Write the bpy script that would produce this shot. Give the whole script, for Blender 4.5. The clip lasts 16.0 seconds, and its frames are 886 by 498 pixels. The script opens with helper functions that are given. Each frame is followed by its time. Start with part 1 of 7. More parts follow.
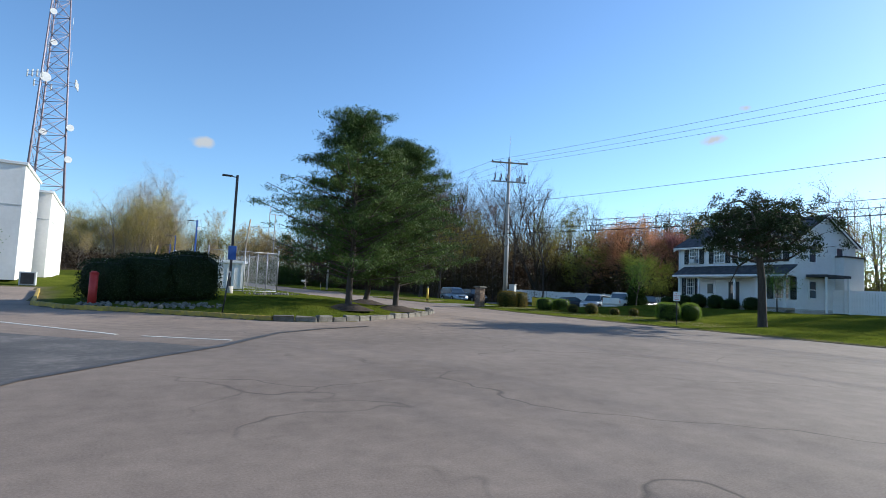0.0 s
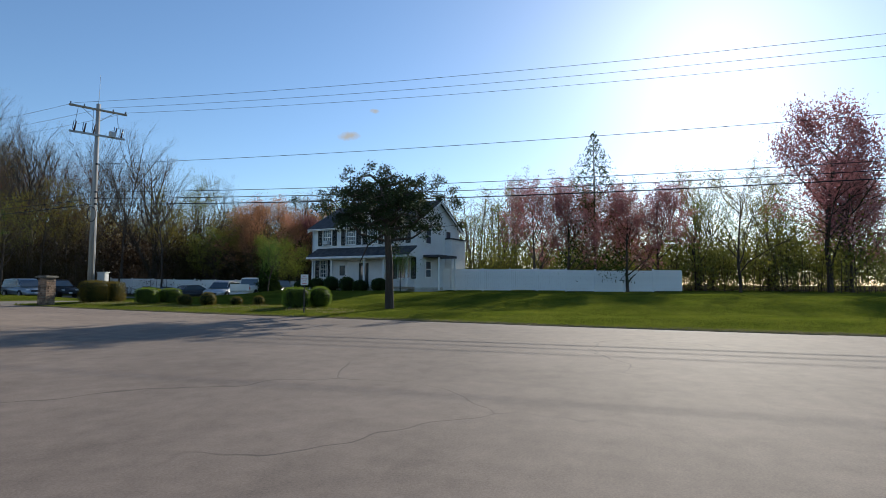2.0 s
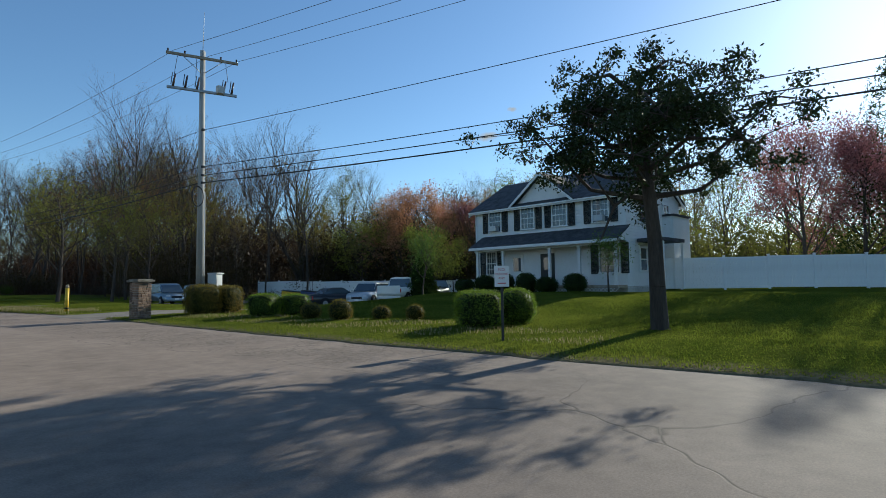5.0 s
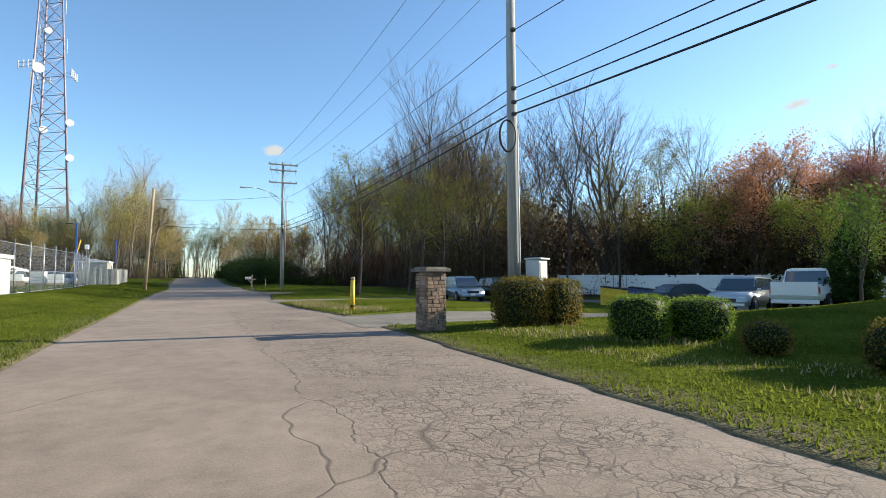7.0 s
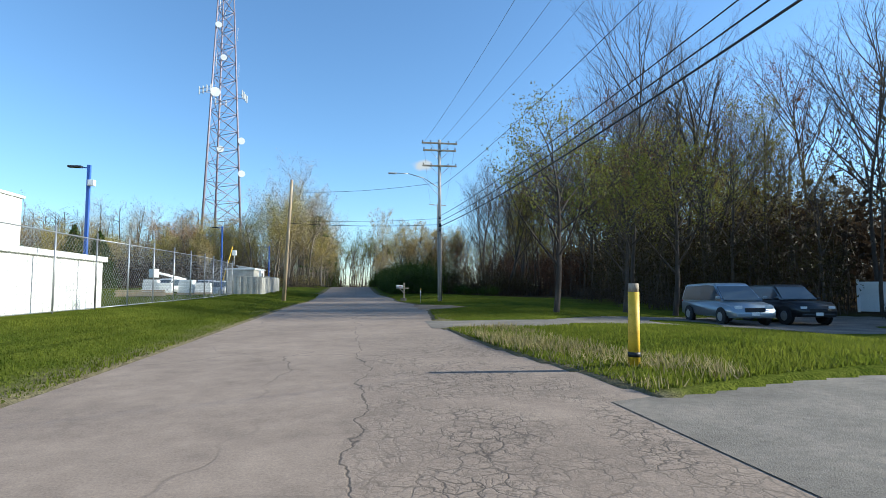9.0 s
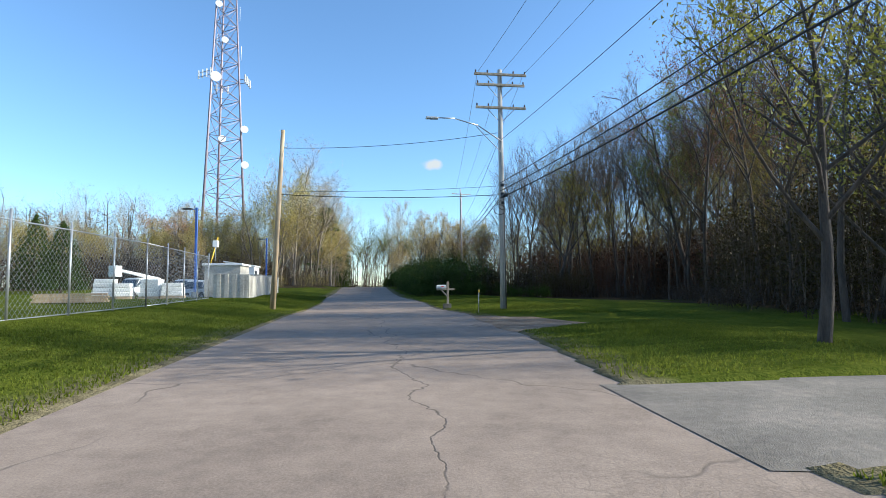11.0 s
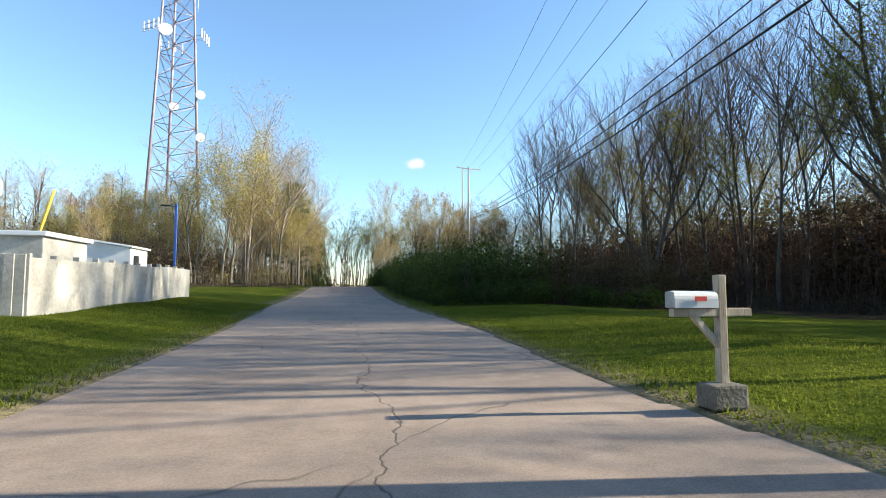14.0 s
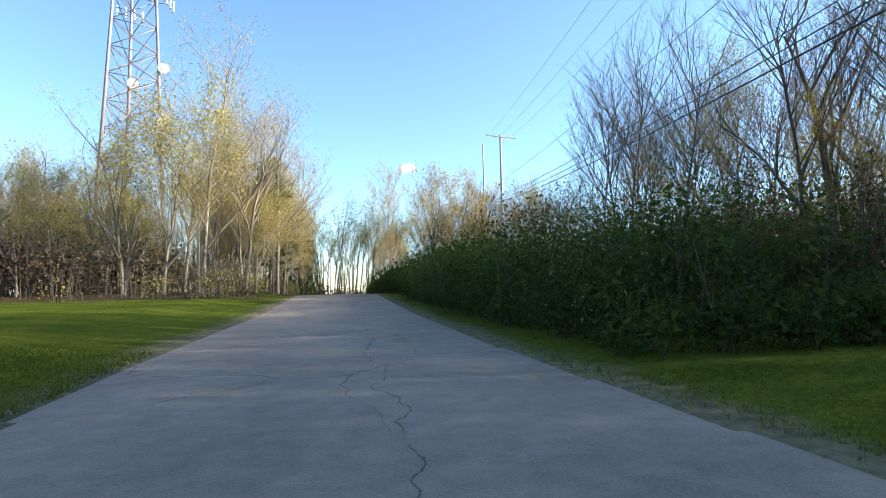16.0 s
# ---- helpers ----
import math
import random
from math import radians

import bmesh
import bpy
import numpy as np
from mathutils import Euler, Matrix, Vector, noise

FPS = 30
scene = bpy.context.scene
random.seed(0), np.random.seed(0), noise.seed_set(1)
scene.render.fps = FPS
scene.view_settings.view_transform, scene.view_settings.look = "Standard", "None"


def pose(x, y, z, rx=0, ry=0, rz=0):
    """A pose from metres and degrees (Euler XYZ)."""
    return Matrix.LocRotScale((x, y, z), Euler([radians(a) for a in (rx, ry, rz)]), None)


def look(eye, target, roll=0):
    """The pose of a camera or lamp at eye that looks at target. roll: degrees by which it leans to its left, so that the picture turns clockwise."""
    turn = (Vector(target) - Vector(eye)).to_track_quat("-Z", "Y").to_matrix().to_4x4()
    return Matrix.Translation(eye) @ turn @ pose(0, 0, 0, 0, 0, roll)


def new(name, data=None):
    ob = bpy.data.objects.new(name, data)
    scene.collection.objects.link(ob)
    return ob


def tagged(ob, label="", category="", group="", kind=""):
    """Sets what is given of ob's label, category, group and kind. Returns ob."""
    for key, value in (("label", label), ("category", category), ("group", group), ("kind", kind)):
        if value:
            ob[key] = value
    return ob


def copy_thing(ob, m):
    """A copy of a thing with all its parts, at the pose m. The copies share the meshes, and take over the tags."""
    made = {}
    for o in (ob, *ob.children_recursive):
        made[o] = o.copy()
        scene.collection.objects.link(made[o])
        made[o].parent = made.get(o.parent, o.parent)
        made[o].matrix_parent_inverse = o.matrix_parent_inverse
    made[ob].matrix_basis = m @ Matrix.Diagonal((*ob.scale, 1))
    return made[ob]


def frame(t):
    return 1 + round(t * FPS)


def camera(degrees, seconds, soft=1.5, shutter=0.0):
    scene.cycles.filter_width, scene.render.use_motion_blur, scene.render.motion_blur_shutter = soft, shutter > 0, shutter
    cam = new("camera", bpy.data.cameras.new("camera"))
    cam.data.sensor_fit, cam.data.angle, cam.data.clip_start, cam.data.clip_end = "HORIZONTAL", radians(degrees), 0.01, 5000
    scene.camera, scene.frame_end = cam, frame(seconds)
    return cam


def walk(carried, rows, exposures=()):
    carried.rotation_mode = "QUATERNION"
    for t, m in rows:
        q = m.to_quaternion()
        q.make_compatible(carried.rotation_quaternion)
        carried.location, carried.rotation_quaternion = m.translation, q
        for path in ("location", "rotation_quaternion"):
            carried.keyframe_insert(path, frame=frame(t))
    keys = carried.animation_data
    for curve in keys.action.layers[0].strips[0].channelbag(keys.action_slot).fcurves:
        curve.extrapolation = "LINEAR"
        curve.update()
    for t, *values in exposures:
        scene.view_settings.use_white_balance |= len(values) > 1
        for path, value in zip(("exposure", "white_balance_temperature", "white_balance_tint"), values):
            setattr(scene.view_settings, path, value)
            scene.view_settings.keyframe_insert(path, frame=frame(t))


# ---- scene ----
cam = camera(79.0, 16.0, soft=0.9)
ROWS = [
    (0, -20.219, -28.168, 1.36, 94.3, -2.59, -32.14),
    (0.5, -19.16, -27.535, 1.424, 94.67, -1.71, -44.63),
    (1, -17.948, -26.874, 1.435, 94.03, -0.73, -55.76),
    (1.5, -16.69, -26.221, 1.423, 93.72, -0.5, -64.21),
    (2, -15.35, -25.452, 1.413, 93.69, -0.31, -68.84),
    (2.5, -13.881, -24.664, 1.401, 93.38, -0.1, -70.04),
    (3, -12.27, -23.557, 1.396, 93.65, 0.4, -68.83),
    (3.2, -11.633, -23.096, 1.396, 93.64, 0.36, -67.85),
    (5.3, -4.79, -15.987, 1.439, 93.35, 1, -49.75),
    (5.5, -4.2, -15.223, 1.457, 93.17, 1.09, -46.85),
    (6, -2.771, -12.577, 1.475, 93.51, 0.79, -39.26),
    (6.5, -1.606, -9.687, 1.462, 93.65, 0.61, -31.32),
    (7, -0.725, -6.581, 1.411, 93.3, 0.26, -24.8),
    (7.5, -0.078, -3.403, 1.397, 93.7, 0.31, -20.33),
    (8, 0.321, -0.123, 1.43, 94.09, 0.16, -16.36),
    (8.5, 0.575, 3.164, 1.442, 94.04, 0.67, -12.55),
    (9, 0.564, 6.472, 1.469, 94.28, 0.26, -9.26),
    (9.5, 0.468, 9.751, 1.507, 94.36, 0.03, -7.57),
    (9.7, 0.361, 10.898, 1.496, 94.23, 0.03, -7.44),
    (11.8, -0.007, 25.951, 1.672, 94.28, 0.52, -8.73),
    (12, 0.007, 27.431, 1.677, 94.48, 0.27, -8.88),
    (12.5, 0.055, 31.222, 1.694, 94.2, 0.24, -9.08),
    (13, 0.148, 35.221, 1.772, 94.39, -0.92, -9.22),
    (13.5, 0.264, 39.288, 1.87, 94.54, -0.99, -9.73),
    (14, 0.276, 42.987, 1.83, 94.13, -0.02, -10.13),
    (14.5, 0.4, 47.622, 1.888, 94.35, 0.04, -10.17),
    (15, 0.365, 52.427, 1.959, 94.47, 0.45, -10.64),
    (15.5, 0.225, 57.438, 2.011, 94.45, 1.01, -10.98),
    (16, -0.062, 62.592, 2.075, 94.54, 1.11, -10.75),
]
walk(cam, [(t, pose(x, y, z, rx, ry, rz)) for t, x, y, z, rx, ry, rz in ROWS],
     exposures=[(0, 0.68, 6000, 6), (1, 0.5, 6150, 6), (2, 0.25, 6450, 7), (3.2, 0.2, 6550, 7), (5.3, 0.25, 6100, 0), (6, 0.92, 6650, 2), (7, 1.0, 6700, 3), (8, 0.96, 6300, 2), (9, 0.88, 6000, 1), (12, 1.22, 6300, 4), (14.5, 1.47, 6900, 4), (16, 1.64, 6800, 3)])

# ---- daylight: low afternoon sun from the right of the road ----
SUN_AZ, SUN_EL = 96.0, 23.0          # degrees from the road's direction towards its right, and above the horizon
sun_from = Vector((math.sin(radians(SUN_AZ)) * math.cos(radians(SUN_EL)), math.cos(radians(SUN_AZ)) * math.cos(radians(SUN_EL)), math.sin(radians(SUN_EL))))
sun = new("sun", bpy.data.lights.new("sun", "SUN"))
sun.data.energy, sun.data.angle, sun.data.color = 5.0, radians(0.53), (1.0, 0.92, 0.80)
sun.matrix_world = look(sun_from * 200, (0, 0, 0))
world = bpy.data.worlds.new("sky")
scene.world = world
world.use_nodes = True
wn, wl = world.node_tree.nodes, world.node_tree.links
sky = wn.new("ShaderNodeTexSky")
sky.sky_type, sky.sun_disc = "NISHITA", False
sky.sun_elevation, sky.sun_rotation = radians(SUN_EL), radians(SUN_AZ)
sky.altitude, sky.air_density, sky.dust_density, sky.ozone_density = 50, 1.0, 0.3, 4.4


def small_cloud(base, direction, size):
    """A little fair-weather cloud on the sky, soft and ragged."""
    co = wn.new("ShaderNodeTexCoord").outputs["Generated"]
    d = Vector(direction).normalized()
    side = d.cross(Vector((0, 0, 1))).normalized()
    up = side.cross(d)
    terms = []
    for axis, k in ((side, 1 / size), (up, 2.1 / size)):
        dot = wn.new("ShaderNodeVectorMath")
        dot.operation = "DOT_PRODUCT"
        dot.inputs[1].default_value = axis
        wl.new(co, dot.inputs[0])
        sq = wn.new("ShaderNodeMath")
        sq.operation = "MULTIPLY"
        sq.inputs[1].default_value = k
        wl.new(dot.outputs["Value"], sq.inputs[0])
        p = wn.new("ShaderNodeMath")
        p.operation = "MULTIPLY"
        wl.new(sq.outputs[0], p.inputs[0])
        wl.new(sq.outputs[0], p.inputs[1])
        terms.append(p.outputs[0])
    ahead = wn.new("ShaderNodeVectorMath")
    ahead.operation = "DOT_PRODUCT"
    ahead.inputs[1].default_value = d
    wl.new(co, ahead.inputs[0])
    add = wn.new("ShaderNodeMath")
    wl.new(terms[0], add.inputs[0])
    wl.new(terms[1], add.inputs[1])
    puff = wn.new("ShaderNodeTexNoise")
    puff.inputs["Scale"].default_value, puff.inputs["Detail"].default_value = 0.8 / size, 7
    wl.new(co, puff.inputs["Vector"])
    edge = wn.new("ShaderNodeMath")
    edge.operation = "SUBTRACT"
    calm = wn.new("ShaderNodeMapRange")
    calm.inputs[1].default_value, calm.inputs[2].default_value, calm.inputs[3].default_value, calm.inputs[4].default_value = 0.3, 0.7, 0.42, 0.85
    wl.new(puff.outputs["Fac"], calm.inputs[0])
    wl.new(calm.outputs[0], edge.inputs[0])
    half = wn.new("ShaderNodeMath")
    half.operation = "MULTIPLY"
    half.inputs[1].default_value = 0.45
    wl.new(add.outputs[0], half.inputs[0])
    wl.new(half.outputs[0], edge.inputs[1])
    rng_ = wn.new("ShaderNodeMapRange")
    rng_.inputs[1].default_value, rng_.inputs[2].default_value = 0.28, 0.62
    wl.new(edge.outputs[0], rng_.inputs[0])
    front = wn.new("ShaderNodeMath")
    front.operation = "GREATER_THAN"
    front.inputs[1].default_value = 0.5
    wl.new(ahead.outputs["Value"], front.inputs[0])
    both = wn.new("ShaderNodeMath")
    both.operation = "MULTIPLY"
    wl.new(rng_.outputs[0], both.inputs[0])
    wl.new(front.outputs[0], both.inputs[1])
    mix = wn.new("ShaderNodeMix")
    mix.data_type = "RGBA"
    wl.new(both.outputs[0], mix.inputs[0])
    wl.new(base, mix.inputs[6])
    mix.inputs[7].default_value = (2.9, 2.95, 3.05, 1)
    return mix.outputs[2]


shade = sky.outputs[0]
for direction, size in (((0.8236, 0.5024, 0.2634), 0.021), ((0.8353, 0.4562, 0.3067), 0.0105), ((0.1190, 0.9665, 0.2272), 0.027)):
    shade = small_cloud(shade, direction, size)
wl.new(shade, wn["Background"].inputs[0])
wn["Background"].inputs[1].default_value = 0.13

# ---- materials ----
def mat(name, cols, rough=0.8, metal=0.0, scale=4.0, bump=0.2, bscale=None, detail=6.0, spec=0.4, island=0.0, rand=0.0, fine=0.35, trans=0.0, stretch=None):
    """Noise between two or three colours at two scales, with fine relief; island and rand vary the tone from piece to piece."""
    m = bpy.data.materials.new(name)
    m.use_nodes = True
    n, l = m.node_tree.nodes, m.node_tree.links
    b = n["Principled BSDF"]
    b.inputs["Roughness"].default_value, b.inputs["Metallic"].default_value = rough, metal
    b.inputs["Specular IOR Level"].default_value = spec
    tc = n.new("ShaderNodeTexCoord")
    src = tc.outputs["Object"]
    if stretch:
        mp = n.new("ShaderNodeMapping")
        mp.inputs["Scale"].default_value = stretch
        l.new(src, mp.inputs[0])
        src = mp.outputs[0]
    big = n.new("ShaderNodeTexNoise")
    big.inputs["Scale"].default_value, big.inputs["Detail"].default_value = scale, detail
    l.new(src, big.inputs["Vector"])
    small = n.new("ShaderNodeTexNoise")
    small.inputs["Scale"].default_value, small.inputs["Detail"].default_value = scale * 9, 4
    l.new(src, small.inputs["Vector"])
    mix = n.new("ShaderNodeMix")
    mix.inputs[0].default_value = fine
    l.new(big.outputs["Fac"], mix.inputs[2])
    l.new(small.outputs["Fac"], mix.inputs[3])
    ramp = n.new("ShaderNodeValToRGB")
    e = ramp.color_ramp.elements
    e[0].position, e[1].position = 0.32, 0.68
    e[0].color, e[1].color = (*cols[0], 1), (*cols[-1], 1)
    if len(cols) == 3:
        e.new(0.5).color = (*cols[1], 1)
    l.new(mix.outputs[0], ramp.inputs[0])
    out = ramp.outputs[0]
    if island or rand:
        hsv = n.new("ShaderNodeHueSaturation")
        if island:
            g = n.new("ShaderNodeNewGeometry")
            r = g.outputs["Random Per Island"]
        else:
            r = n.new("ShaderNodeObjectInfo").outputs["Random"]
        mr = n.new("ShaderNodeMapRange")
        k = island or rand
        mr.inputs[3].default_value, mr.inputs[4].default_value = 1 - k, 1 + k
        l.new(r, mr.inputs[0])
        l.new(mr.outputs[0], hsv.inputs["Value"])
        l.new(out, hsv.inputs["Color"])
        out = hsv.outputs[0]
    l.new(out, b.inputs["Base Color"])
    if bump:
        bp = n.new("ShaderNodeBump")
        bp.inputs["Strength"].default_value, bp.inputs["Distance"].default_value = bump, 0.02
        bn = n.new("ShaderNodeTexNoise")
        bn.inputs["Scale"].default_value, bn.inputs["Detail"].default_value = bscale or scale * 8, 5
        l.new(src, bn.inputs["Vector"])
        l.new(bn.outputs["Fac"], bp.inputs["Height"])
        l.new(bp.outputs[0], b.inputs["Normal"])
    if trans:
        t = n.new("ShaderNodeBsdfTranslucent")
        l.new(out, t.inputs["Color"])
        ms = n.new("ShaderNodeMixShader")
        ms.inputs[0].default_value = trans
        l.new(b.outputs[0], ms.inputs[1])
        l.new(t.outputs[0], ms.inputs[2])
        l.new(ms.outputs[0], n["Material Output"].inputs[0])
    return m


def leaf(name, a, b, trans=0.35):
    return mat(name, (a, b), rough=0.6, scale=0.35, bump=0, island=0.35, trans=trans, spec=0.12)


def glass(name, tint=(0.02, 0.025, 0.03)):
    m = mat(name, (tint, tint), rough=0.06, bump=0, spec=0.8)
    return m


def asphalt_material():
    """Worn grey asphalt: aggregate grain, patches, wandering cracks, alligator cracking along one lane and tyre paths."""
    m = bpy.data.materials.new("worn asphalt")
    m.use_nodes = True
    n, l = m.node_tree.nodes, m.node_tree.links
    b = n["Principled BSDF"]
    b.inputs["Roughness"].default_value, b.inputs["Specular IOR Level"].default_value = 0.85, 0.2
    co = n.new("ShaderNodeTexCoord").outputs["Object"]

    def noise_tex(scale, detail=5, warp=None, rough=0.55):
        t = n.new("ShaderNodeTexNoise")
        t.inputs["Scale"].default_value, t.inputs["Detail"].default_value, t.inputs["Roughness"].default_value = scale, detail, rough
        l.new(warp or co, t.inputs["Vector"])
        return t

    def maprange(v, a, c, d, e):
        t = n.new("ShaderNodeMapRange")
        t.inputs[1].default_value, t.inputs[2].default_value, t.inputs[3].default_value, t.inputs[4].default_value = a, c, d, e
        l.new(v, t.inputs[0])
        return t.outputs[0]

    def op(kind, a, c):
        t = n.new("ShaderNodeMath")
        t.operation = kind
        for i, v in enumerate((a, c)):
            if isinstance(v, (int, float)):
                t.inputs[i].default_value = v
            else:
                l.new(v, t.inputs[i])
        return t.outputs[0]

    def warped(amount, scale):
        w = noise_tex(scale, 3)
        s = n.new("ShaderNodeVectorMath")
        s.operation = "SCALE"
        s.inputs[3].default_value = amount
        l.new(w.outputs["Color"], s.inputs[0])
        a = n.new("ShaderNodeVectorMath")
        l.new(co, a.inputs[0])
        l.new(s.outputs[0], a.inputs[1])
        return a.outputs[0]

    def cracks(scale, width, warp, wscale):
        v = n.new("ShaderNodeTexVoronoi")
        v.feature = "DISTANCE_TO_EDGE"
        v.inputs["Scale"].default_value = scale
        l.new(warped(warp, wscale), v.inputs["Vector"])
        return maprange(v.outputs["Distance"], 0, width, 1, 0)

    ramp = n.new("ShaderNodeValToRGB")
    e = ramp.color_ramp.elements
    e[0].position, e[1].position = 0.48, 0.80
    e[0].color, e[1].color = (0.168, 0.128, 0.102, 1), (0.345, 0.266, 0.210, 1)
    grain = noise_tex(48, 4, None, 0.75)
    patch = noise_tex(0.35, 6)
    blotch = noise_tex(2.6, 6, None, 0.7)
    l.new(op("ADD", op("ADD", op("MULTIPLY", patch.outputs["Fac"], 0.36), op("MULTIPLY", blotch.outputs["Fac"], 0.40)), op("MULTIPLY", grain.outputs["Fac"], 0.52)), ramp.inputs[0])
    long_cr = op("MULTIPLY", cracks(0.16, 0.004, 2.2, 0.35), maprange(noise_tex(0.22, 2).outputs["Fac"], 0.44, 0.54, 0, 0.8))
    sep = n.new("ShaderNodeSeparateXYZ")
    l.new(co, sep.inputs[0])
    lane = op("MULTIPLY", maprange(sep.outputs[0], 0.2, 1.2, 0, 1), maprange(sep.outputs[0], 3.3, 4.2, 1, 0))
    worn = op("MULTIPLY", lane, maprange(noise_tex(0.30, 3).outputs["Fac"], 0.34, 0.46, 0, 1))
    worn = op("MULTIPLY", worn, op("MULTIPLY", maprange(sep.outputs[1], -14, -10, 0, 1), maprange(sep.outputs[1], 18, 25, 1, 0.04)))
    gator = op("MULTIPLY", op("MULTIPLY", op("MAXIMUM", cracks(4.2, 0.070, 0.5, 2.2), op("MULTIPLY", cracks(8.5, 0.10, 0.3, 5.0), 0.6)), worn), maprange(noise_tex(1.3, 5).outputs["Fac"], 0.36, 0.52, 0.25, 1))
    wander = op("ADD", op("MULTIPLY", noise_tex(0.5, 5).outputs["Fac"], 1.5), -0.15)
    seam = maprange(op("ABSOLUTE", op("SUBTRACT", sep.outputs[0], wander), 0), 0, 0.020, 1, 0)
    seam = op("MULTIPLY", seam, op("MULTIPLY", maprange(noise_tex(0.8, 3).outputs["Fac"], 0.36, 0.44, 0, 1), maprange(sep.outputs[1], -14, -11, 0, 1)))
    crack = op("MAXIMUM", op("MAXIMUM", long_cr, gator), seam)
    dark = n.new("ShaderNodeMix")
    dark.data_type = "RGBA"
    l.new(op("MULTIPLY", crack, 0.75), dark.inputs[0])
    old = n.new("ShaderNodeMix")
    old.data_type, old.blend_type = "RGBA", "MULTIPLY"
    l.new(maprange(op("ADD", sep.outputs[1], op("MULTIPLY", blotch.outputs["Fac"], 6)), -12, -4, 1, 0), old.inputs[0])
    l.new(ramp.outputs[0], old.inputs[6])
    old.inputs[7].default_value = (0.70, 0.72, 0.75, 1)
    l.new(old.outputs[2], dark.inputs[6])
    dark.inputs[7].default_value = (0.035, 0.030, 0.026, 1)
    l.new(dark.outputs[2], b.inputs["Base Color"])
    bp = n.new("ShaderNodeBump")
    bp.inputs["Strength"].default_value, bp.inputs["Distance"].default_value = 0.35, 0.012
    l.new(op("SUBTRACT", op("ADD", op("MULTIPLY", grain.outputs["Fac"], 0.5), op("MULTIPLY", noise_tex(18, 4).outputs["Fac"], 0.3)), crack), bp.inputs["Height"])
    l.new(bp.outputs[0], b.inputs["Normal"])
    return m


M_ASPHALT = asphalt_material()
M_DRIVE = mat("pale weathered drive", ((0.105, 0.090, 0.075), (0.165, 0.142, 0.118), (0.245, 0.208, 0.172)), rough=0.9, scale=0.9, bump=0.5, bscale=60)
M_GRAVEL = mat("brown gravel", ((0.125, 0.078, 0.046), (0.215, 0.142, 0.088), (0.33, 0.24, 0.16)), rough=0.95, scale=1.4, bump=0.8, bscale=40)
M_BARK = mat("grey-brown bark", ((0.034, 0.025, 0.018), (0.062, 0.046, 0.034), (0.105, 0.082, 0.062)), rough=0.9, scale=2.5, bump=0.6, rand=0.25, stretch=(1, 1, 0.25))
M_PALEBARK = mat("pale bark", ((0.14, 0.115, 0.09), (0.22, 0.185, 0.15), (0.32, 0.28, 0.23)), rough=0.9, scale=2.5, bump=0.5, rand=0.2, stretch=(1, 1, 0.25))
M_DARKBARK = mat("dark furrowed bark", ((0.03, 0.024, 0.02), (0.065, 0.05, 0.04), (0.11, 0.085, 0.07)), rough=0.95, scale=3, bump=0.9, stretch=(1, 1, 0.2))
M_POLE = mat("weathered grey pole timber", ((0.24, 0.22, 0.20), (0.35, 0.33, 0.305), (0.47, 0.445, 0.415)), rough=0.85, scale=3, bump=0.4, stretch=(3, 3, 0.12))
M_POLETAN = mat("tan pole timber", ((0.26, 0.19, 0.12), (0.38, 0.29, 0.19), (0.50, 0.40, 0.28)), rough=0.85, scale=2, bump=0.4, stretch=(3, 3, 0.12))
M_LEAF_YEL = leaf("young yellow-green leaves", (0.160, 0.138, 0.025), (0.300, 0.250, 0.050), 0.6)
M_LEAF_TAN = leaf("tan catkins and buds", (0.150, 0.106, 0.036), (0.260, 0.195, 0.070), 0.55)
M_LEAF_RED = leaf("red-brown maple buds", (0.143, 0.056, 0.034), (0.240, 0.112, 0.060), 0.45)
# lit copies of the tan and yellow leaves: the sunlight is in the colour
M_LEAF_SUNTAN = leaf("tan and yellow buds lightened for sun", (0.34, 0.25, 0.10), (0.52, 0.40, 0.18), 0.4)
M_LEAF_SUNYEL = leaf("yellow-green leaves lightened for sun", (0.30, 0.25, 0.07), (0.47, 0.38, 0.12), 0.4)
M_LEAF_PINK = leaf("pink blossom", (0.30, 0.10, 0.105), (0.46, 0.21, 0.20))
M_LEAF_GRN = leaf("fresh green leaves", (0.10, 0.17, 0.03), (0.20, 0.27, 0.05))
M_NEEDLE = leaf("dark green pine needles", (0.030, 0.058, 0.016), (0.105, 0.150, 0.036), 0.2)
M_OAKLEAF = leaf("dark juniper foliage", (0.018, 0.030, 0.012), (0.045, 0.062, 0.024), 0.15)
M_HEDGE = mat("dark evergreen hedge leaves", ((0.022, 0.040, 0.010), (0.065, 0.095, 0.024)), rough=0.85, scale=0.35, bump=0, island=0.3, trans=0.25, spec=0.03)
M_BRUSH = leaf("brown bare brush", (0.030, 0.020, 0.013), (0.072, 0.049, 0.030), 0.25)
# paler copy of M_BRUSH, with the sun on the left undergrowth painted in
M_SUNBRUSH = leaf("brown brush lightened for sun", (0.125, 0.092, 0.052), (0.23, 0.175, 0.105), 0.4)
M_THICKET = leaf("red-brown budding saplings", (0.055, 0.026, 0.016), (0.120, 0.058, 0.034), 0.35)
M_OLIVE = leaf("olive and brown thicket leaves", (0.026, 0.021, 0.008), (0.064, 0.052, 0.018), 0.3)
M_LEAF_OLIVE = leaf("fresh olive-green leaves", (0.125, 0.130, 0.024), (0.235, 0.222, 0.052), 0.5)
# bush cores: the shade between the leaves is put into this near-black green
M_BUSHCORE = leaf("inner leaves painted dark for shade", (0.010, 0.016, 0.005), (0.022, 0.032, 0.009), 0.1)
M_LEAF_ORANGE = leaf("orange-red maple keys", (0.36, 0.15, 0.075), (0.54, 0.29, 0.15), 0.5)
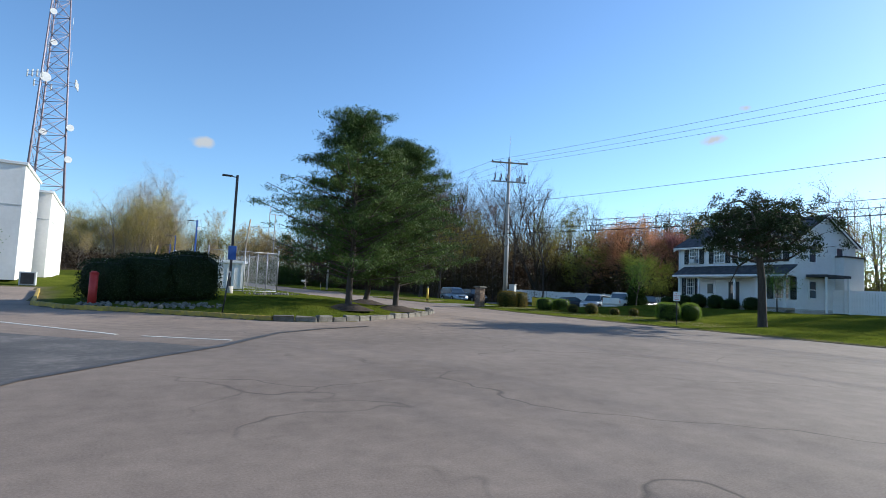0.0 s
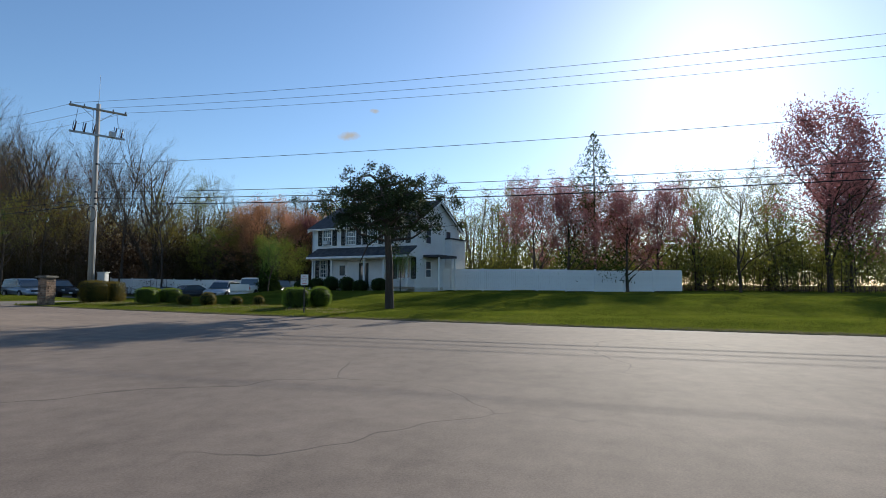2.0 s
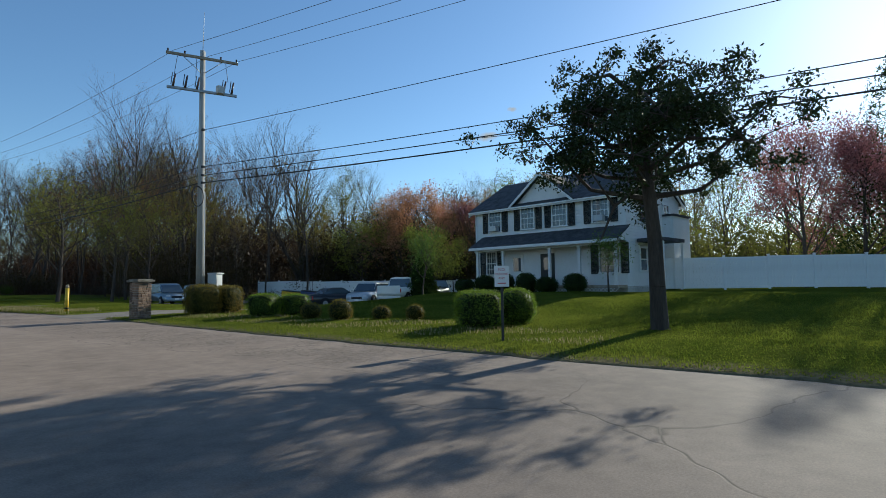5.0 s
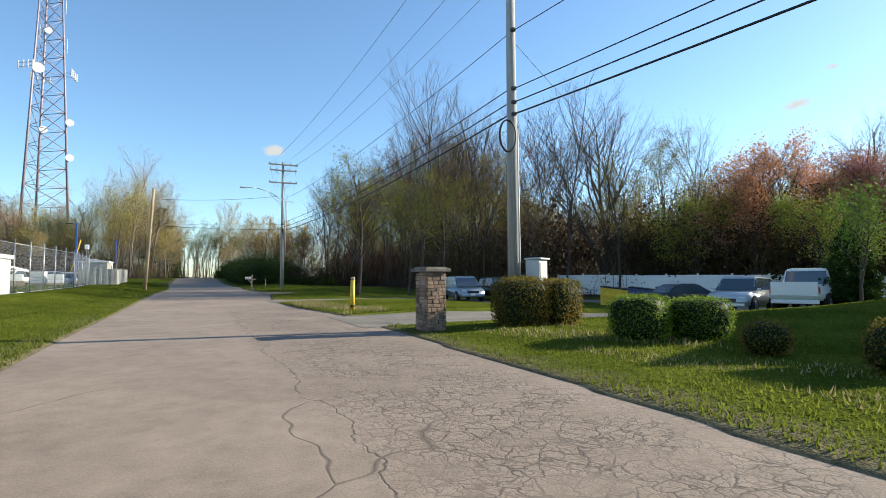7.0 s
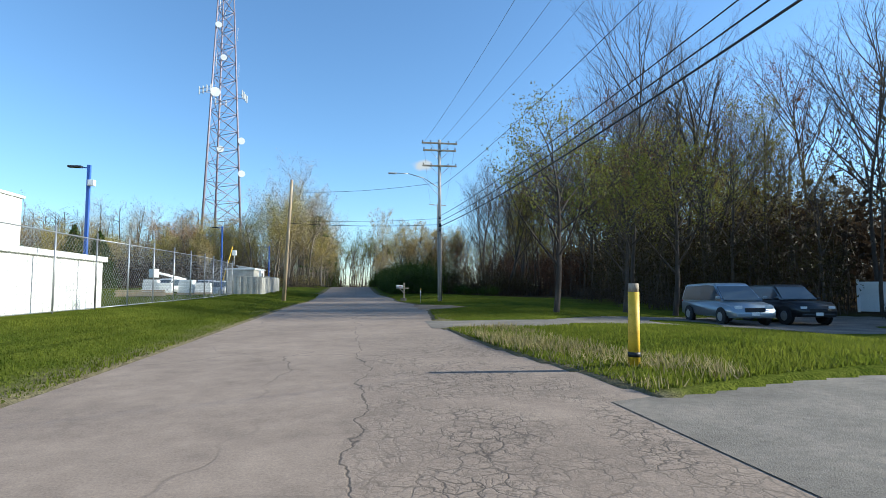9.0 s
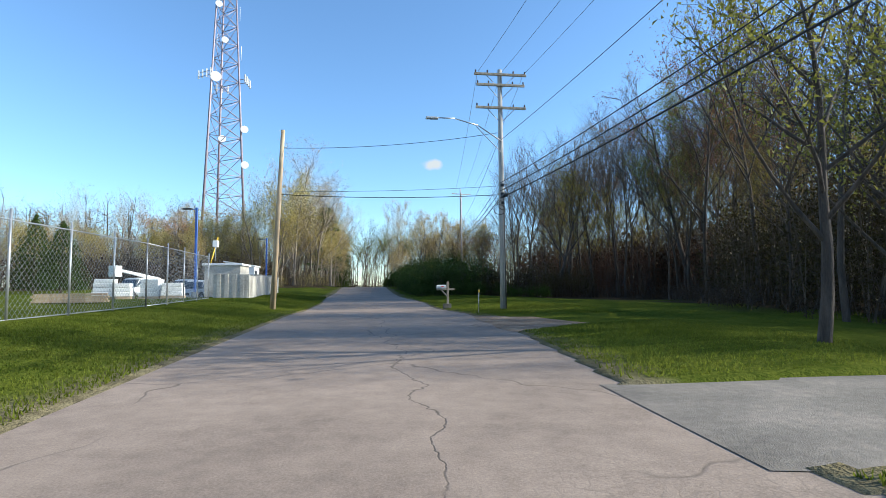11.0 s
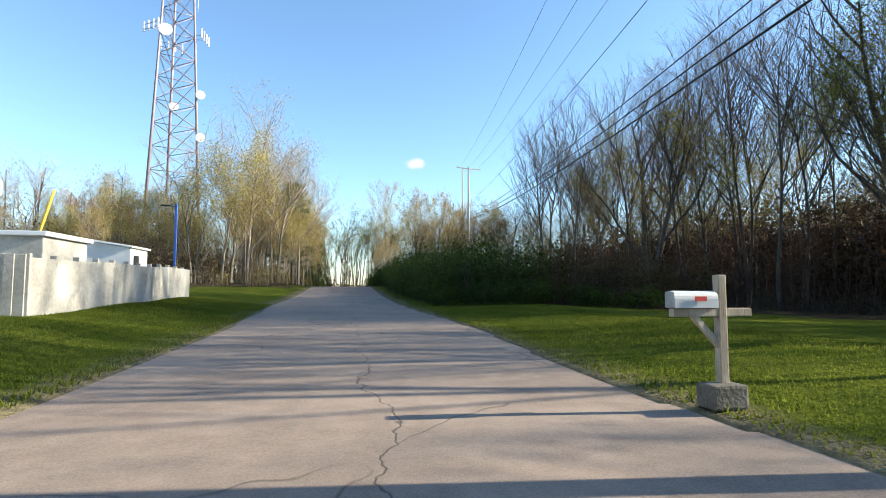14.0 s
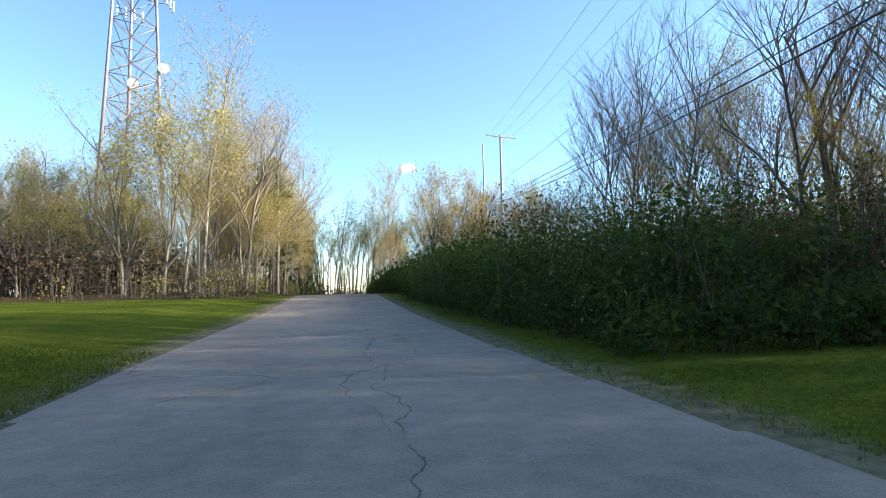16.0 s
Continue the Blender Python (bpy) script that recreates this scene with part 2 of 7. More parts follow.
M_LEAF_LIME = leaf("lime spring leaves", (0.22, 0.25, 0.035), (0.36, 0.37, 0.065), 0.5)
M_BUSH = leaf("clipped boxwood leaves", (0.090, 0.15, 0.016), (0.25, 0.33, 0.045), 0.4)
M_BUSHRED = leaf("boxwood with bronze tips", (0.09, 0.10, 0.018), (0.28, 0.18, 0.04), 0.35)
M_GRASS = mat("lawn grass blades", ((0.078, 0.108, 0.012), (0.175, 0.192, 0.028)), rough=0.7, scale=0.5, bump=0, island=0.2, trans=0.55, spec=0.08)
M_DRYGRASS = leaf("dry straw grass", (0.22, 0.18, 0.08), (0.38, 0.32, 0.16), 0.3)
M_WHITE = mat("white vinyl", ((0.70, 0.70, 0.69), (0.80, 0.80, 0.79)), rough=0.5, scale=1.2, bump=0.05)
M_SIDING = mat("white vinyl siding", ((0.66, 0.65, 0.63), (0.76, 0.755, 0.74)), rough=0.55, scale=0.9, bump=0.06)
M_ROOF = mat("dark grey asphalt shingles", ((0.022, 0.022, 0.024), (0.05, 0.05, 0.054), (0.085, 0.083, 0.085)), rough=0.9, scale=3, bump=0.6, rand=0.2)
M_SHUTTER = mat("dark green-black shutter paint", ((0.012, 0.016, 0.015), (0.024, 0.03, 0.028)), rough=0.5, scale=3, bump=0.05)
M_GLASS = glass("window glass", (0.05, 0.07, 0.09))
M_BRICK = mat("red-brown brick", ((0.15, 0.06, 0.04), (0.26, 0.11, 0.075)), rough=0.9, scale=6, bump=0.4, rand=0.3)
M_STONE = mat("brown field stone", ((0.12, 0.080, 0.058), (0.23, 0.155, 0.110), (0.36, 0.265, 0.20)), rough=0.9, scale=5, bump=0.7, rand=0.35)
M_KERB = mat("grey kerb stone", ((0.085, 0.075, 0.06), (0.15, 0.135, 0.11), (0.24, 0.22, 0.19)), rough=0.9, scale=3, bump=0.7, rand=0.25)
M_YELLOW = mat("worn yellow paint", ((0.45, 0.26, 0.02), (0.66, 0.42, 0.03), (0.72, 0.48, 0.05)), rough=0.55, scale=5, bump=0.2)
M_YKERB = mat("faded yellow kerb paint", ((0.20, 0.16, 0.09), (0.42, 0.28, 0.05), (0.56, 0.38, 0.06)), rough=0.8, scale=3, bump=0.5, rand=0.1)
M_STEEL = mat("galvanised steel", ((0.28, 0.29, 0.30), (0.42, 0.43, 0.44)), rough=0.45, metal=0.7, scale=4, bump=0.05)
M_DARKMETAL = mat("dark bronze metal", ((0.02, 0.02, 0.022), (0.045, 0.045, 0.05)), rough=0.5, metal=0.3, scale=4, bump=0.05)
M_BLUE = mat("blue painted steel", ((0.03, 0.08, 0.30), (0.05, 0.13, 0.42)), rough=0.45, scale=3, bump=0.05)
M_TOWERGREY = mat("weathered tower steel", ((0.20, 0.17, 0.20), (0.34, 0.29, 0.33)), rough=0.6, metal=0.3, scale=1, bump=0.05)
M_RUBBER = mat("black rubber", ((0.010, 0.010, 0.011), (0.028, 0.028, 0.03)), rough=0.8, scale=8, bump=0.2)
M_CABLE = mat("black cable sheath", ((0.010, 0.010, 0.012), (0.022, 0.022, 0.025)), rough=0.6, scale=8, bump=0)
M_WIRE = mat("grey wire", ((0.10, 0.10, 0.11), (0.16, 0.16, 0.17)), rough=0.5, metal=0.4, scale=8, bump=0)
M_CONCRETE = mat("stained concrete", ((0.27, 0.25, 0.22), (0.40, 0.38, 0.34), (0.52, 0.50, 0.46)), rough=0.85, scale=0.9, bump=0.4, bscale=20, rand=0.12)
M_RENDER = mat("white painted wall", ((0.68, 0.66, 0.63), (0.80, 0.78, 0.75)), rough=0.75, scale=0.5, bump=0.1)
M_MULCH = mat("dark bark mulch", ((0.030, 0.020, 0.014), (0.07, 0.048, 0.033)), rough=1.0, scale=8, bump=1.0)
M_PORCELAIN = mat("brown porcelain", ((0.05, 0.03, 0.028), (0.10, 0.07, 0.065)), rough=0.25, scale=6, bump=0)
M_GREYBOX = mat("light grey enclosure paint", ((0.42, 0.43, 0.43), (0.55, 0.56, 0.56)), rough=0.5, scale=2, bump=0.05)
M_RED = mat("red paint", ((0.40, 0.03, 0.025), (0.55, 0.05, 0.04)), rough=0.5, scale=3, bump=0.05)
M_TIMBER = mat("grey weathered timber", ((0.22, 0.17, 0.12), (0.34, 0.28, 0.21), (0.46, 0.40, 0.32)), rough=0.85, scale=4, bump=0.4, stretch=(2, 2, 0.3))

# ---- building helpers ----
def part(name, bm, material, parent=None, label=""):
    """Links a bmesh as one mesh object, under a thing or a part."""
    me = bpy.data.meshes.new(name)
    bm.to_mesh(me)
    bm.free()
    me.materials.append(material)
    ob = new(name, me)
    if parent is not None:
        ob.parent = parent
    if label:
        ob["label"] = label
    return ob


def raw(name, verts, faces, material, parent=None, smooth=False):
    """The same from arrays of vertices and faces."""
    me = bpy.data.meshes.new(name)
    me.from_pydata(verts, [], faces)
    me.materials.append(material)
    if smooth:
        me.polygons.foreach_set("use_smooth", [True] * len(me.polygons))
    ob = new(name, me)
    if parent is not None:
        ob.parent = parent
    return ob


def thing(name, label, category, m=None, group="", kind=""):
    ob = new(name)
    ob.empty_display_size = 0.2
    if m is not None:
        ob.matrix_basis = m
    return tagged(ob, label, category, group, kind)


def box(bm, cx, cy, cz, sx, sy, sz, bevel=0.0, rot=None):
    """A box round a centre, with its edges bevelled."""
    b2 = bmesh.new()
    bmesh.ops.create_cube(b2, size=1)
    bmesh.ops.scale(b2, vec=(sx, sy, sz), verts=b2.verts)
    if bevel:
        bmesh.ops.bevel(b2, geom=b2.edges[:], offset=min(bevel, 0.45 * min(sx, sy, sz)), segments=2, affect="EDGES", profile=0.6)
    if rot is not None:
        bmesh.ops.transform(b2, matrix=rot, verts=b2.verts)
    bmesh.ops.translate(b2, vec=(cx, cy, cz), verts=b2.verts)
    me = bpy.data.meshes.new("t")
    b2.to_mesh(me)
    b2.free()
    bm.from_mesh(me)
    bpy.data.meshes.remove(me)
    return bm


def tube(bm, p0, p1, r0, r1=None, seg=8, caps=True):
    """A round bar from p0 to p1."""
    p0, p1 = Vector(p0), Vector(p1)
    r1 = r0 if r1 is None else r1
    q = (p1 - p0).to_track_quat("Z", "Y")
    ring = []
    for p, r in ((p0, r0), (p1, r1)):
        ring.append([bm.verts.new(p + q @ Vector((r * math.cos(2 * math.pi * i / seg), r * math.sin(2 * math.pi * i / seg), 0))) for i in range(seg)])
    for i in range(seg):
        f = bm.faces.new((ring[0][i], ring[0][(i + 1) % seg], ring[1][(i + 1) % seg], ring[1][i]))
        f.smooth = True
    if caps:
        bm.faces.new(ring[0][::-1])
        bm.faces.new(ring[1])
    return bm


def bar(p0, p1, r0, r1=None, seg=8):
    return tube(bmesh.new(), p0, p1, r0, r1, seg)


def block(cx, cy, cz, sx, sy, sz, bevel=0.01, rot=None):
    return box(bmesh.new(), cx, cy, cz, sx, sy, sz, bevel, rot)


def prism(bm, pts, y0, y1):
    """A profile in x and z, drawn out from y0 to y1."""
    a = [bm.verts.new((x, y0, z)) for x, z in pts]
    b = [bm.verts.new((x, y1, z)) for x, z in pts]
    bm.faces.new(a)
    bm.faces.new(b[::-1])
    for i in range(len(pts)):
        j = (i + 1) % len(pts)
        bm.faces.new((a[j], a[i], b[i], b[j]))
    bmesh.ops.recalc_face_normals(bm, faces=bm.faces)
    return bm


def bars(segs, sides=4):
    """Vertices and faces of many tapered bars, from rows of (p0, p1, r0, r1)."""
    s = np.array([[*a, *b, c, d] for a, b, c, d in segs], float)
    p0, p1, r0, r1 = s[:, :3], s[:, 3:6], s[:, 6], s[:, 7]
    d = p1 - p0
    d /= np.linalg.norm(d, axis=1, keepdims=True) + 1e-9
    ref = np.where(np.abs(d[:, 2:3]) < 0.9, np.array([[0, 0, 1.0]]), np.array([[1.0, 0, 0]]))
    u = np.cross(d, ref)
    u /= np.linalg.norm(u, axis=1, keepdims=True) + 1e-9
    v = np.cross(d, u)
    a = 2 * np.pi * np.arange(sides) / sides
    ring = np.cos(a)[None, :, None] * u[:, None] + np.sin(a)[None, :, None] * v[:, None]
    verts = np.concatenate([p0[:, None] + ring * r0[:, None, None], p1[:, None] + ring * r1[:, None, None]], 1).reshape(-1, 3)
    base = (np.arange(len(s)) * 2 * sides)[:, None, None]
    i = np.arange(sides)
    f = np.stack([i, (i + 1) % sides, (i + 1) % sides + sides, i + sides], 1)[None]
    return verts, (base + f).reshape(-1, 4)


def ribbons(segs, rng):
    """Fine twigs as narrow tapered slips, one for each row of (p0, p1, r0, r1)."""
    s = np.array([[*a, *b, c, d] for a, b, c, d in segs], float)
    p0, p1 = s[:, :3], s[:, 3:6]
    u = np.cross(p1 - p0, rng.normal(size=p0.shape))
    u /= np.linalg.norm(u, axis=1, keepdims=True) + 1e-9
    v = np.stack([p0 - u * s[:, 6:7], p0 + u * s[:, 6:7], p1 + u * s[:, 7:8], p1 - u * s[:, 7:8]], 1)
    return v.reshape(-1, 3), np.arange(4 * len(s)).reshape(-1, 4)


def leaves(centres, size, rng, up=0.3, aspect=0.6, kite=False):
    """Small leaves turned at random, round the centres: slim triangles, or kites where they are seen close."""
    n = len(centres)
    d = rng.normal(size=(n, 3))
    d[:, 2] += up
    d /= np.linalg.norm(d, axis=1, keepdims=True)
    e = np.cross(d, rng.normal(size=(n, 3)))
    e /= np.linalg.norm(e, axis=1, keepdims=True)
    s = size * rng.uniform(0.6, 1.4, (n, 1))
    c = np.asarray(centres)
    if not kite:
        e = e * s * aspect * 0.42
        q = np.stack([c - d * s * 0.5 - e, c - d * s * 0.5 + e, c + d * s * 0.5], 1)
        return q.reshape(-1, 3), np.arange(3 * n).reshape(-1, 3)
    q = np.stack([c - d * s * 0.5, c + e * s * aspect * 0.5, c + d * s * 0.5, c - e * s * aspect * 0.5], 1)
    return q.reshape(-1, 3), np.arange(4 * n).reshape(-1, 4)


# ---- lie of the land ----
def road_z(y):
    return np.interp(y, [-400, 0, 20, 65, 87, 105, 112, 118, 128, 160, 240, 400, 2500], [0, 0, 0.18, 0.68, 1.08, 1.65, 1.92, 2.0, 1.85, 0.9, -1.5, -5, -30])


PAVED = [(-4.0, 230), (-4.0, 160), (-4.0, 118), (-4.0, 105), (-3.9, 86), (-3.8, 74), (-3.5, 66), (-3.15, 58), (-3.15, 50), (-3.5, 44), (-3.6, 34), (-3.45, 17), (-3.5, 9), (-3.35, 2),
         (-3.6, 0.2), (-4.6, -2.2), (-6.6, -4.8), (-9.1, -7.0), (-12.0, -9.1), (-13.8, -9.7), (-15.3, -9.3), (-16.7, -7.8), (-19.0, -5.6), (-21.5, -3.8), (-22.7, -1.2), (-23.2, 6), (-23.8, 14), (-24.4, 20.2), (-70, 20.2),
         (-70, -90), (5.0, -90), (3.6, -45), (3.1, -30), (3.0, -24), (3.15, -20), (3.3, -16), (3.4, -12.4), (3.45, -8.5), (3.7, -5.0), (4.0, -0.5), (4.15, 6), (4.3, 12), (4.2, 14.2), (3.9, 16),
         (3.6, 18.5), (3.4, 23), (3.4, 26), (3.8, 29), (4.3, 34), (4.6, 38), (4.65, 44), (4.2, 46.5), (3.95, 48.7), (3.95, 53), (4.15, 58), (4.0, 63), (3.6, 68), (3.4, 74), (3.35, 86), (3.3, 105), (3.3, 118), (3.3, 160), (3.3, 230)]
DRIVE = [(3.6, 8.2), (3.6, 12.6), (5, 13.0), (7, 13.6), (11, 14.4), (22, 15.4), (22, 21.3), (11, 22.2), (6.5, 22.8), (3.0, 23.6), (3.2, 27.0), (8, 27.2), (13, 31.5), (27, 34), (35, 19), (33, 5), (20, 5.6), (12, 7.2), (7, 7.9)]
TRACK = [(4.2, 34.9), (4.0, 36.2), (4.25, 38.0), (4.15, 40.1), (4.4, 41.9), (5.2, 42.6), (6.0, 41.5), (9, 41.0), (15, 43), (24, 48), (25, 45), (16, 39.5), (10, 37.4), (6.5, 36.2)]


def outside(poly, x, y):
    """Distance from the polygon's edge: positive outside, negative inside."""
    d = np.full(x.shape, 1e9)
    ins = np.zeros(x.shape, bool)
    for (ax, ay), (bx, by) in zip(poly, poly[1:] + poly[:1]):
        ex, ey = bx - ax, by - ay
        t = np.clip(((x - ax) * ex + (y - ay) * ey) / (ex * ex + ey * ey), 0, 1)
        d = np.minimum(d, np.hypot(x - ax - t * ex, y - ay - t * ey))
        if ay != by:
            c = (ay > y) != (by > y)
            ins ^= c & (x < (bx - ax) * (y - ay) / (by - ay) + ax)
    return np.where(ins, -d, d)


def sstep(a, b, v):
    t = np.clip((v - a) / (b - a), 0, 1)
    return t * t * (3 - 2 * t)


def dip(x, y):
    """How far the parking area falls away from the road."""
    return 0.42 * sstep(7, 20, x) * sstep(6, 14, y) * (1 - sstep(36, 46, y))


def land(x, y):
    """Height of the ground at arrays of places."""
    x, y = np.asarray(x, float), np.asarray(y, float)
    d = outside(PAVED, x, y)
    dd = np.minimum(outside(DRIVE, x, y), outside(TRACK, x, y))
    lawn = np.where(x > 0.5, (0.10 * sstep(0.2, 3.6, d) + 0.62 * sstep(5, 18, d)) * (1 - sstep(2, 9, y)) + 0.12 * sstep(0.3, 5, d) * sstep(2, 9, y), 0)
    lawn = lawn + np.where(x > 0.5, -0.5 * sstep(3, 20, d) * sstep(48, 70, y) + 5.0 * sstep(38, 95, x) * sstep(-5, 12, y), 0)
    lawn = lawn + np.where(x <= 0.5, 0.40 * sstep(0.2, 5, d), 0)
    lawn *= 1 - 0.75 * (1 - sstep(-2, 2.5, dd)) * (y < 35)
    lawn = lawn - dip(x, y)
    wave = 0.05 * np.sin(x * 0.7 + 1.3 * np.sin(y * 0.31)) * np.sin(y * 0.53 + x * 0.2) * sstep(0.5, 4, d)
    z = road_z(y) + lawn + wave + 0.015 + 0.035 * sstep(-0.1, 0.35, d)
    z = np.where(d < -0.1, road_z(y) - 0.10, z)
    return np.where(dd < -0.15, z - 0.10, z)


def ground_at(x, y):
    return float(land(np.array([x]), np.array([y]))[0])


# ---- ground: one sheet out to the horizon ----
def build_ground():
    xs = np.concatenate([-np.geomspace(2600, 62, 22), np.arange(-58, -22, 1.0), np.arange(-22, 2.6, 0.33), np.arange(2.6, 12, 0.14), np.arange(12, 26, 0.33), np.arange(26, 60, 1.0), np.geomspace(62, 2600, 22)])
    ys = np.concatenate([-np.geomspace(2600, 72, 18), np.arange(-68, -30, 1.0), np.arange(-30, 6, 0.4), np.arange(6, 30, 0.16), np.arange(30, 90, 0.4), np.arange(90, 200, 1.5), np.geomspace(205, 2600, 26)])
    X, Y = np.meshgrid(xs, ys)
    Z = land(X, Y)
    verts = np.stack([X.ravel(), Y.ravel(), Z.ravel()], 1)
    nx, ny = len(xs), len(ys)
    i = (np.arange(ny - 1)[:, None] * nx + np.arange(nx - 1)[None]).ravel()
    faces = np.stack([i, i + 1, i + nx + 1, i + nx], 1)
    # leaf litter under the woods, lawn elsewhere
    wx = np.where(X > 0, np.interp(Y, [-20, 8, 26, 33, 38, 50, 60, 66, 72, 78, 110], [60, 55, 34, 24, 21, 18, 22, 23, 17, 7, 6]), 6 + 70 * (1 - sstep(90, 102, Y)))
    wood = sstep(-2.5, 2.5, np.abs(X) - wx + 1.5 * np.sin(Y * 0.9) + np.sin(X * 1.3 + Y * 0.4))
    edge = 1 - sstep(0.05, 0.9, outside(PAVED, X, Y) + 0.25 * np.sin(X * 3.1 + Y * 1.7) * np.sin(Y * 2.3))
    me = bpy.data.meshes.new("ground")
    me.from_pydata(verts, [], faces)
    for nm, v in (("litter", wood), ("verge", edge)):
        a = me.attributes.new(nm, "FLOAT", "POINT")
        a.data.foreach_set("value", v.ravel().astype(np.float32))
    me.polygons.foreach_set("use_smooth", [True] * len(me.polygons))
    m = bpy.data.materials.new("lawn and woodland floor")
    m.use_nodes = True
    n, l = m.node_tree.nodes, m.node_tree.links
    b = n["Principled BSDF"]
    b.inputs["Roughness"].default_value, b.inputs["Specular IOR Level"].default_value = 1.0, 0.0
    co = n.new("ShaderNodeTexCoord").outputs["Object"]

    def col(scale, a, c, detail=6):
        t = n.new("ShaderNodeTexNoise")
        t.inputs["Scale"].default_value, t.inputs["Detail"].default_value = scale, detail
        l.new(co, t.inputs["Vector"])
        r = n.new("ShaderNodeValToRGB")
        r.color_ramp.elements[0].position, r.color_ramp.elements[1].position = 0.35, 0.65
        r.color_ramp.elements[0].color, r.color_ramp.elements[1].color = (*a, 1), (*c, 1)
        l.new(t.outputs["Fac"], r.inputs[0])
        return r.outputs[0]

    def blend(f, a, c):
        t = n.new("ShaderNodeMix")
        t.data_type = "RGBA"
        if isinstance(f, float):
            t.inputs[0].default_value = f
        else:
            l.new(f, t.inputs[0])
        l.new(a, t.inputs[6])
        l.new(c, t.inputs[7])
        return t.outputs[2]

    def mask(name):
        t = n.new("ShaderNodeAttribute")
        t.attribute_name = name
        return t.outputs["Fac"]

    grass = blend(0.5, col(0.5, (0.055, 0.077, 0.010), (0.128, 0.143, 0.022)), col(9, (0.045, 0.064, 0.009), (0.120, 0.130, 0.024)))
    litter = blend(0.5, col(0.8, (0.040, 0.029, 0.018), (0.09, 0.068, 0.040)), col(14, (0.030, 0.022, 0.015), (0.11, 0.080, 0.052)))
    verge = col(5, (0.12, 0.10, 0.06), (0.20, 0.17, 0.10))
    l.new(blend(mask("verge"), blend(mask("litter"), grass, litter), verge), b.inputs["Base Color"])
    bp = n.new("ShaderNodeBump")
    bp.inputs["Strength"].default_value, bp.inputs["Distance"].default_value = 0.9, 0.06
    t = n.new("ShaderNodeTexNoise")
    t.inputs["Scale"].default_value, t.inputs["Detail"].default_value = 22, 6
    l.new(co, t.inputs["Vector"])
    l.new(t.outputs["Fac"], bp.inputs["Height"])
    l.new(bp.outputs[0], b.inputs["Normal"])
    me.materials.append(m)
    return tagged(new("ground", me), "green spring lawn running into brown leaf-littered woodland floor", "ground", kind="structure")


build_ground()


def slab(name, poly, lift, material, label, category):
    bm = bmesh.new()
    bm.faces.new([bm.verts.new((x, y, 0)) for x, y in poly])
    for y in (0, 6, 10, 14, 20, 28, 36, 40, 46, 65, 87, 105, 112, 118, 128, 160):
        bmesh.ops.bisect_plane(bm, geom=bm.verts[:] + bm.edges[:] + bm.faces[:], plane_co=(0, y, 0), plane_no=(0, 1, 0))
    for x in (7, 9, 11, 13.5, 16, 18, 20):
        bmesh.ops.bisect_plane(bm, geom=bm.verts[:] + bm.edges[:] + bm.faces[:], plane_co=(x, 0, 0), plane_no=(1, 0, 0))
    for v in bm.verts:
        v.co.z = float(road_z(v.co.y)) + lift - float(dip(v.co.x, v.co.y))
    bmesh.ops.triangulate(bm, faces=bm.faces)
    bmesh.ops.recalc_face_normals(bm, faces=bm.faces)
    if sum(f.normal.z for f in bm.faces) < 0:
        bmesh.ops.reverse_faces(bm, faces=bm.faces)
    return tagged(part(name, bm, material), label, category, kind="structure")


slab("road", PAVED, 0.0, M_ASPHALT, "worn grey-tan asphalt road and entrance apron with wandering cracks", "road")
slab("driveway", DRIVE, 0.008, M_DRIVE, "pale weathered asphalt driveway and parking area beside the woods", "driveway")
slab("gravel_track", TRACK, 0.012, M_GRAVEL, "brown gravel track entering the woods beside the road", "track")

# ---- trees ----
def grow(rng, height, trunk_r, fork=0.35, spread=0.5, levels=4, kids=(5, 4, 4), lift=0.55, wiggle=0.075, lean=(0, 0), trunk_only=0.0):
    """Limbs of a tree as tapered bars, and the points along its twigs."""
    segs, tips = [], []

    def limb(p, d, length, r, level):
        steps = (7, 5, 4, 3, 2)[min(level, 4)]
        pts, dirs = [p], [d]
        for i in range(steps):
            d = d + rng.normal(size=3) * wiggle * (1 + 0.4 * level)
            d[2] += (0.10, 0.10, 0.07, 0.03, 0.0)[min(level, 4)] * lift * 2
            d = d / np.linalg.norm(d)
            p = p + d * length / steps
            pts.append(p)
            dirs.append(d)
        for i in range(steps):
            a, b = r * (1 - 0.80 * i / steps), r * (1 - 0.80 * (i + 1) / steps)
            segs.append((pts[i], pts[i + 1], a, b, level))
        if level >= levels - 2:
            for i in range(1, steps + 1):
                tips.append(pts[i])
        if level + 1 < levels:
            n = kids[min(level, len(kids) - 1)]
            for k in range(n):
                lo = fork if level == 0 else 0.25
                f = lo + (1 - lo) * (k + rng.uniform(0.1, 0.9)) / n
                i = min(int(f * steps), steps - 1)
                q = pts[i] + (pts[i + 1] - pts[i]) * (f * steps - i)
                a = rng.uniform(0, 2 * np.pi)
                side = np.array([np.cos(a), np.sin(a), 0.0])
                nd = dirs[i] * lift + side * spread * rng.uniform(0.7, 1.3) + np.array([0, 0, 0.15])
                nd /= np.linalg.norm(nd)
                limb(q, nd, length * (0.62 if level == 0 else 0.58) * (1.15 - 0.55 * f) * rng.uniform(0.8, 1.15), r * (0.42 if level == 0 else 0.55) * (1.1 - 0.5 * f), level + 1)

    limb(np.zeros(3), np.array([lean[0], lean[1], 1.0]), height, trunk_r, 0)
    return segs, np.array(tips)


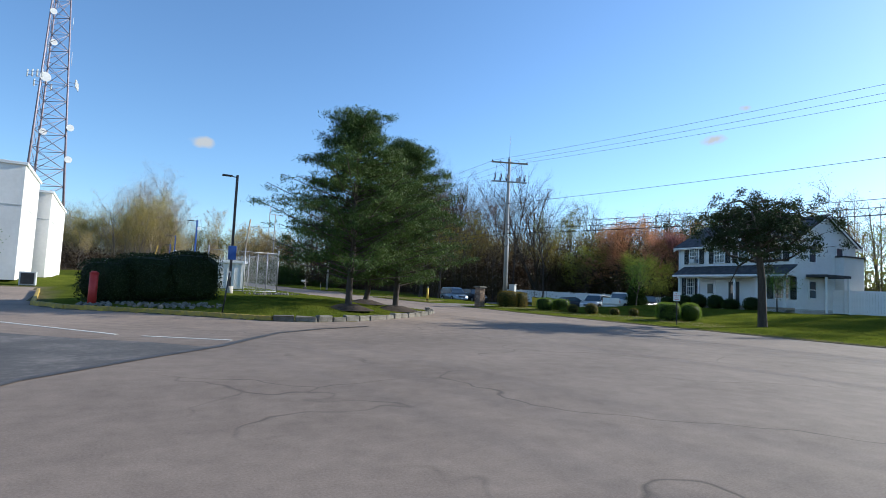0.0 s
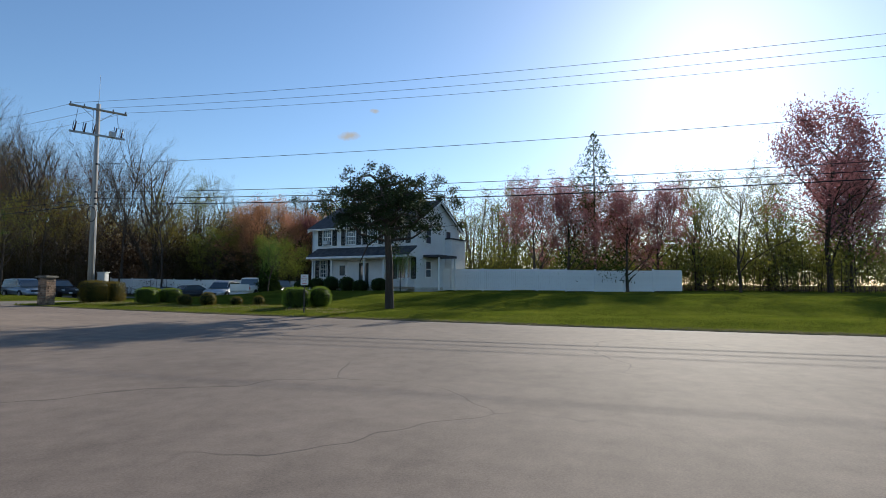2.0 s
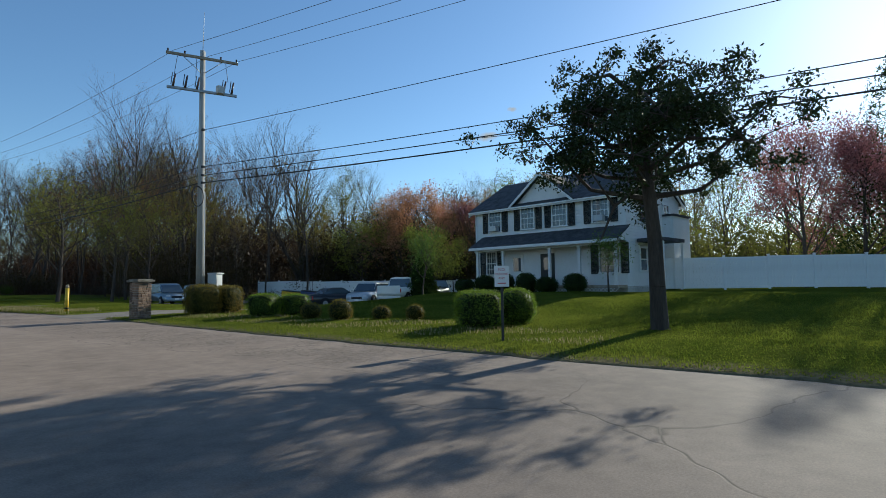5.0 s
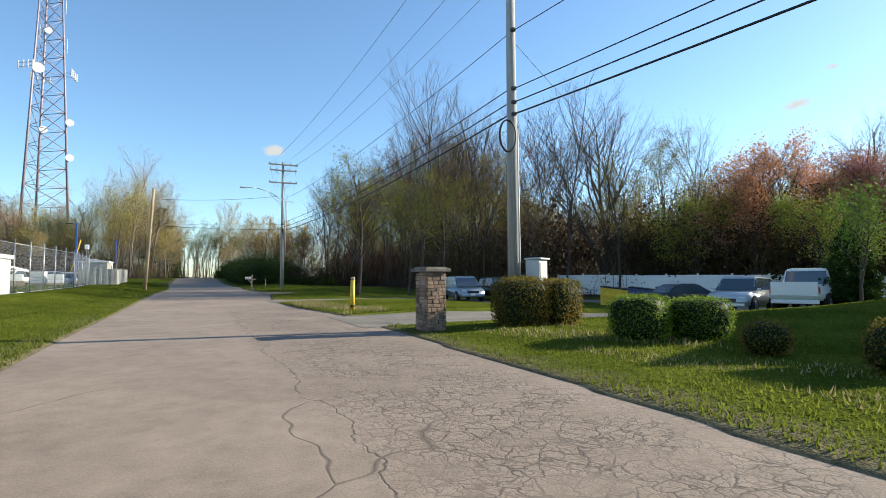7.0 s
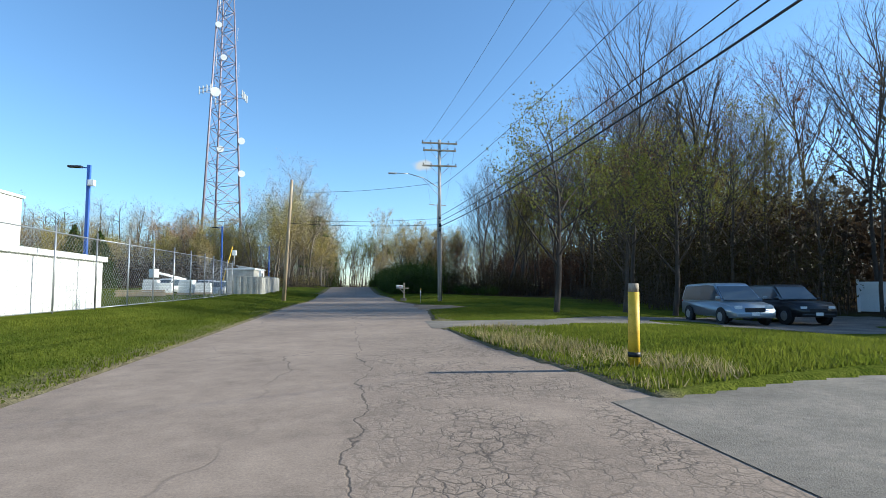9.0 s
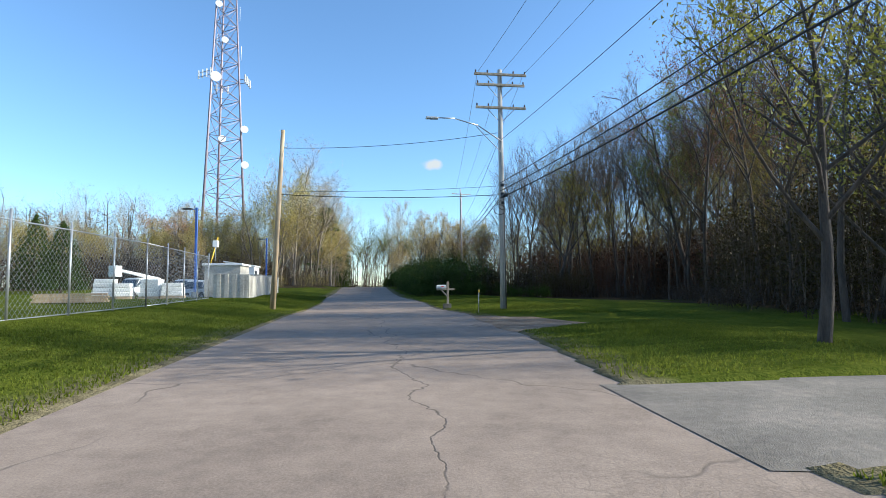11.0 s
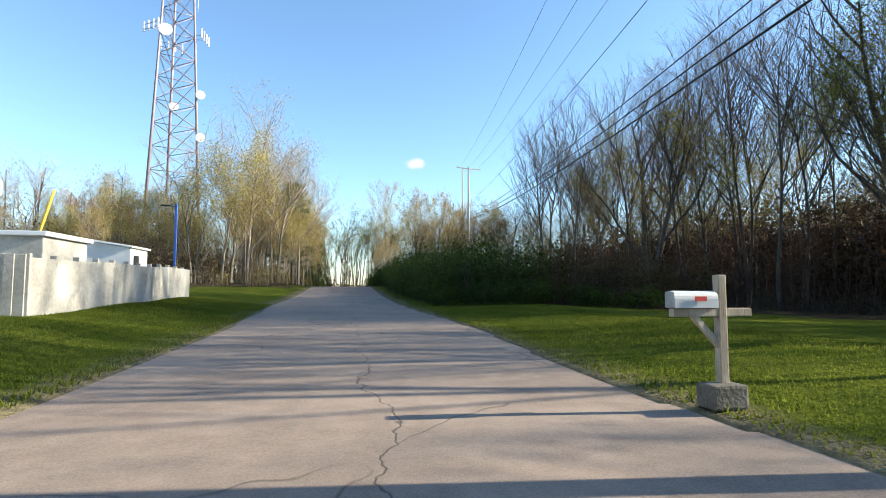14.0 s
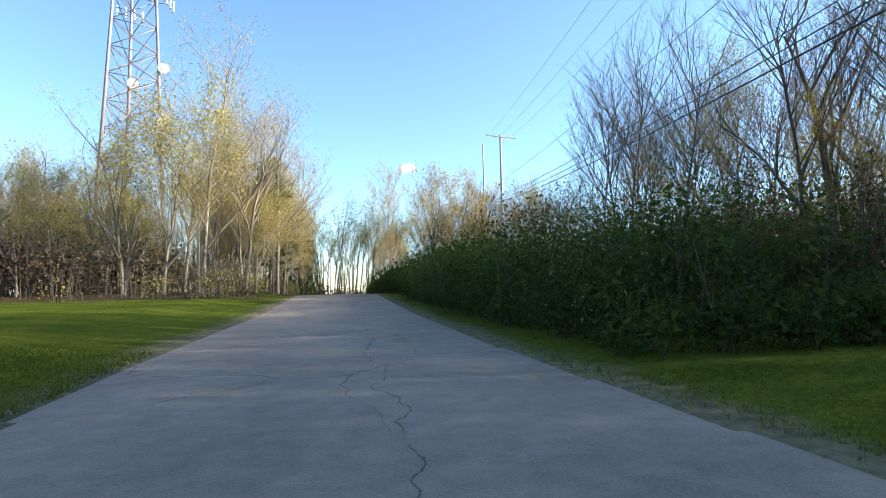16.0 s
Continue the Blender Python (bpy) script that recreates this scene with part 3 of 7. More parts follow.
def tree_mesh(name, seed, height, trunk_r, bark, leafmat, n_leaf, leaf_size, scatter=0.35, label="", category="tree", **kw):
    """A tree at the origin: trunk with its limbs, and a crown of twigs and small leaves."""
    rng = np.random.default_rng(seed)
    segs, tips = grow(rng, height, trunk_r, **kw)
    t = thing(name, label, category)
    big = [s[:4] for s in segs if s[4] <= 1]
    small = [s[:4] for s in segs if s[4] == 2]
    fine = [s[:4] for s in segs if s[4] > 2]
    v, f = bars(big, 7)
    raw("trunk", v, f, bark, t, smooth=True)
    v, f = bars(small, 3)
    if fine:
        v2, f2 = ribbons(fine, rng)
        v, f = np.concatenate([v, v2]), np.concatenate([f, f2 + len(v)])
    ends = tips
    if n_leaf:
        c = ends[rng.integers(0, len(ends), n_leaf)] + rng.normal(size=(n_leaf, 3)) * scatter
        lv, lf = leaves(c, leaf_size, rng)
        tagged(raw("crown", lv, lf, leafmat, t), kind="stuff")
        tagged(raw("branch", v, f, bark, t), kind="stuff")
    else:
        tagged(raw("crown", v, f, bark, t), kind="stuff")
    return t


def plant(kind, places, seed):
    """Copies of one tree, turned and sized at random; the first is the model itself."""
    rng = np.random.default_rng(seed)
    for i, (x, y, s) in enumerate(places):
        m = pose(x, y, ground_at(x, y) - 0.12, 0, 0, rng.uniform(0, 360)) @ Matrix.Diagonal((s * rng.uniform(0.9, 1.1), s * rng.uniform(0.9, 1.1), s, 1))
        if i == 0:
            kind.matrix_basis = m
        else:
            copy_thing(kind, m)


def bush_shell(rng, rx, ry, rz, n, size, mode="dome", jitter=0.022):
    """Leaves over the skin of a clipped bush."""
    d = rng.normal(size=(n, 3))
    d /= np.linalg.norm(d, axis=1, keepdims=True)
    p = 2.2 if mode == "dome" else 4.6
    k = (np.abs(d) ** p).sum(1) ** (-1 / p)
    c = d * k[:, None] * rng.uniform(0.88, 1.03, (n, 1))
    c *= [rx, ry, rz]
    c[:, 2] += rz * 0.92
    c += rng.normal(size=(n, 3)) * jitter
    c[:, 2] = np.maximum(c[:, 2], 0.02)
    return leaves(c, size, rng, kite=True)


def bush(seed, x, y, rx, ry, h, material, label, n=1500, size=0.07, mode="dome", name="clipped_bush", group=""):
    rng = np.random.default_rng(seed)
    t = thing(name, label, "bush", pose(x, y, ground_at(x, y) - 0.03, 0, 0, rng.uniform(0, 90)), group)
    bm = bmesh.new()
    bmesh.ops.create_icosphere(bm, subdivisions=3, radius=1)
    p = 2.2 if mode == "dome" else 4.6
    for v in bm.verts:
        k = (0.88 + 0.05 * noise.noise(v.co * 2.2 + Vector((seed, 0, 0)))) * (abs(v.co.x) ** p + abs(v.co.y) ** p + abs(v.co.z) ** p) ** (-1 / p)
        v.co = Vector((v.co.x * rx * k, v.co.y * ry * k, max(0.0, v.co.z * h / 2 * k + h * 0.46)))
    # solid core whose dark colour stands in for shade behind the leaf shell
    part("core", bm, M_BUSHCORE, t, "inside of the bush, coloured dark for its shade")
    v, f = bush_shell(rng, rx, ry, h / 2, int(n * 2.6), size * 0.72, mode)
    raw("foliage", v, f, material, t)
    segs = [((0, 0, -0.05), (0.3 * rx * math.cos(a), 0.3 * ry * math.sin(a), 0.5 * h), 0.025, 0.01) for a in (0.3, 2.4, 4.5)]
    v, f = bars(segs, 5)
    raw("stem", v, f, M_BARK, t)
    return t


# ---- woods on the right of the road ----
rng = np.random.default_rng(5)
wood_rows = []


def wood_edge(y):
    """How far to the right the woods begin."""
    return np.interp(y, [-20, 8, 26, 33, 38, 50, 60, 66, 76, 108, 122, 180], [44, 41, 33, 22, 17, 19, 26, 28, 23.5, 23, 15, 15])


while len(wood_rows) < 180:
    y = rng.uniform(2, 128)
    x = wood_edge(y) + min(24, rng.gamma(1.4, 6.0))
    gap = 4.5 if y < 34 else 9.0 if y < 60 else 6.5
    if x < 66 and all((x - a) ** 2 + (y - b) ** 2 > gap for a, b, _ in wood_rows):
        wood_rows.append((x, y, rng.uniform(0.84, 1.06) * (0.56 if y < 25 else 0.74 if y < 33 else 0.86 if y < 60 else 0.95 if x > 0.5 * (y - 60) else 0.60)))
wood_rows += [(26.5 + 2.9 * (k % 3) + 1.1 * math.sin(k * 5.0), 51 + 1.9 * k, 0.80 + 0.05 * (k % 3)) for k in range(7)]
wood_rows += [(13 + 3.7 * k % 30, 128 + 7.3 * k % 46, 0.50 + 0.04 * (k % 5)) for k in range(24)]
TW = dict(levels=4, kids=(12, 5, 5), wiggle=0.05)
kinds = [
    tree_mesh("woodland_tree", 11, 19.5, 0.24, M_BARK, M_LEAF_YEL, 10500, 0.17, 0.40, "tall spring woodland tree in thin yellow-green leaf", fork=0.36, spread=0.62, **TW),
    tree_mesh("woodland_tree", 12, 20.0, 0.26, M_DARKBARK, M_LEAF_TAN, 6000, 0.15, 0.34, "tall grey-brown woodland tree with tan catkins", fork=0.40, spread=0.58, **TW),
    tree_mesh("woodland_tree", 13, 18.5, 0.19, M_BARK, M_LEAF_RED, 4600, 0.16, 0.32, "slender woodland tree with red-brown buds", fork=0.34, spread=0.6, **TW),
    tree_mesh("woodland_tree", 14, 20.5, 0.22, M_DARKBARK, M_LEAF_TAN, 3600, 0.075, 0.3, "nearly leafless grey woodland tree with fine twigs", fork=0.42, spread=0.5, levels=4, kids=(15, 7, 6), wiggle=0.045),
    tree_mesh("woodland_tree", 15, 17.5, 0.18, M_BARK, M_LEAF_OLIVE, 10500, 0.17, 0.40, "young woodland tree in fresh olive-green leaf", fork=0.30, spread=0.55, **TW),
]
# leafier by the drive, barer further along
leafy, bare = (0, 1, 0, 4, 2, 1, 0, 4, 0, 2, 1, 3), (3, 1, 3, 0, 2, 3, 1, 3, 4, 3, 1, 3)
for k, kind in enumerate(kinds):
    plant(kind, [w for i, w in enumerate(wood_rows) if (leafy if w[1] < 36 else bare)[i % 12] == k], 40 + k)


def brush(name, places, seed, material, label, n_leaf, size, height, width, stems=7, inner=0, reach=1.0, bump=0.25):
    """Countless stems and leaves of undergrowth round the places, as one mass."""
    rng = np.random.default_rng(seed)
    segs, cs = [], []
    for x, y, s in places:
        z = ground_at(x, y)
        for _ in range(stems):
            a, r = rng.uniform(0, 6.28), rng.uniform(0, width * 0.5) * s
            b = np.array([x + r * math.cos(a), y + r * math.sin(a), z - 0.1])
            e = b + np.array([rng.normal() * 0.1 * height * s, rng.normal() * 0.1 * height * s, height * s * reach * rng.uniform(0.5, 1.0)])
            segs.append((b, e, 0.025, 0.006))
            for _ in range(2):
                f = rng.uniform(0.3, 0.9)
                q = b + (e - b) * f
                segs.append((q, q + np.array([rng.normal() * 0.45, rng.normal() * 0.45, rng.uniform(0.1, 0.7)]) * s * reach, 0.012, 0.004))
        d = rng.normal(size=(n_leaf, 3))
        d /= np.linalg.norm(d, axis=1, keepdims=True)
        d *= rng.uniform(0.15, 1.0, (n_leaf, 1)) ** 0.45
        lump = 1 + bump * np.sin(d[:, 0] * 5 + x) * np.cos(d[:, 1] * 4 + y)
        c = d * lump[:, None] * [width * 0.62 * s, width * 0.62 * s, height * 0.55 * s] + [x, y, z + height * 0.48 * s]
        cs.append(c[c[:, 2] > z])
    v, f = ribbons(segs, rng)
    lv, lf = leaves(np.concatenate(cs), size, rng)
    if inner:
        deep = []
        for x, y, s in places:
            d = rng.normal(size=(inner, 3))
            d *= rng.uniform(0, 0.72, (inner, 1)) / np.linalg.norm(d, axis=1, keepdims=True)
            deep.append(d * [width * 0.62 * s, width * 0.62 * s, height * 0.55 * s] + [x, y, ground_at(x, y) + height * 0.45 * s])
        v2, f2 = leaves(np.concatenate(deep), size * 2.2, rng, aspect=0.8)
        lv, lf = np.concatenate([lv, v2]), np.concatenate([lf, f2 + len(lv)])
    t = thing(name, label, "undergrowth", kind="stuff")
    tagged(raw("stems", v, f, M_BARK, t), kind="stuff")
    tagged(raw("leaves", lv, lf, material, t), kind="stuff")
    return t


rng = np.random.default_rng(8)
# low tangle at the edge of the lawn
places = [(wood_edge(y) - 1.0 + rng.gamma(1.5, 1.6), y, rng.uniform(0.4, 0.9)) for y in rng.uniform(28, 118, 170)]
brush("undergrowth", places, 3, M_BRUSH, "low tangled brown undergrowth along the edge of the woods", 110, 0.10, 1.5, 1.9, 6)
# tall thicket among the trunks
places = [(wood_edge(y) + 1.0 + rng.gamma(1.6, 2.6), y, rng.uniform(0.65, 1.15)) for y in rng.uniform(58, 116, 95)]
brush("undergrowth", places, 4, M_THICKET, "red-brown thicket of budding saplings among the trunks", 620, 0.12, 6.4, 2.7, 9)
places = [(wood_edge(y) + 1.5 + rng.gamma(1.6, 2.6), y, rng.uniform(0.6, 1.1)) for y in rng.uniform(27, 58, 95)]
brush("undergrowth", places, 5, M_OLIVE, "olive-brown thicket of saplings at the end of the yard", 420, 0.15, 6.6, 2.7, 7)
# the dim depth of the woods
places = [(wood_edge(y) + 9 + rng.gamma(2.2, 5), y, rng.uniform(0.8, 1.35)) for y in rng.uniform(20, 125, 400)]
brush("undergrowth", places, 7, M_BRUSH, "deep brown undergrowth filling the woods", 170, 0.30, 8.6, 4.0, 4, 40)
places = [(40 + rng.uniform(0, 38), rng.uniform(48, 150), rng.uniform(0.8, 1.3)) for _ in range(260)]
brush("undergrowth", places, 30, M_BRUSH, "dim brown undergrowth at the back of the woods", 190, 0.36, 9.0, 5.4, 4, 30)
places = [(35 + rng.uniform(0, 28), rng.uniform(4, 34), rng.uniform(0.8, 1.25)) for _ in range(190)]
places = [p for p in places if p[0] > wood_edge(p[1]) - 0.5]
brush("undergrowth", places, 17, M_OLIVE, "olive and brown thicket in the woods behind the white fence", 330, 0.24, 7.5, 3.6, 4, 40)


def hedge_places(y0, y1):
    return [(5.4 + 1.6 * k + rng.uniform(-0.5, 0.6), y + 0.35 * k + rng.uniform(-0.5, 0.5), rng.uniform(0.62, 1.28) * (1.04 + 0.13 * k)) for y in np.arange(y0, y1, 1.3) for k in range(5)]


brush("evergreen_hedge", hedge_places(72.5, 94), 6, M_HEDGE, "dense dark evergreen hedge on the bank beside the road", 1000, 0.085, 3.2, 2.5, 3, 230, 0.62, 0.10)
brush("evergreen_hedge", hedge_places(94, 165), 16, M_HEDGE, "dense dark evergreen hedge running to the crest", 260, 0.15, 3.2, 2.5, 2, 60, 0.6, 0.12)
places = [(5.2 + rng.uniform(-0.3, 0.5), y, rng.uniform(0.5, 0.9)) for y in np.arange(71, 104, 0.6)] + [(5 + rng.uniform(0, 13), 71.2 + rng.uniform(-0.3, 0.6), rng.uniform(0.5, 1.0)) for _ in range(44)]
brush("evergreen_hedge", places, 27, M_HEDGE, "low green growth along the foot of the hedge", 420, 0.08, 1.5, 1.7, 2, 60, 0.5, 0.2)
# lighter leaves laid over the hedge, painting in the highlights of the sun
places = [(x, y, s_ * 1.03) for x, y, s_ in hedge_places(72.0, 100) if rng.uniform() < 0.5]
brush("evergreen_hedge", places, 32, M_LEAF_OLIVE, "lighter olive-green leaves scattered through the hedge as sun highlights", 150, 0.075, 3.3, 2.6, 2, 0, 0.9, 0.3)
places = [(11.5 + rng.uniform(0, 12), 71.5 + rng.uniform(0, 9), rng.uniform(0.6, 1.15)) for _ in range(60)]
brush("undergrowth", places, 28, M_OLIVE, "olive-brown thicket between the hedge and the trunks", 520, 0.10, 4.2, 2.4, 9, 30, 1.0, 0.3)
places = [(5.6 + rng.uniform(0, 9), 71.6 + rng.uniform(0, 26), rng.uniform(0.8, 1.2)) for _ in range(30)]
brush("undergrowth", places, 29, M_BRUSH, "brown dead stems standing up through the hedge", 120, 0.07, 3.6, 1.2, 8, 0, 1.0, 0.3)
places = [(7 + rng.uniform(0, 15), 71.8 + rng.uniform(0, 3.5) + rng.uniform(0, 3), rng.uniform(0.45, 0.8)) for _ in range(34)]
brush("undergrowth", places, 20, M_BRUSH, "brown dead brush at the foot of the hedge", 260, 0.08, 2.0, 2.0, 8)
places = [(rng.uniform(-45, 60), rng.uniform(198, 235), rng.uniform(0.6, 1.2)) for _ in range(150)]
brush("undergrowth", places, 18, M_BRUSH, "brown scrub beyond the crest of the road", 70, 0.4, 4.6, 4.5, 3, 14)
places = [(rng.uniform(44, 95), 0, rng.uniform(0.7, 1.4)) for _ in range(250)]
places = [(x, rng.uniform(-50, 3) - (x - 44) * 0.35, s_) for x, _, s_ in places]
brush("undergrowth", places, 19, M_LEAF_OLIVE, "green and brown shrubs filling the gardens behind the white fence", 300, 0.24, 8.0, 4.8, 4, 40)
places = [(41 + rng.uniform(0, 20), rng.uniform(-46, -2), rng.uniform(0.8, 1.25)) for _ in range(110)]
brush("undergrowth", places, 25, M_LEAF_OLIVE, "tangled shrubs and saplings close behind the white fence", 360, 0.16, 5.6, 3.4, 6, 30)
places = [(rng.uniform(-14, 30), rng.uniform(150, 196), rng.uniform(0.6, 1.2)) for _ in range(70)]
brush("undergrowth", places, 26, M_BRUSH, "brown scrub in the dip beyond the crest", 120, 0.28, 4.2, 4.0, 4, 16)
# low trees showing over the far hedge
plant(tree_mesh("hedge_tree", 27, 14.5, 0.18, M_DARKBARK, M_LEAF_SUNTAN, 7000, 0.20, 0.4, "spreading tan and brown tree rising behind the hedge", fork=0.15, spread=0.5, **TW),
      [(10.5 + 1.15 * k, 124 + 18 * (k * 0.37 % 1), 0.74 + 0.32 * (k * 0.61 % 1)) for k in range(13)], 73)
# thin trees standing across the road's end beyond the crest
plant(tree_mesh("crest_tree", 23, 19.0, 0.17, M_DARKBARK, M_LEAF_OLIVE, 900, 0.30, 0.4, "thin dark tree standing beyond the crest", fork=0.45, spread=0.45, levels=3, kids=(12, 5)),
      [(-9 + 0.75 * k + 1.2 * math.sin(k * 2.3), 146 + 40 * (k * 0.37 % 1), 0.72 + 0.3 * (k * 0.61 % 1)) for k in range(36)], 71)
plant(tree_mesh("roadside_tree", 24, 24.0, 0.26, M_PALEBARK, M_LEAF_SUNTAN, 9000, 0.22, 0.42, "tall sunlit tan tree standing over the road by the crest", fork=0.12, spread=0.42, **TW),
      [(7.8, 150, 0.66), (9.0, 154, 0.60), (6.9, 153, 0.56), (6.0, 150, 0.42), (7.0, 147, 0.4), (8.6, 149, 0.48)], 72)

# far woods, too many to count
rng = np.random.default_rng(9)
segs, cs = [], []
for _ in range(1150):
    a = rng.uniform(0, 1)
    if a < 0.45:
        x, y = rng.uniform(72, 135), rng.uniform(4, 170)
        if x < wood_edge(y) + 20:
            continue
    elif a < 0.82:
        x, y = rng.uniform(-110, -30), rng.uniform(130, 240)
    else:
        x, y = rng.uniform(-75, 75), rng.uniform(205, 260)
    h = rng.uniform(11, 17) if x > 0 else rng.uniform(13, 19)
    z = ground_at(x, y) - 0.2
    p = np.array([x, y, z])
    top = p + [rng.normal() * 0.8, rng.normal() * 0.8, h]
    segs.append((p, top, rng.uniform(0.12, 0.24), 0.04))
    ends = []
    for _ in range(14):
        f = rng.uniform(0.35, 0.98)
        q = p + (top - p) * f
        e = q + np.array([rng.normal() * 1.7, rng.normal() * 1.7, rng.uniform(0.8, 3.2)])
        segs.append((q, e, 0.05, 0.012))
        ends += [e, q + (e - q) * 0.6]
    cs.append(np.array(ends)[rng.integers(0, len(ends), 230)] + rng.normal(size=(230, 3)) * 0.55)
v, f = bars(segs, 3)
far = thing("distant_woods", "distant grey-brown spring woods, mostly bare trunks", "woods", kind="stuff")
tagged(raw("trunks", v, f, M_BARK, far), kind="stuff")
v, f = leaves(np.concatenate(cs), 0.24, rng)
tagged(raw("canopy", v, f, M_LEAF_TAN, far), kind="stuff")

# ---- woods on the left, sunlight put into their leaf and brush colours ----
rng = np.random.default_rng(21)
left_rows = []
while len(left_rows) < 66:
    y = rng.uniform(110, 168)
    x = -(6.0 + 5.0 * (1 - sstep(106, 118, y)) + rng.gamma(1.3, 7))
    if x > -52 and all((x - a) ** 2 + (y - b) ** 2 > 5 for a, b, _ in left_rows):
        left_rows.append((x, y, rng.uniform(0.92, 1.2) * (1 - 0.32 * sstep(15, 27, -x)) * (0.8 + 0.2 * sstep(7, 12, -x))))
lk = [
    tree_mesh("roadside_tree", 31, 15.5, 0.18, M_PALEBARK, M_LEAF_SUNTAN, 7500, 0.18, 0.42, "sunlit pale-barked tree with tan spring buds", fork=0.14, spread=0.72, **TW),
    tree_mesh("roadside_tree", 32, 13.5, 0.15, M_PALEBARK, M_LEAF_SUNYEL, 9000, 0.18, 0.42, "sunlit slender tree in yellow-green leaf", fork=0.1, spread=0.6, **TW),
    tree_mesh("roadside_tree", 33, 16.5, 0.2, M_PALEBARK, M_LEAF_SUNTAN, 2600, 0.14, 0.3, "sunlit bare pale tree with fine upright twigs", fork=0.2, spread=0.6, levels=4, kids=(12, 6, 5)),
]
left_rows += [(-25 - 47 * (k * 0.618 % 1), 100 + 44 * (k * 0.377 % 1), 0.62 + 0.2 * (k * 0.29 % 1)) for k in range(54)]
left_rows += [(-5.9 - 1.9 * (k % 3), 112 + 3.2 * k, 0.60 + 0.08 * (k % 4)) for k in range(13)]
for k, kind in enumerate(lk):
    plant(kind, [w for i, w in enumerate(left_rows) if i % 3 == k], 60 + k)
plant(tree_mesh("roadside_tree", 36, 14, 0.2, M_BARK, M_LEAF_ORANGE, 11000, 0.19, 0.4, "maple with orange-red spring buds", fork=0.2, spread=0.65, levels=4, kids=(12, 5, 4)),
      [(-43, 150, 0.95), (-38, 144, 0.85), (-48, 152, 1.0), (-35, 134, 0.75)], 70)
# undergrowth in the lightened brush colour, which stands in for sun on it
places = [(-14 - rng.uniform(0, 34), rng.uniform(112, 165), rng.uniform(0.8, 1.3)) for _ in range(190)]
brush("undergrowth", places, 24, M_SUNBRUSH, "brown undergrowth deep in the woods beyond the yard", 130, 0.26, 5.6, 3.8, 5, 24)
places = [(-20 - rng.uniform(0, 52), 94 + rng.uniform(0, 30), rng.uniform(0.7, 1.3)) for _ in range(130)]
brush("undergrowth", places, 31, M_BRUSH, "brown undergrowth in the trees behind the yard", 170, 0.22, 5.4, 4.2, 5, 20)
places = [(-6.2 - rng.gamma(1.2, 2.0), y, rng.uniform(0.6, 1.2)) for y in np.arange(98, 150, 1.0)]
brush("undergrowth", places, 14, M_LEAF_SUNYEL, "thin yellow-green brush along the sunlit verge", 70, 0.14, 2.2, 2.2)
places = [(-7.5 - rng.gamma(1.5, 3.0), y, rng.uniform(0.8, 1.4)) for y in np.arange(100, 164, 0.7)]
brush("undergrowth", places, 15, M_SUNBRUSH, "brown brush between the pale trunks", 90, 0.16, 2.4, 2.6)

# ---- pines, juniper and blossom trees ----
def pine(seed, x, y, height, radius, label):
    rng = np.random.default_rng(seed)
    t = thing("pine_tree", label, "pine tree", pose(x, y, ground_at(x, y) - 0.1), "pines on the lawn island" if y < 50 else "")
    segs, cs = [], []
    p = np.zeros(3)
    pts = [p]
    for i in range(8):
        p = p + np.array([rng.normal() * 0.06, rng.normal() * 0.06, height / 8])
        pts.append(p)
    for i in range(8):
        segs.append((pts[i], pts[i + 1], 0.17 * (1 - i / 9), 0.17 * (1 - (i + 1) / 9)))
    limbs = []
    for k in range(170):
        f = 0.15 + 0.84 * (k / 170) ** 0.9
        q = np.array([0, 0, f * height]) + (pts[min(8, int(f * 8))] * [1, 1, 0])
        a = k * 2.4 + rng.uniform(-0.3, 0.3)
        reach = radius * (1.1 - f) ** 0.8 * rng.uniform(0.5, 1.25) * (0.62 + 0.38 * min(1, f / 0.3))
        e = q + np.array([math.cos(a), math.sin(a), rng.uniform(0.05, 0.5)]) * reach
        limbs.append((q, e, 0.035, 0.012))
        for _ in range(5):
            g = rng.uniform(0.35, 1.05)
            c = q + (e - q) * g + rng.normal(size=3) * [0.24, 0.24, 0.10]
            d = rng.normal(size=(80, 3)) * [0.19, 0.19, 0.08]
            cs.append(c + d)
    v, f = bars(segs, 9)
    raw("trunk", v, f, M_DARKBARK, t, True)
    v, f = bars(limbs, 4)
    raw("branch", v, f, M_DARKBARK, t)
    v, f = leaves(np.concatenate(cs), 0.18, rng, up=0.6, aspect=0.2)
    raw("crown", v, f, M_NEEDLE, t)
    if y > 50:
        return t
    bm = bmesh.new()
    bmesh.ops.create_cone(bm, cap_ends=True, segments=24, radius1=1.25, radius2=0.35, depth=0.26)
    for v in bm.verts:
        v.co += Vector((noise.noise(v.co * 3 + Vector((seed, 0, 0))) * 0.12, noise.noise(v.co * 3) * 0.12, 0.12))
    mulch = part("mulch_mound", bm, M_MULCH)
    mulch.matrix_basis = pose(x, y, ground_at(x, y))
    tagged(mulch, "dark bark mulch mound round a pine trunk", "mulch")
    return t


pine(1, -10.6, -4.7, 9.2, 4.9, "tall dark green pine with a full crown on the lawn island")
pine(2, -7.1, -2.6, 9.0, 4.2, "tall green pine with a ragged pointed crown")
pine(4, -7.6, 124, 15.0, 4.2, "dark pine leaning over the verge near the crest")
pine(3, -7.6, 0.3, 6.6, 3.0, "smaller green pine behind the taller one")


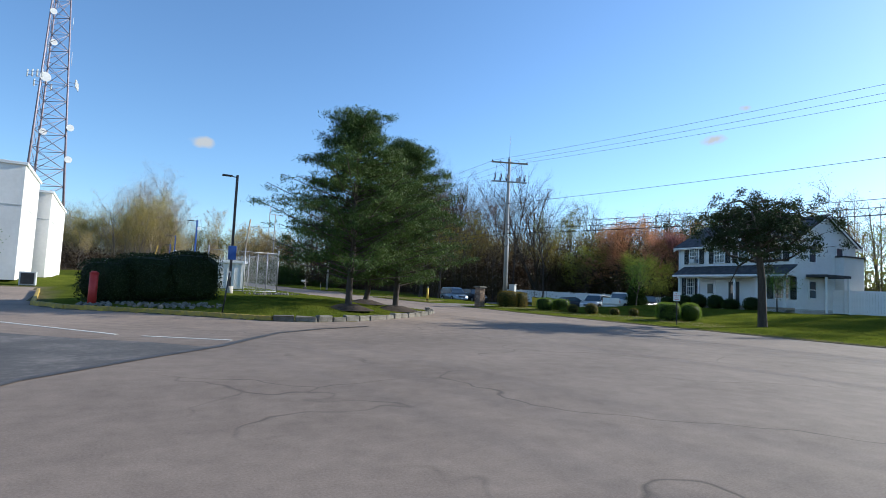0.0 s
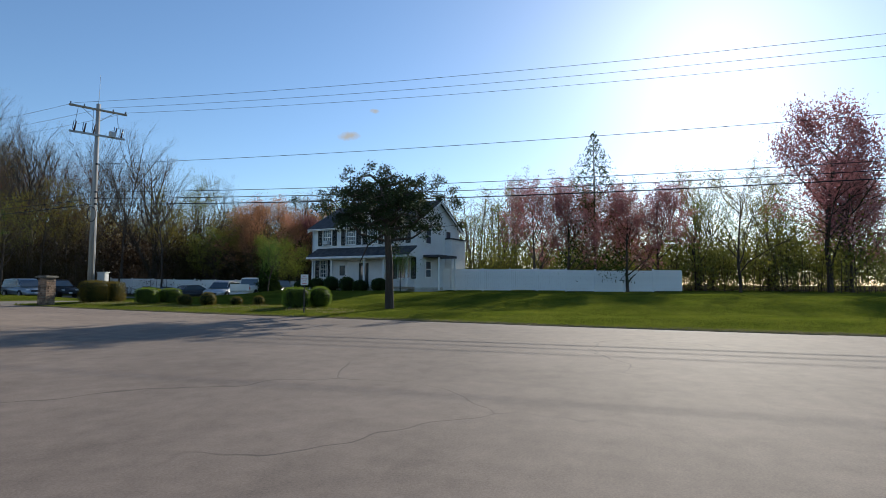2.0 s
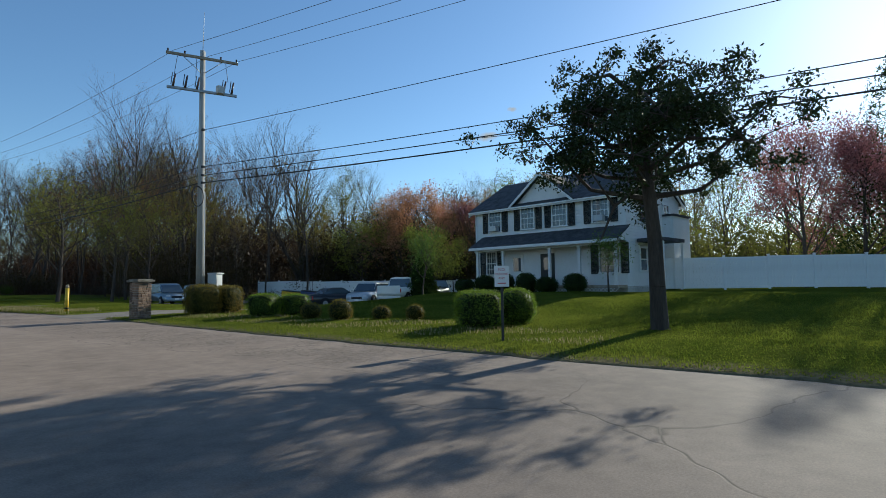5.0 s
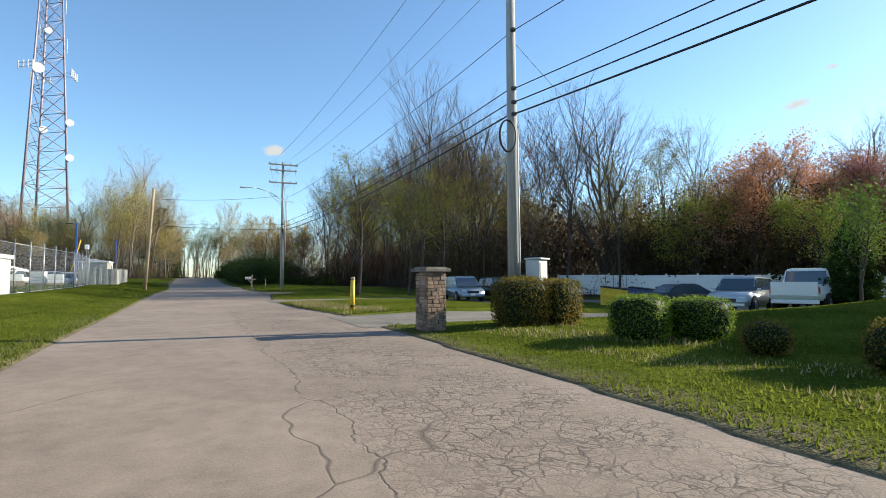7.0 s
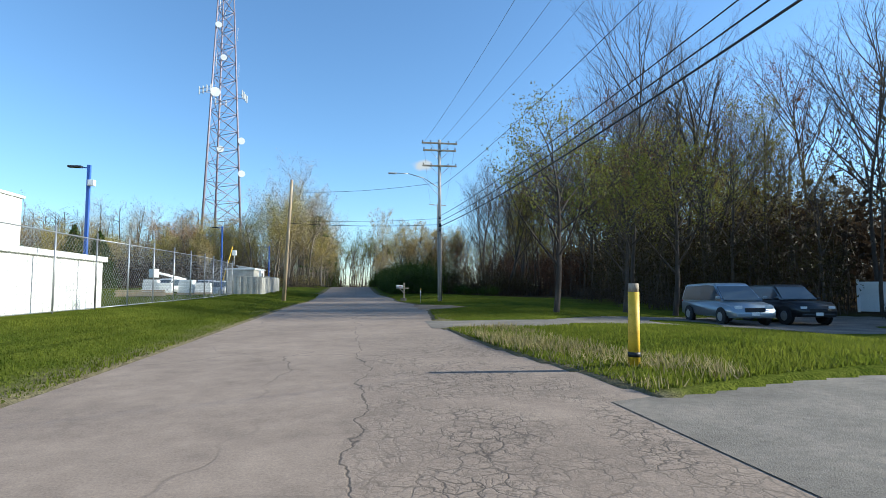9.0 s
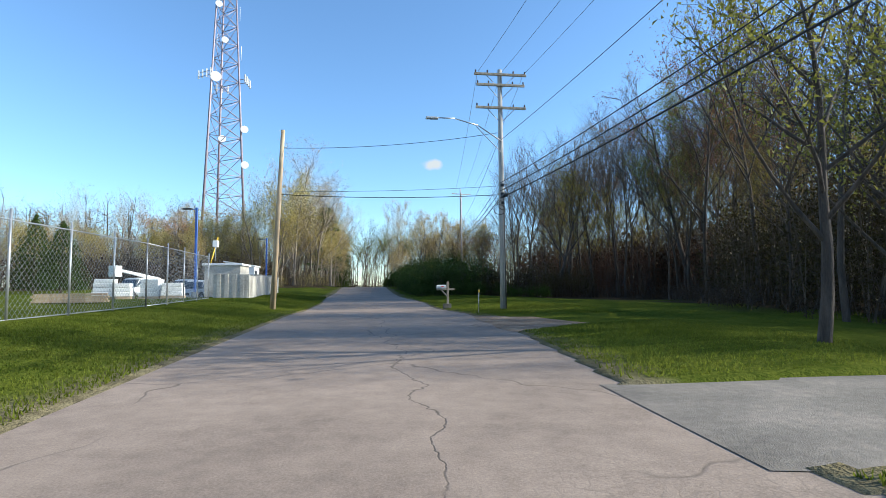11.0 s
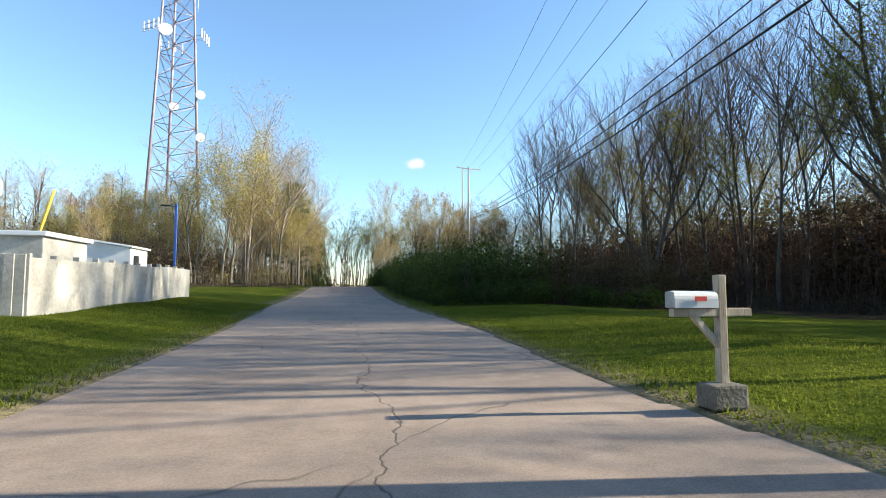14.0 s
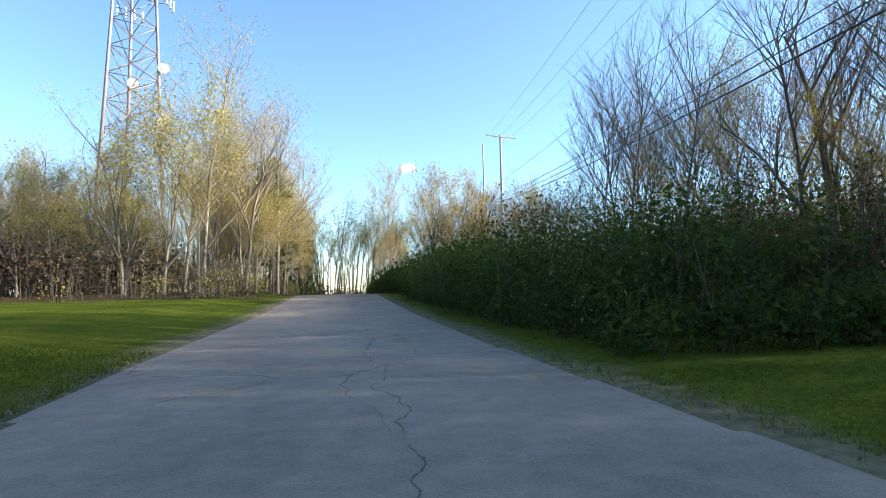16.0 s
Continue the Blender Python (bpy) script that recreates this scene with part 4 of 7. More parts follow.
def juniper():
    """Old dark tree with a bare leaning trunk, forked limbs and flat dark pads of foliage."""
    rng = np.random.default_rng(44)
    x, y = 8.5, -13.4
    t = thing("juniper_tree", "old dark juniper with a bare trunk and flat ragged crown", "tree", pose(x, y, ground_at(x, y) - 0.1) @ Matrix.Diagonal((0.95, 0.95, 0.97, 1)))
    path = [(0, 0, 0), (-0.02, 0.02, 1.2), (0.03, 0.05, 2.4), (-0.05, 0.12, 3.5), (-0.12, 0.2, 4.6), (-0.1, 0.3, 5.6), (0.1, 0.4, 6.6)]
    rad = (0.245, 0.21, 0.19, 0.175, 0.15, 0.12, 0.06)
    segs = [((0, 0, -0.25), (0, 0, 0.12), 0.42, 0.27)]
    segs += [(path[i], path[i + 1], rad[i], rad[i + 1]) for i in range(6)]
    v, f = bars(segs, 12)
    raw("trunk", v, f, M_DARKBARK, t, True)
    limbs, tips = [], []
    for k in range(26):
        f = rng.uniform(0.50, 1.0)
        i = min(5, int(f * 6))
        q = np.array(path[i]) + (np.array(path[i + 1]) - path[i]) * (f * 6 - i)
        a = k * 2.4
        reach = rng.uniform(1.5, 3.3) * (1.25 - 0.5 * f)
        e1 = q + np.array([math.cos(a) * reach * 0.5, math.sin(a) * reach * 0.5, rng.uniform(0.1, 0.7)])
        e2 = q + np.array([math.cos(a + 0.2) * reach, math.sin(a + 0.2) * reach, 0.0])
        e2[2] = 0.3 * q[2] + 0.7 * rng.uniform(4.3, 7.0)
        limbs += [(q, e1, 0.085, 0.055), (e1, e2, 0.055, 0.02)]
        for g in (0.45, 0.7, 0.9, 1.0):
            c = e1 + (e2 - e1) * g
            for _ in range(3):
                s = c + rng.normal(size=3) * [0.6, 0.6, 0.35]
                limbs.append((c, s, 0.018, 0.006))
                tips.append(s)
    # a hanging dead limb
    limbs += [((-0.05, 0.15, 4.0), (-0.9, 0.8, 3.3), 0.06, 0.045), ((-0.9, 0.8, 3.3), (-1.2, 1.1, 2.4), 0.045, 0.02), ((-0.9, 0.8, 3.3), (-1.6, 1.2, 4.2), 0.04, 0.015)]
    v, f = bars(limbs, 5)
    raw("branch", v, f, M_DARKBARK, t)
    tips = np.array(tips)
    c = np.concatenate([tips[rng.integers(0, len(tips), 34000)] + rng.normal(size=(34000, 3)) * [0.16, 0.16, 0.11]])
    v, f = leaves(c, 0.105, rng, up=0.5, aspect=0.5, kite=True)
    raw("crown", v, f, M_OAKLEAF, t)


juniper()
plant(tree_mesh("blossom_tree", 51, 8.2, 0.17, M_BARK, M_LEAF_PINK, 12000, 0.16, 0.3, "spreading red-pink blossom tree behind the white fence", fork=0.08, spread=0.85, levels=4, kids=(13, 6, 5)),
      [(33.5, -15.5, 0.95), (34.5, -18.5, 1.0), (35, -23.5, 0.95), (37, -26.0, 1.0), (43, -20, 1.1), (46.5, -41.5, 1.9), (49, -44, 1.2), (58, -46, 1.6)], 80)
plant(tree_mesh("garden_tree", 52, 11.5, 0.18, M_BARK, M_LEAF_GRN, 2600, 0.17, 0.25, "tall young green tree behind the house", fork=0.2, spread=0.45, levels=4, kids=(12, 5, 4)),
      [(36, 7.5, 0.72), (45, -14, 1.0), (47, -9, 0.95), (50, -30, 1.0), (56, -38, 1.0), (60, -24, 1.1), (52, -3, 0.9), (64, -33, 1.1), (72, -42, 1.1), (80, -50, 1.1), (54, -18, 0.9)], 81)
plant(tree_mesh("garden_tree", 53, 12.5, 0.2, M_BARK, M_LEAF_YEL, 2800, 0.19, 0.28, "tall yellow-green spring tree beyond the garden", fork=0.2, spread=0.55, levels=4, kids=(12, 5, 4)),
      [(62, -14, 1.0), (70, -22, 1.0), (66, -40, 1.0), (76, -32, 1.1), (84, -44, 1.1), (58, -8, 0.95), (68, -3, 1.0), (92, -56, 1.1), (60, -31, 0.9), (40, -33, 0.7)], 82)


def conifer(seed, x, y, h, r, label):
    rng = np.random.default_rng(seed)
    t = thing("conifer", label, "conifer", pose(x, y, ground_at(x, y) - 0.1))
    raw("trunk", *bars([((0, 0, 0), (0, 0, h * 0.95), 0.16, 0.03)], 7), M_DARKBARK, t)
    n = 7000
    f = 1 - 0.94 * rng.uniform(0, 1, n) ** 0.62
    a = rng.uniform(0, 6.28, n)
    rad = r * (1 - f ** 1.5) ** 0.9 * np.sqrt(rng.uniform(0.25, 1.0, n)) * (1 + 0.25 * np.sin(a * 5 + f * 21))
    c = np.stack([rad * np.cos(a), rad * np.sin(a), f * h], 1)
    raw("crown", *leaves(c, 0.26, rng, up=0.5, aspect=0.4), M_HEDGE, t)
    return t


conifer(61, 37.5, -20.5, 15.5, 4.4, "tall soft evergreen rising behind the blossom")
conifer(62, 24.0, 6.6, 3.9, 1.1, "dark conical evergreen shrub beside the house")
for k, (x, y, h) in enumerate(((-38, 88, 11), (-44, 84, 12), (-50, 92, 12.5), (-58, 88, 12), (-33, 84, 9.5), (-66, 96, 13))):
    conifer(63 + k, x, y, h * 0.85, 2.6, "dark evergreen in the tree line behind the yard")
for k, (x, y, h) in enumerate(((-7.5, 150, 11.5), (-9.5, 156, 12.5), (-6.2, 160, 12), (-5.4, 168, 12))):
    conifer(75 + k, x, y, h, 2.0, "tall dark roadside evergreen near the crest")
plant(tree_mesh("spreading_tree", 55, 10.5, 0.34, M_DARKBARK, M_LEAF_TAN, 2200, 0.12, 0.25, "broad bare tree with many upright limbs beside the white fence", fork=0.06, spread=0.8, levels=5, kids=(12, 5, 4, 4), lift=0.7),
      [(34, 32.2, 1.25), (23.5, 39, 1.0)], 83)
plant(tree_mesh("garden_tree", 56, 3.6, 0.07, M_BARK, M_LEAF_GRN, 2600, 0.11, 0.3, "small light green tree at the corner of the house", fork=0.3, spread=0.6, levels=3, kids=(12, 6)), [(22.8, 5.6, 1.0)], 84)
plant(tree_mesh("weeping_tree", 57, 2.6, 0.06, M_BARK, M_LEAF_GRN, 1800, 0.10, 0.28, "small weeping tree in front of the house", fork=0.5, spread=0.9, levels=3, kids=(10, 6), lift=0.25), [(22.6, -7.2, 1.0)], 85)
plant(tree_mesh("maple_tree", 64, 9.5, 0.17, M_BARK, M_LEAF_ORANGE, 8500, 0.17, 0.34, "rounded maple hung with orange-red keys behind the drive", fork=0.12, spread=0.7, levels=4, kids=(13, 6, 5)),
      [(38, 20.5, 0.92), (41, 18.0, 0.95), (42.5, 22.5, 1.0), (46, 15.5, 0.95), (44, 27.5, 0.9)], 88)
plant(tree_mesh("garden_tree", 65, 7.0, 0.13, M_BARK, M_LEAF_LIME, 8000, 0.15, 0.3, "rounded tree in fresh lime-green leaf behind the drive", fork=0.12, spread=0.8, levels=4, kids=(12, 6, 5)),
      [(36.5, 24.4, 0.95), (34.5, 13.5, 0.8)], 89)
plant(tree_mesh("blossom_tree", 66, 8.5, 0.14, M_BARK, M_LEAF_PINK, 6000, 0.15, 0.3, "small pink-budded tree behind the drive", fork=0.15, spread=0.6, levels=4, kids=(12, 5, 5)),
      [(43, 14.6, 0.95), (47, 20, 1.0)], 90)
# large trees standing forward of the woods
plant(tree_mesh("bank_tree", 58, 19, 0.36, M_DARKBARK, M_LEAF_TAN, 2600, 0.11, 0.2, "large dark bare tree leaning from the wooded bank", fork=0.2, spread=0.55, levels=5, kids=(8, 5, 5, 4), lean=(-0.12, 0), wiggle=0.11),
      [(25.9, 86.6, 0.95), (21.5, 78.5, 0.8), (30.5, 66.6, 0.95)], 86)

plant(tree_mesh("lawn_tree", 59, 11.0, 0.22, M_DARKBARK, M_LEAF_OLIVE, 4600, 0.17, 0.36, "low-crowned olive-leaved tree on the shaded lawn", fork=0.28, spread=0.8, levels=4, kids=(12, 5, 5)),
      [(9.7, 30.2, 0.7), (14.6, 33.0, 0.9), (17.2, 32.6, 1.0)], 87)

# ---- clipped bushes along the lawn ----
bush(101, 7.36, 5.9, 0.66, 0.70, 1.38, M_BUSHRED, "large clipped bush with bronze tips beside the stone pillar", 2600, 0.075, "box", group="lawn bushes")
bush(102, 8.5, 5.8, 0.58, 0.60, 1.34, M_BUSHRED, "clipped bush with bronze tips and pale flowering foot", 2200, 0.075, "box", group="lawn bushes")
bush(103, 7.8, 2, 0.60, 0.58, 0.98, M_BUSH, "rounded box-clipped green bush on the lawn", 2000, 0.06, "box", group="lawn bushes")
bush(104, 8.9, 1.46, 0.55, 0.55, 0.92, M_BUSH, "rounded box-clipped green bush on the lawn", 1900, 0.06, "box", group="lawn bushes")
bush(105, 8.15, -0.5, 0.40, 0.40, 0.66, M_BUSHRED, "small rounded dark bush on the lawn", 1100, 0.055, group="lawn bushes")
bush(106, 7.7, -2.65, 0.42, 0.42, 0.80, M_BUSHRED, "small pointed dark bush on the lawn", 1100, 0.055, group="lawn bushes")
bush(107, 8.4, -4, 0.32, 0.32, 0.52, M_BUSHRED, "small bronze-tipped bush in the flower bed", 800, 0.05, group="lawn bushes")
bush(108, 8.3, -5.6, 0.30, 0.30, 0.56, M_BUSHRED, "small bronze-tipped bush in the flower bed", 800, 0.05, group="lawn bushes")
bush(109, 7.45, -8.65, 0.66, 0.62, 1.10, M_BUSH, "large clipped green bush beside the sign", 2600, 0.06, "box", group="lawn bushes")
bush(110, 8.8, -9.15, 0.60, 0.60, 1.15, M_BUSH, "large clipped green bush beside the sign", 2600, 0.06, group="lawn bushes")
for k, (x, y) in enumerate(((23.9, 2.9), (23.7, 1.2), (23.4, -1.9), (23.2, -3.3), (22.9, -5.2), (23.5, -0.3))):
    bush(120 + k, x, y, 0.6, 0.7, 0.95 + 0.15 * (k % 3), M_HEDGE, "dark loose shrub along the porch", 1000, 0.09, name="porch_shrub", group="porch shrubs")
# hedge on the island by the lot entrance, its shaded side painted as dark leaves
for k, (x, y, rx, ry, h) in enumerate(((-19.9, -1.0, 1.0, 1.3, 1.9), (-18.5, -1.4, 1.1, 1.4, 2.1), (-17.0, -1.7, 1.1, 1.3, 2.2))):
    bush(130 + k, x, y, rx, ry, h, M_OAKLEAF, "tall clipped hedge section, its shade put into dark leaf colour", 3200, 0.10, "box", name="island_hedge", group="island hedge")


# ---- white two-storey house ----
def house():
    X0, Y0, Y1, Z = 25.3, -6.9, 3.6, 1.05
    D, EAVE, RIDGE = 7.6, 6.75, 9.0
    cy, L = (Y0 + Y1) / 2, (Y1 - Y0) / 2
    h = thing("house", "white two-storey house with dark shutters, grey roof and front porch", "house", pose(X0 - 0.3, cy - 0.6, 0, 0, 0, -8.5) @ Matrix.Diagonal((1, 1.05, 0.965, 1)))
    wall = bmesh.new()
    box(wall, D / 2, 0, (Z + EAVE) / 2, D - 0.06, 2 * L - 0.06, EAVE - Z)
    gable = [(0.0, EAVE), (D, EAVE), (D / 2, RIDGE - 0.2)]
    prism(wall, [(x * (D - 0.06) / D + 0.03, z) for x, z in gable], -L + 0.03, L - 0.03)
    part("wall", wall, M_SIDING, h)
    foot = block(D / 2, 0, 0.75, D + 0.04, 2 * L + 0.04, 0.75, 0.02)
    part("foundation", foot, M_CONCRETE, h)
    # lap boards on the front and on the sunlit end
    n = int((EAVE - Z) / 0.19)
    for side in range(2):
        boards = bmesh.new()
        for i in range(n):
            z = Z + 0.19 * i
            if side == 0:
                prism(boards, [(0.028, z), (-0.022, z), (0.0, z + 0.186), (0.028, z + 0.186)], -L, L)
            else:
                b2 = bmesh.new()
                prism(b2, [(0.0, z), (0.05, z), (0.028, z + 0.186), (0.0, z + 0.186)], -D, 0)
                bmesh.ops.rotate(b2, cent=(0, 0, 0), matrix=Matrix.Rotation(radians(-90), 3, "Z"), verts=b2.verts)
                bmesh.ops.translate(b2, vec=(D, -L + 0.028, 0), verts=b2.verts)
                for v in b2.verts:
                    v.co.x = D - (D - v.co.x) if v.co.x >= 0 else v.co.x + D
                me = bpy.data.meshes.new("t")
                b2.to_mesh(me)
                b2.free()
                boards.from_mesh(me)
                bpy.data.meshes.remove(me)
        tagged(part("siding", boards, M_SIDING, h), kind="stuff")
    # main roof: two slopes with thickness, fascia and gutter
    for sgn in (-1, 1):
        roof = bmesh.new()
        xa, xe = D / 2, D / 2 + sgn * (D / 2 + 0.38)
        dz = (RIDGE - EAVE) * 0.38 / (D / 2)
        prism(roof, [(xa, RIDGE), (xe, EAVE - dz), (xe, EAVE - dz - 0.10), (xa, RIDGE - 0.12)], -L - 0.28, L + 0.28)
        part("roof", roof, M_ROOF, h)
        part("fascia", block(D / 2 + sgn * (D / 2 + 0.36), 0, EAVE - dz - 0.17, 0.05, 2 * L + 0.5, 0.17, 0.01), M_WHITE, h)
        part("gutter", block(D / 2 + sgn * (D / 2 + 0.43), 0, EAVE - dz - 0.12, 0.10, 2 * L + 0.5, 0.10, 0.03), M_WHITE, h)
    for y in (-L - 0.26, L + 0.26):
        for sgn in (-1, 1):
            rake = bmesh.new()
            xa, xe = D / 2, D / 2 + sgn * (D / 2 + 0.38)
            prism(rake, [(xa, RIDGE - 0.10), (xe, EAVE - 0.48), (xe, EAVE - 0.64), (xa, RIDGE - 0.28)], y - 0.03, y + 0.03)
            part("rake_board", rake, M_WHITE, h)
    # gable over the two middle windows
    gy, gw, gz = -0.1, 1.9, 8.55
    dorm = bmesh.new()
    a = [dorm.verts.new(p) for p in ((-0.06, gy - gw, EAVE - 0.1), (-0.06, gy + gw, EAVE - 0.1), (-0.06, gy, gz - 0.15))]
    b = [dorm.verts.new(p) for p in ((D / 2, gy - gw, EAVE - 0.1), (D / 2, gy + gw, EAVE - 0.1), (D / 2, gy, gz - 0.15))]
    dorm.faces.new(a)
    dorm.faces.new(b[::-1])
    for i in range(3):
        dorm.faces.new((a[i], b[i], b[(i + 1) % 3], a[(i + 1) % 3]))
    bmesh.ops.recalc_face_normals(dorm, faces=dorm.faces)
    part("gable_wall", dorm, M_SIDING, h)
    for sgn in (-1, 1):
        q = bmesh.new()
        pts = [(gy, gz), (gy + sgn * (gw + 0.35), EAVE - 0.18), (gy + sgn * (gw + 0.35), EAVE - 0.30), (gy, gz - 0.12)]
        v0 = [q.verts.new((-0.42, y, z)) for y, z in pts]
        v1 = [q.verts.new((D / 2, y, z)) for y, z in pts]
        q.faces.new(v0)
        q.faces.new(v1[::-1])
        for i in range(4):
            q.faces.new((v0[i], v1[i], v1[(i + 1) % 4], v0[(i + 1) % 4]))
        bmesh.ops.recalc_face_normals(q, faces=q.faces)
        part("gable_roof", q, M_ROOF, h)
        q = bmesh.new()
        pts = [(gy, gz - 0.06), (gy + sgn * (gw + 0.36), EAVE - 0.24), (gy + sgn * (gw + 0.36), EAVE - 0.42), (gy, gz - 0.26)]
        v0 = [q.verts.new((-0.46, y, z)) for y, z in pts]
        v1 = [q.verts.new((-0.42, y, z)) for y, z in pts]
        q.faces.new(v0)
        q.faces.new(v1[::-1])
        for i in range(4):
            q.faces.new((v0[i], v1[i], v1[(i + 1) % 4], v0[(i + 1) % 4]))
        bmesh.ops.recalc_face_normals(q, faces=q.faces)
        part("rake_board", q, M_WHITE, h)
    chim = part("chimney", block(D / 2 - 0.5, -1.3, 9.0, 0.6, 0.75, 1.5, 0.01), M_BRICK, h, "red-brown brick chimney")
    part("cap", block(D / 2 - 0.5, -1.3, 9.78, 0.7, 0.85, 0.10, 0.02), M_CONCRETE, chim)

    def window(y, z, w, hh, shutters=True, ac=False, x=-0.02):
        wd = bmesh.new()
        for dy, dz, sy, sz in ((0, hh / 2, w + 0.14, 0.08), (0, -hh / 2, w + 0.18, 0.09), (-w / 2, 0, 0.08, hh), (w / 2, 0, 0.08, hh), (0, 0, w, 0.055)):
            box(wd, x - 0.03, y + dy, z + dz, 0.09, sy, sz, 0.008)
        win = part("window", wd, M_WHITE, h)
        part("pane", block(x + 0.005, y, z, 0.03, w - 0.06, hh - 0.06, 0), M_GLASS, win)
        for k in (-1, 0, 1):
            part("muntin", block(x - 0.022, y + k * w / 4, z + 0.02, 0.02, 0.022, hh - 0.1, 0), M_WHITE, win)
        for k in (-1, 1):
            part("muntin", block(x - 0.021, y, z + k * hh / 4, 0.02, w - 0.08, 0.022, 0), M_WHITE, win)
        if shutters:
            for s in (-1, 1):
                sb = bmesh.new()
                yy = y + s * (w / 2 + 0.07 + 0.24)
                for dy in (-0.19, 0.19):
                    box(sb, x - 0.035, yy + dy, z, 0.045, 0.06, hh + 0.06, 0.006)
                for dz in (-hh / 2, 0, hh / 2):
                    box(sb, x - 0.035, yy, z + dz, 0.045, 0.36, 0.08, 0.006)
                for i in range(int(hh / 0.07)):
                    box(sb, x - 0.03, yy, z - hh / 2 + 0.04 + i * 0.07, 0.03, 0.34, 0.05, 0, Matrix.Rotation(radians(25), 4, "Y"))
                part("shutter", sb, M_SHUTTER, win, "dark louvred shutter")
        if ac:
            part("air_conditioner", block(x - 0.18, y, z - hh / 2 + 0.24, 0.36, 0.55, 0.36, 0.02), M_GREYBOX, win, "window air conditioner")
        return win

    for y, ac in ((3.55, True), (1.0, False), (-1.25, False), (-3.85, True)):
        window(y, 5.65, 0.98, 1.45, True, ac)
    for y, w in ((-4.3, 1.15),):
        window(y, 2.75, w, 1.7)
    window(3.9, 2.75, 0.8, 1.6)
    for x in (2.0, 5.4):
        for z in (5.6, 2.7):
            y = -L - 0.03
            wd = bmesh.new()
            for dx, dz, sx, sz in ((0, 0.7, 1.0, 0.09), (0, -0.7, 1.05, 0.09), (-0.45, 0, 0.09, 1.4), (0.45, 0, 0.09, 1.4), (0, 0, 0.9, 0.06)):
                box(wd, x + dx, y - 0.03, z + dz, sx, 0.08, sz, 0.008)
            win = part("window", wd, M_WHITE, h)
            part("pane", block(x, y, z, 0.84, 0.03, 1.34, 0), M_GLASS, win)
    # porch: deck, posts, roof
    PD = 1.1
    part("porch_deck", block(-PD / 2, -0.35, 1.12, PD, 2 * L - 0.7, 0.16, 0.01), M_TIMBER, h, "grey timber porch floor")
    lat = bmesh.new()
    for i in range(44):
        for s in (-1, 1):
            box(lat, -PD + 0.02, -L + 0.2 + i * (2 * L - 1.2) / 43, 0.82, 0.015, 0.03, 0.75, 0, Matrix.Rotation(radians(45 * s), 4, "X"))
    tagged(part("lattice", lat, M_WHITE, h, "white diagonal lattice under the porch"), kind="stuff")
    for y in (L - 0.95, 2.25, -1.1, -3.0, -L + 0.15):
        post = part("porch_post", block(-PD + 0.12, y, 2.35, 0.15, 0.15, 2.4, 0.015), M_WHITE, h)
        part("capital", block(-PD + 0.12, y, 3.5, 0.22, 0.22, 0.10, 0.01), M_WHITE, post)
    pr = bmesh.new()
    prism(pr, [(0.0, 4.65), (-PD - 0.35, 3.82), (-PD - 0.35, 3.72), (0.0, 4.53)], -L - 0.2, L - 0.6)
    part("porch_roof", pr, M_ROOF, h)
    part("porch_beam", block(-PD + 0.12, -0.4, 3.62, 0.20, 2 * L - 0.7, 0.20, 0.01), M_WHITE, h)
    part("fascia", block(-PD - 0.37, -0.4, 3.71, 0.04, 2 * L - 0.4, 0.18, 0.01), M_WHITE, h)
    for y in (-L - 0.15, L - 0.66):
        q = bmesh.new()
        prism(q, [(-0.02, 4.52), (-PD - 0.2, 3.74), (-0.02, 3.70)], y - 0.03, y + 0.03)
        part("porch_gable", q, M_SIDING, h)
    # front door
    door = part("door", block(-0.03, 2.0 - 0.15, 2.22, 0.07, 0.95, 2.05, 0.01), M_WHITE, h, "white panelled front door")
    part("pane", block(-0.075, 1.85, 2.6, 0.02, 0.55, 0.9, 0.005), M_GLASS, door)
    part("handle", bar((-0.07, 1.48, 2.15), (-0.13, 1.48, 2.15), 0.03, 0.03, 10), M_DARKMETAL, door)
    door2 = part("door", block(-0.03, -0.35, 2.22, 0.07, 0.95, 2.05, 0.01), M_SHUTTER, h, "dark front door")
    part("pane", block(-0.075, -0.35, 2.6, 0.02, 0.5, 0.8, 0.005), M_GLASS, door2)
    # lower wing behind the sunlit end
    part("rear_wing", block(D - 1.4, -L - 0.3, 3.2, 2.6, 0.7, 4.6, 0.01), M_SIDING, h)
    wr = bmesh.new()
    prism(wr, [(D - 2.8, 5.62), (D + 0.0, 5.62), (D + 0.0, 5.5), (D - 2.8, 5.5)], -L - 0.75, -L - 0.05)
    part("wing_roof", wr, M_ROOF, h)
    side = bmesh.new()
    prism(side, [(1.2, 3.9), (4.2, 3.9), (4.2, 3.7), (1.2, 3.7)], -L - 1.5, -L - 0.06)
    part("side_canopy", side, M_ROOF, h)
    for x in (1.35, 4.05):
        part("canopy_post", block(x, -L - 1.4, 2.3, 0.12, 0.12, 2.8, 0.01), M_WHITE, h)
    part("downpipe", bar((-0.10, L - 0.12, 1.1), (-0.10, L - 0.12, 6.3), 0.04, 0.04, 8), M_WHITE, h)
    return h


house()


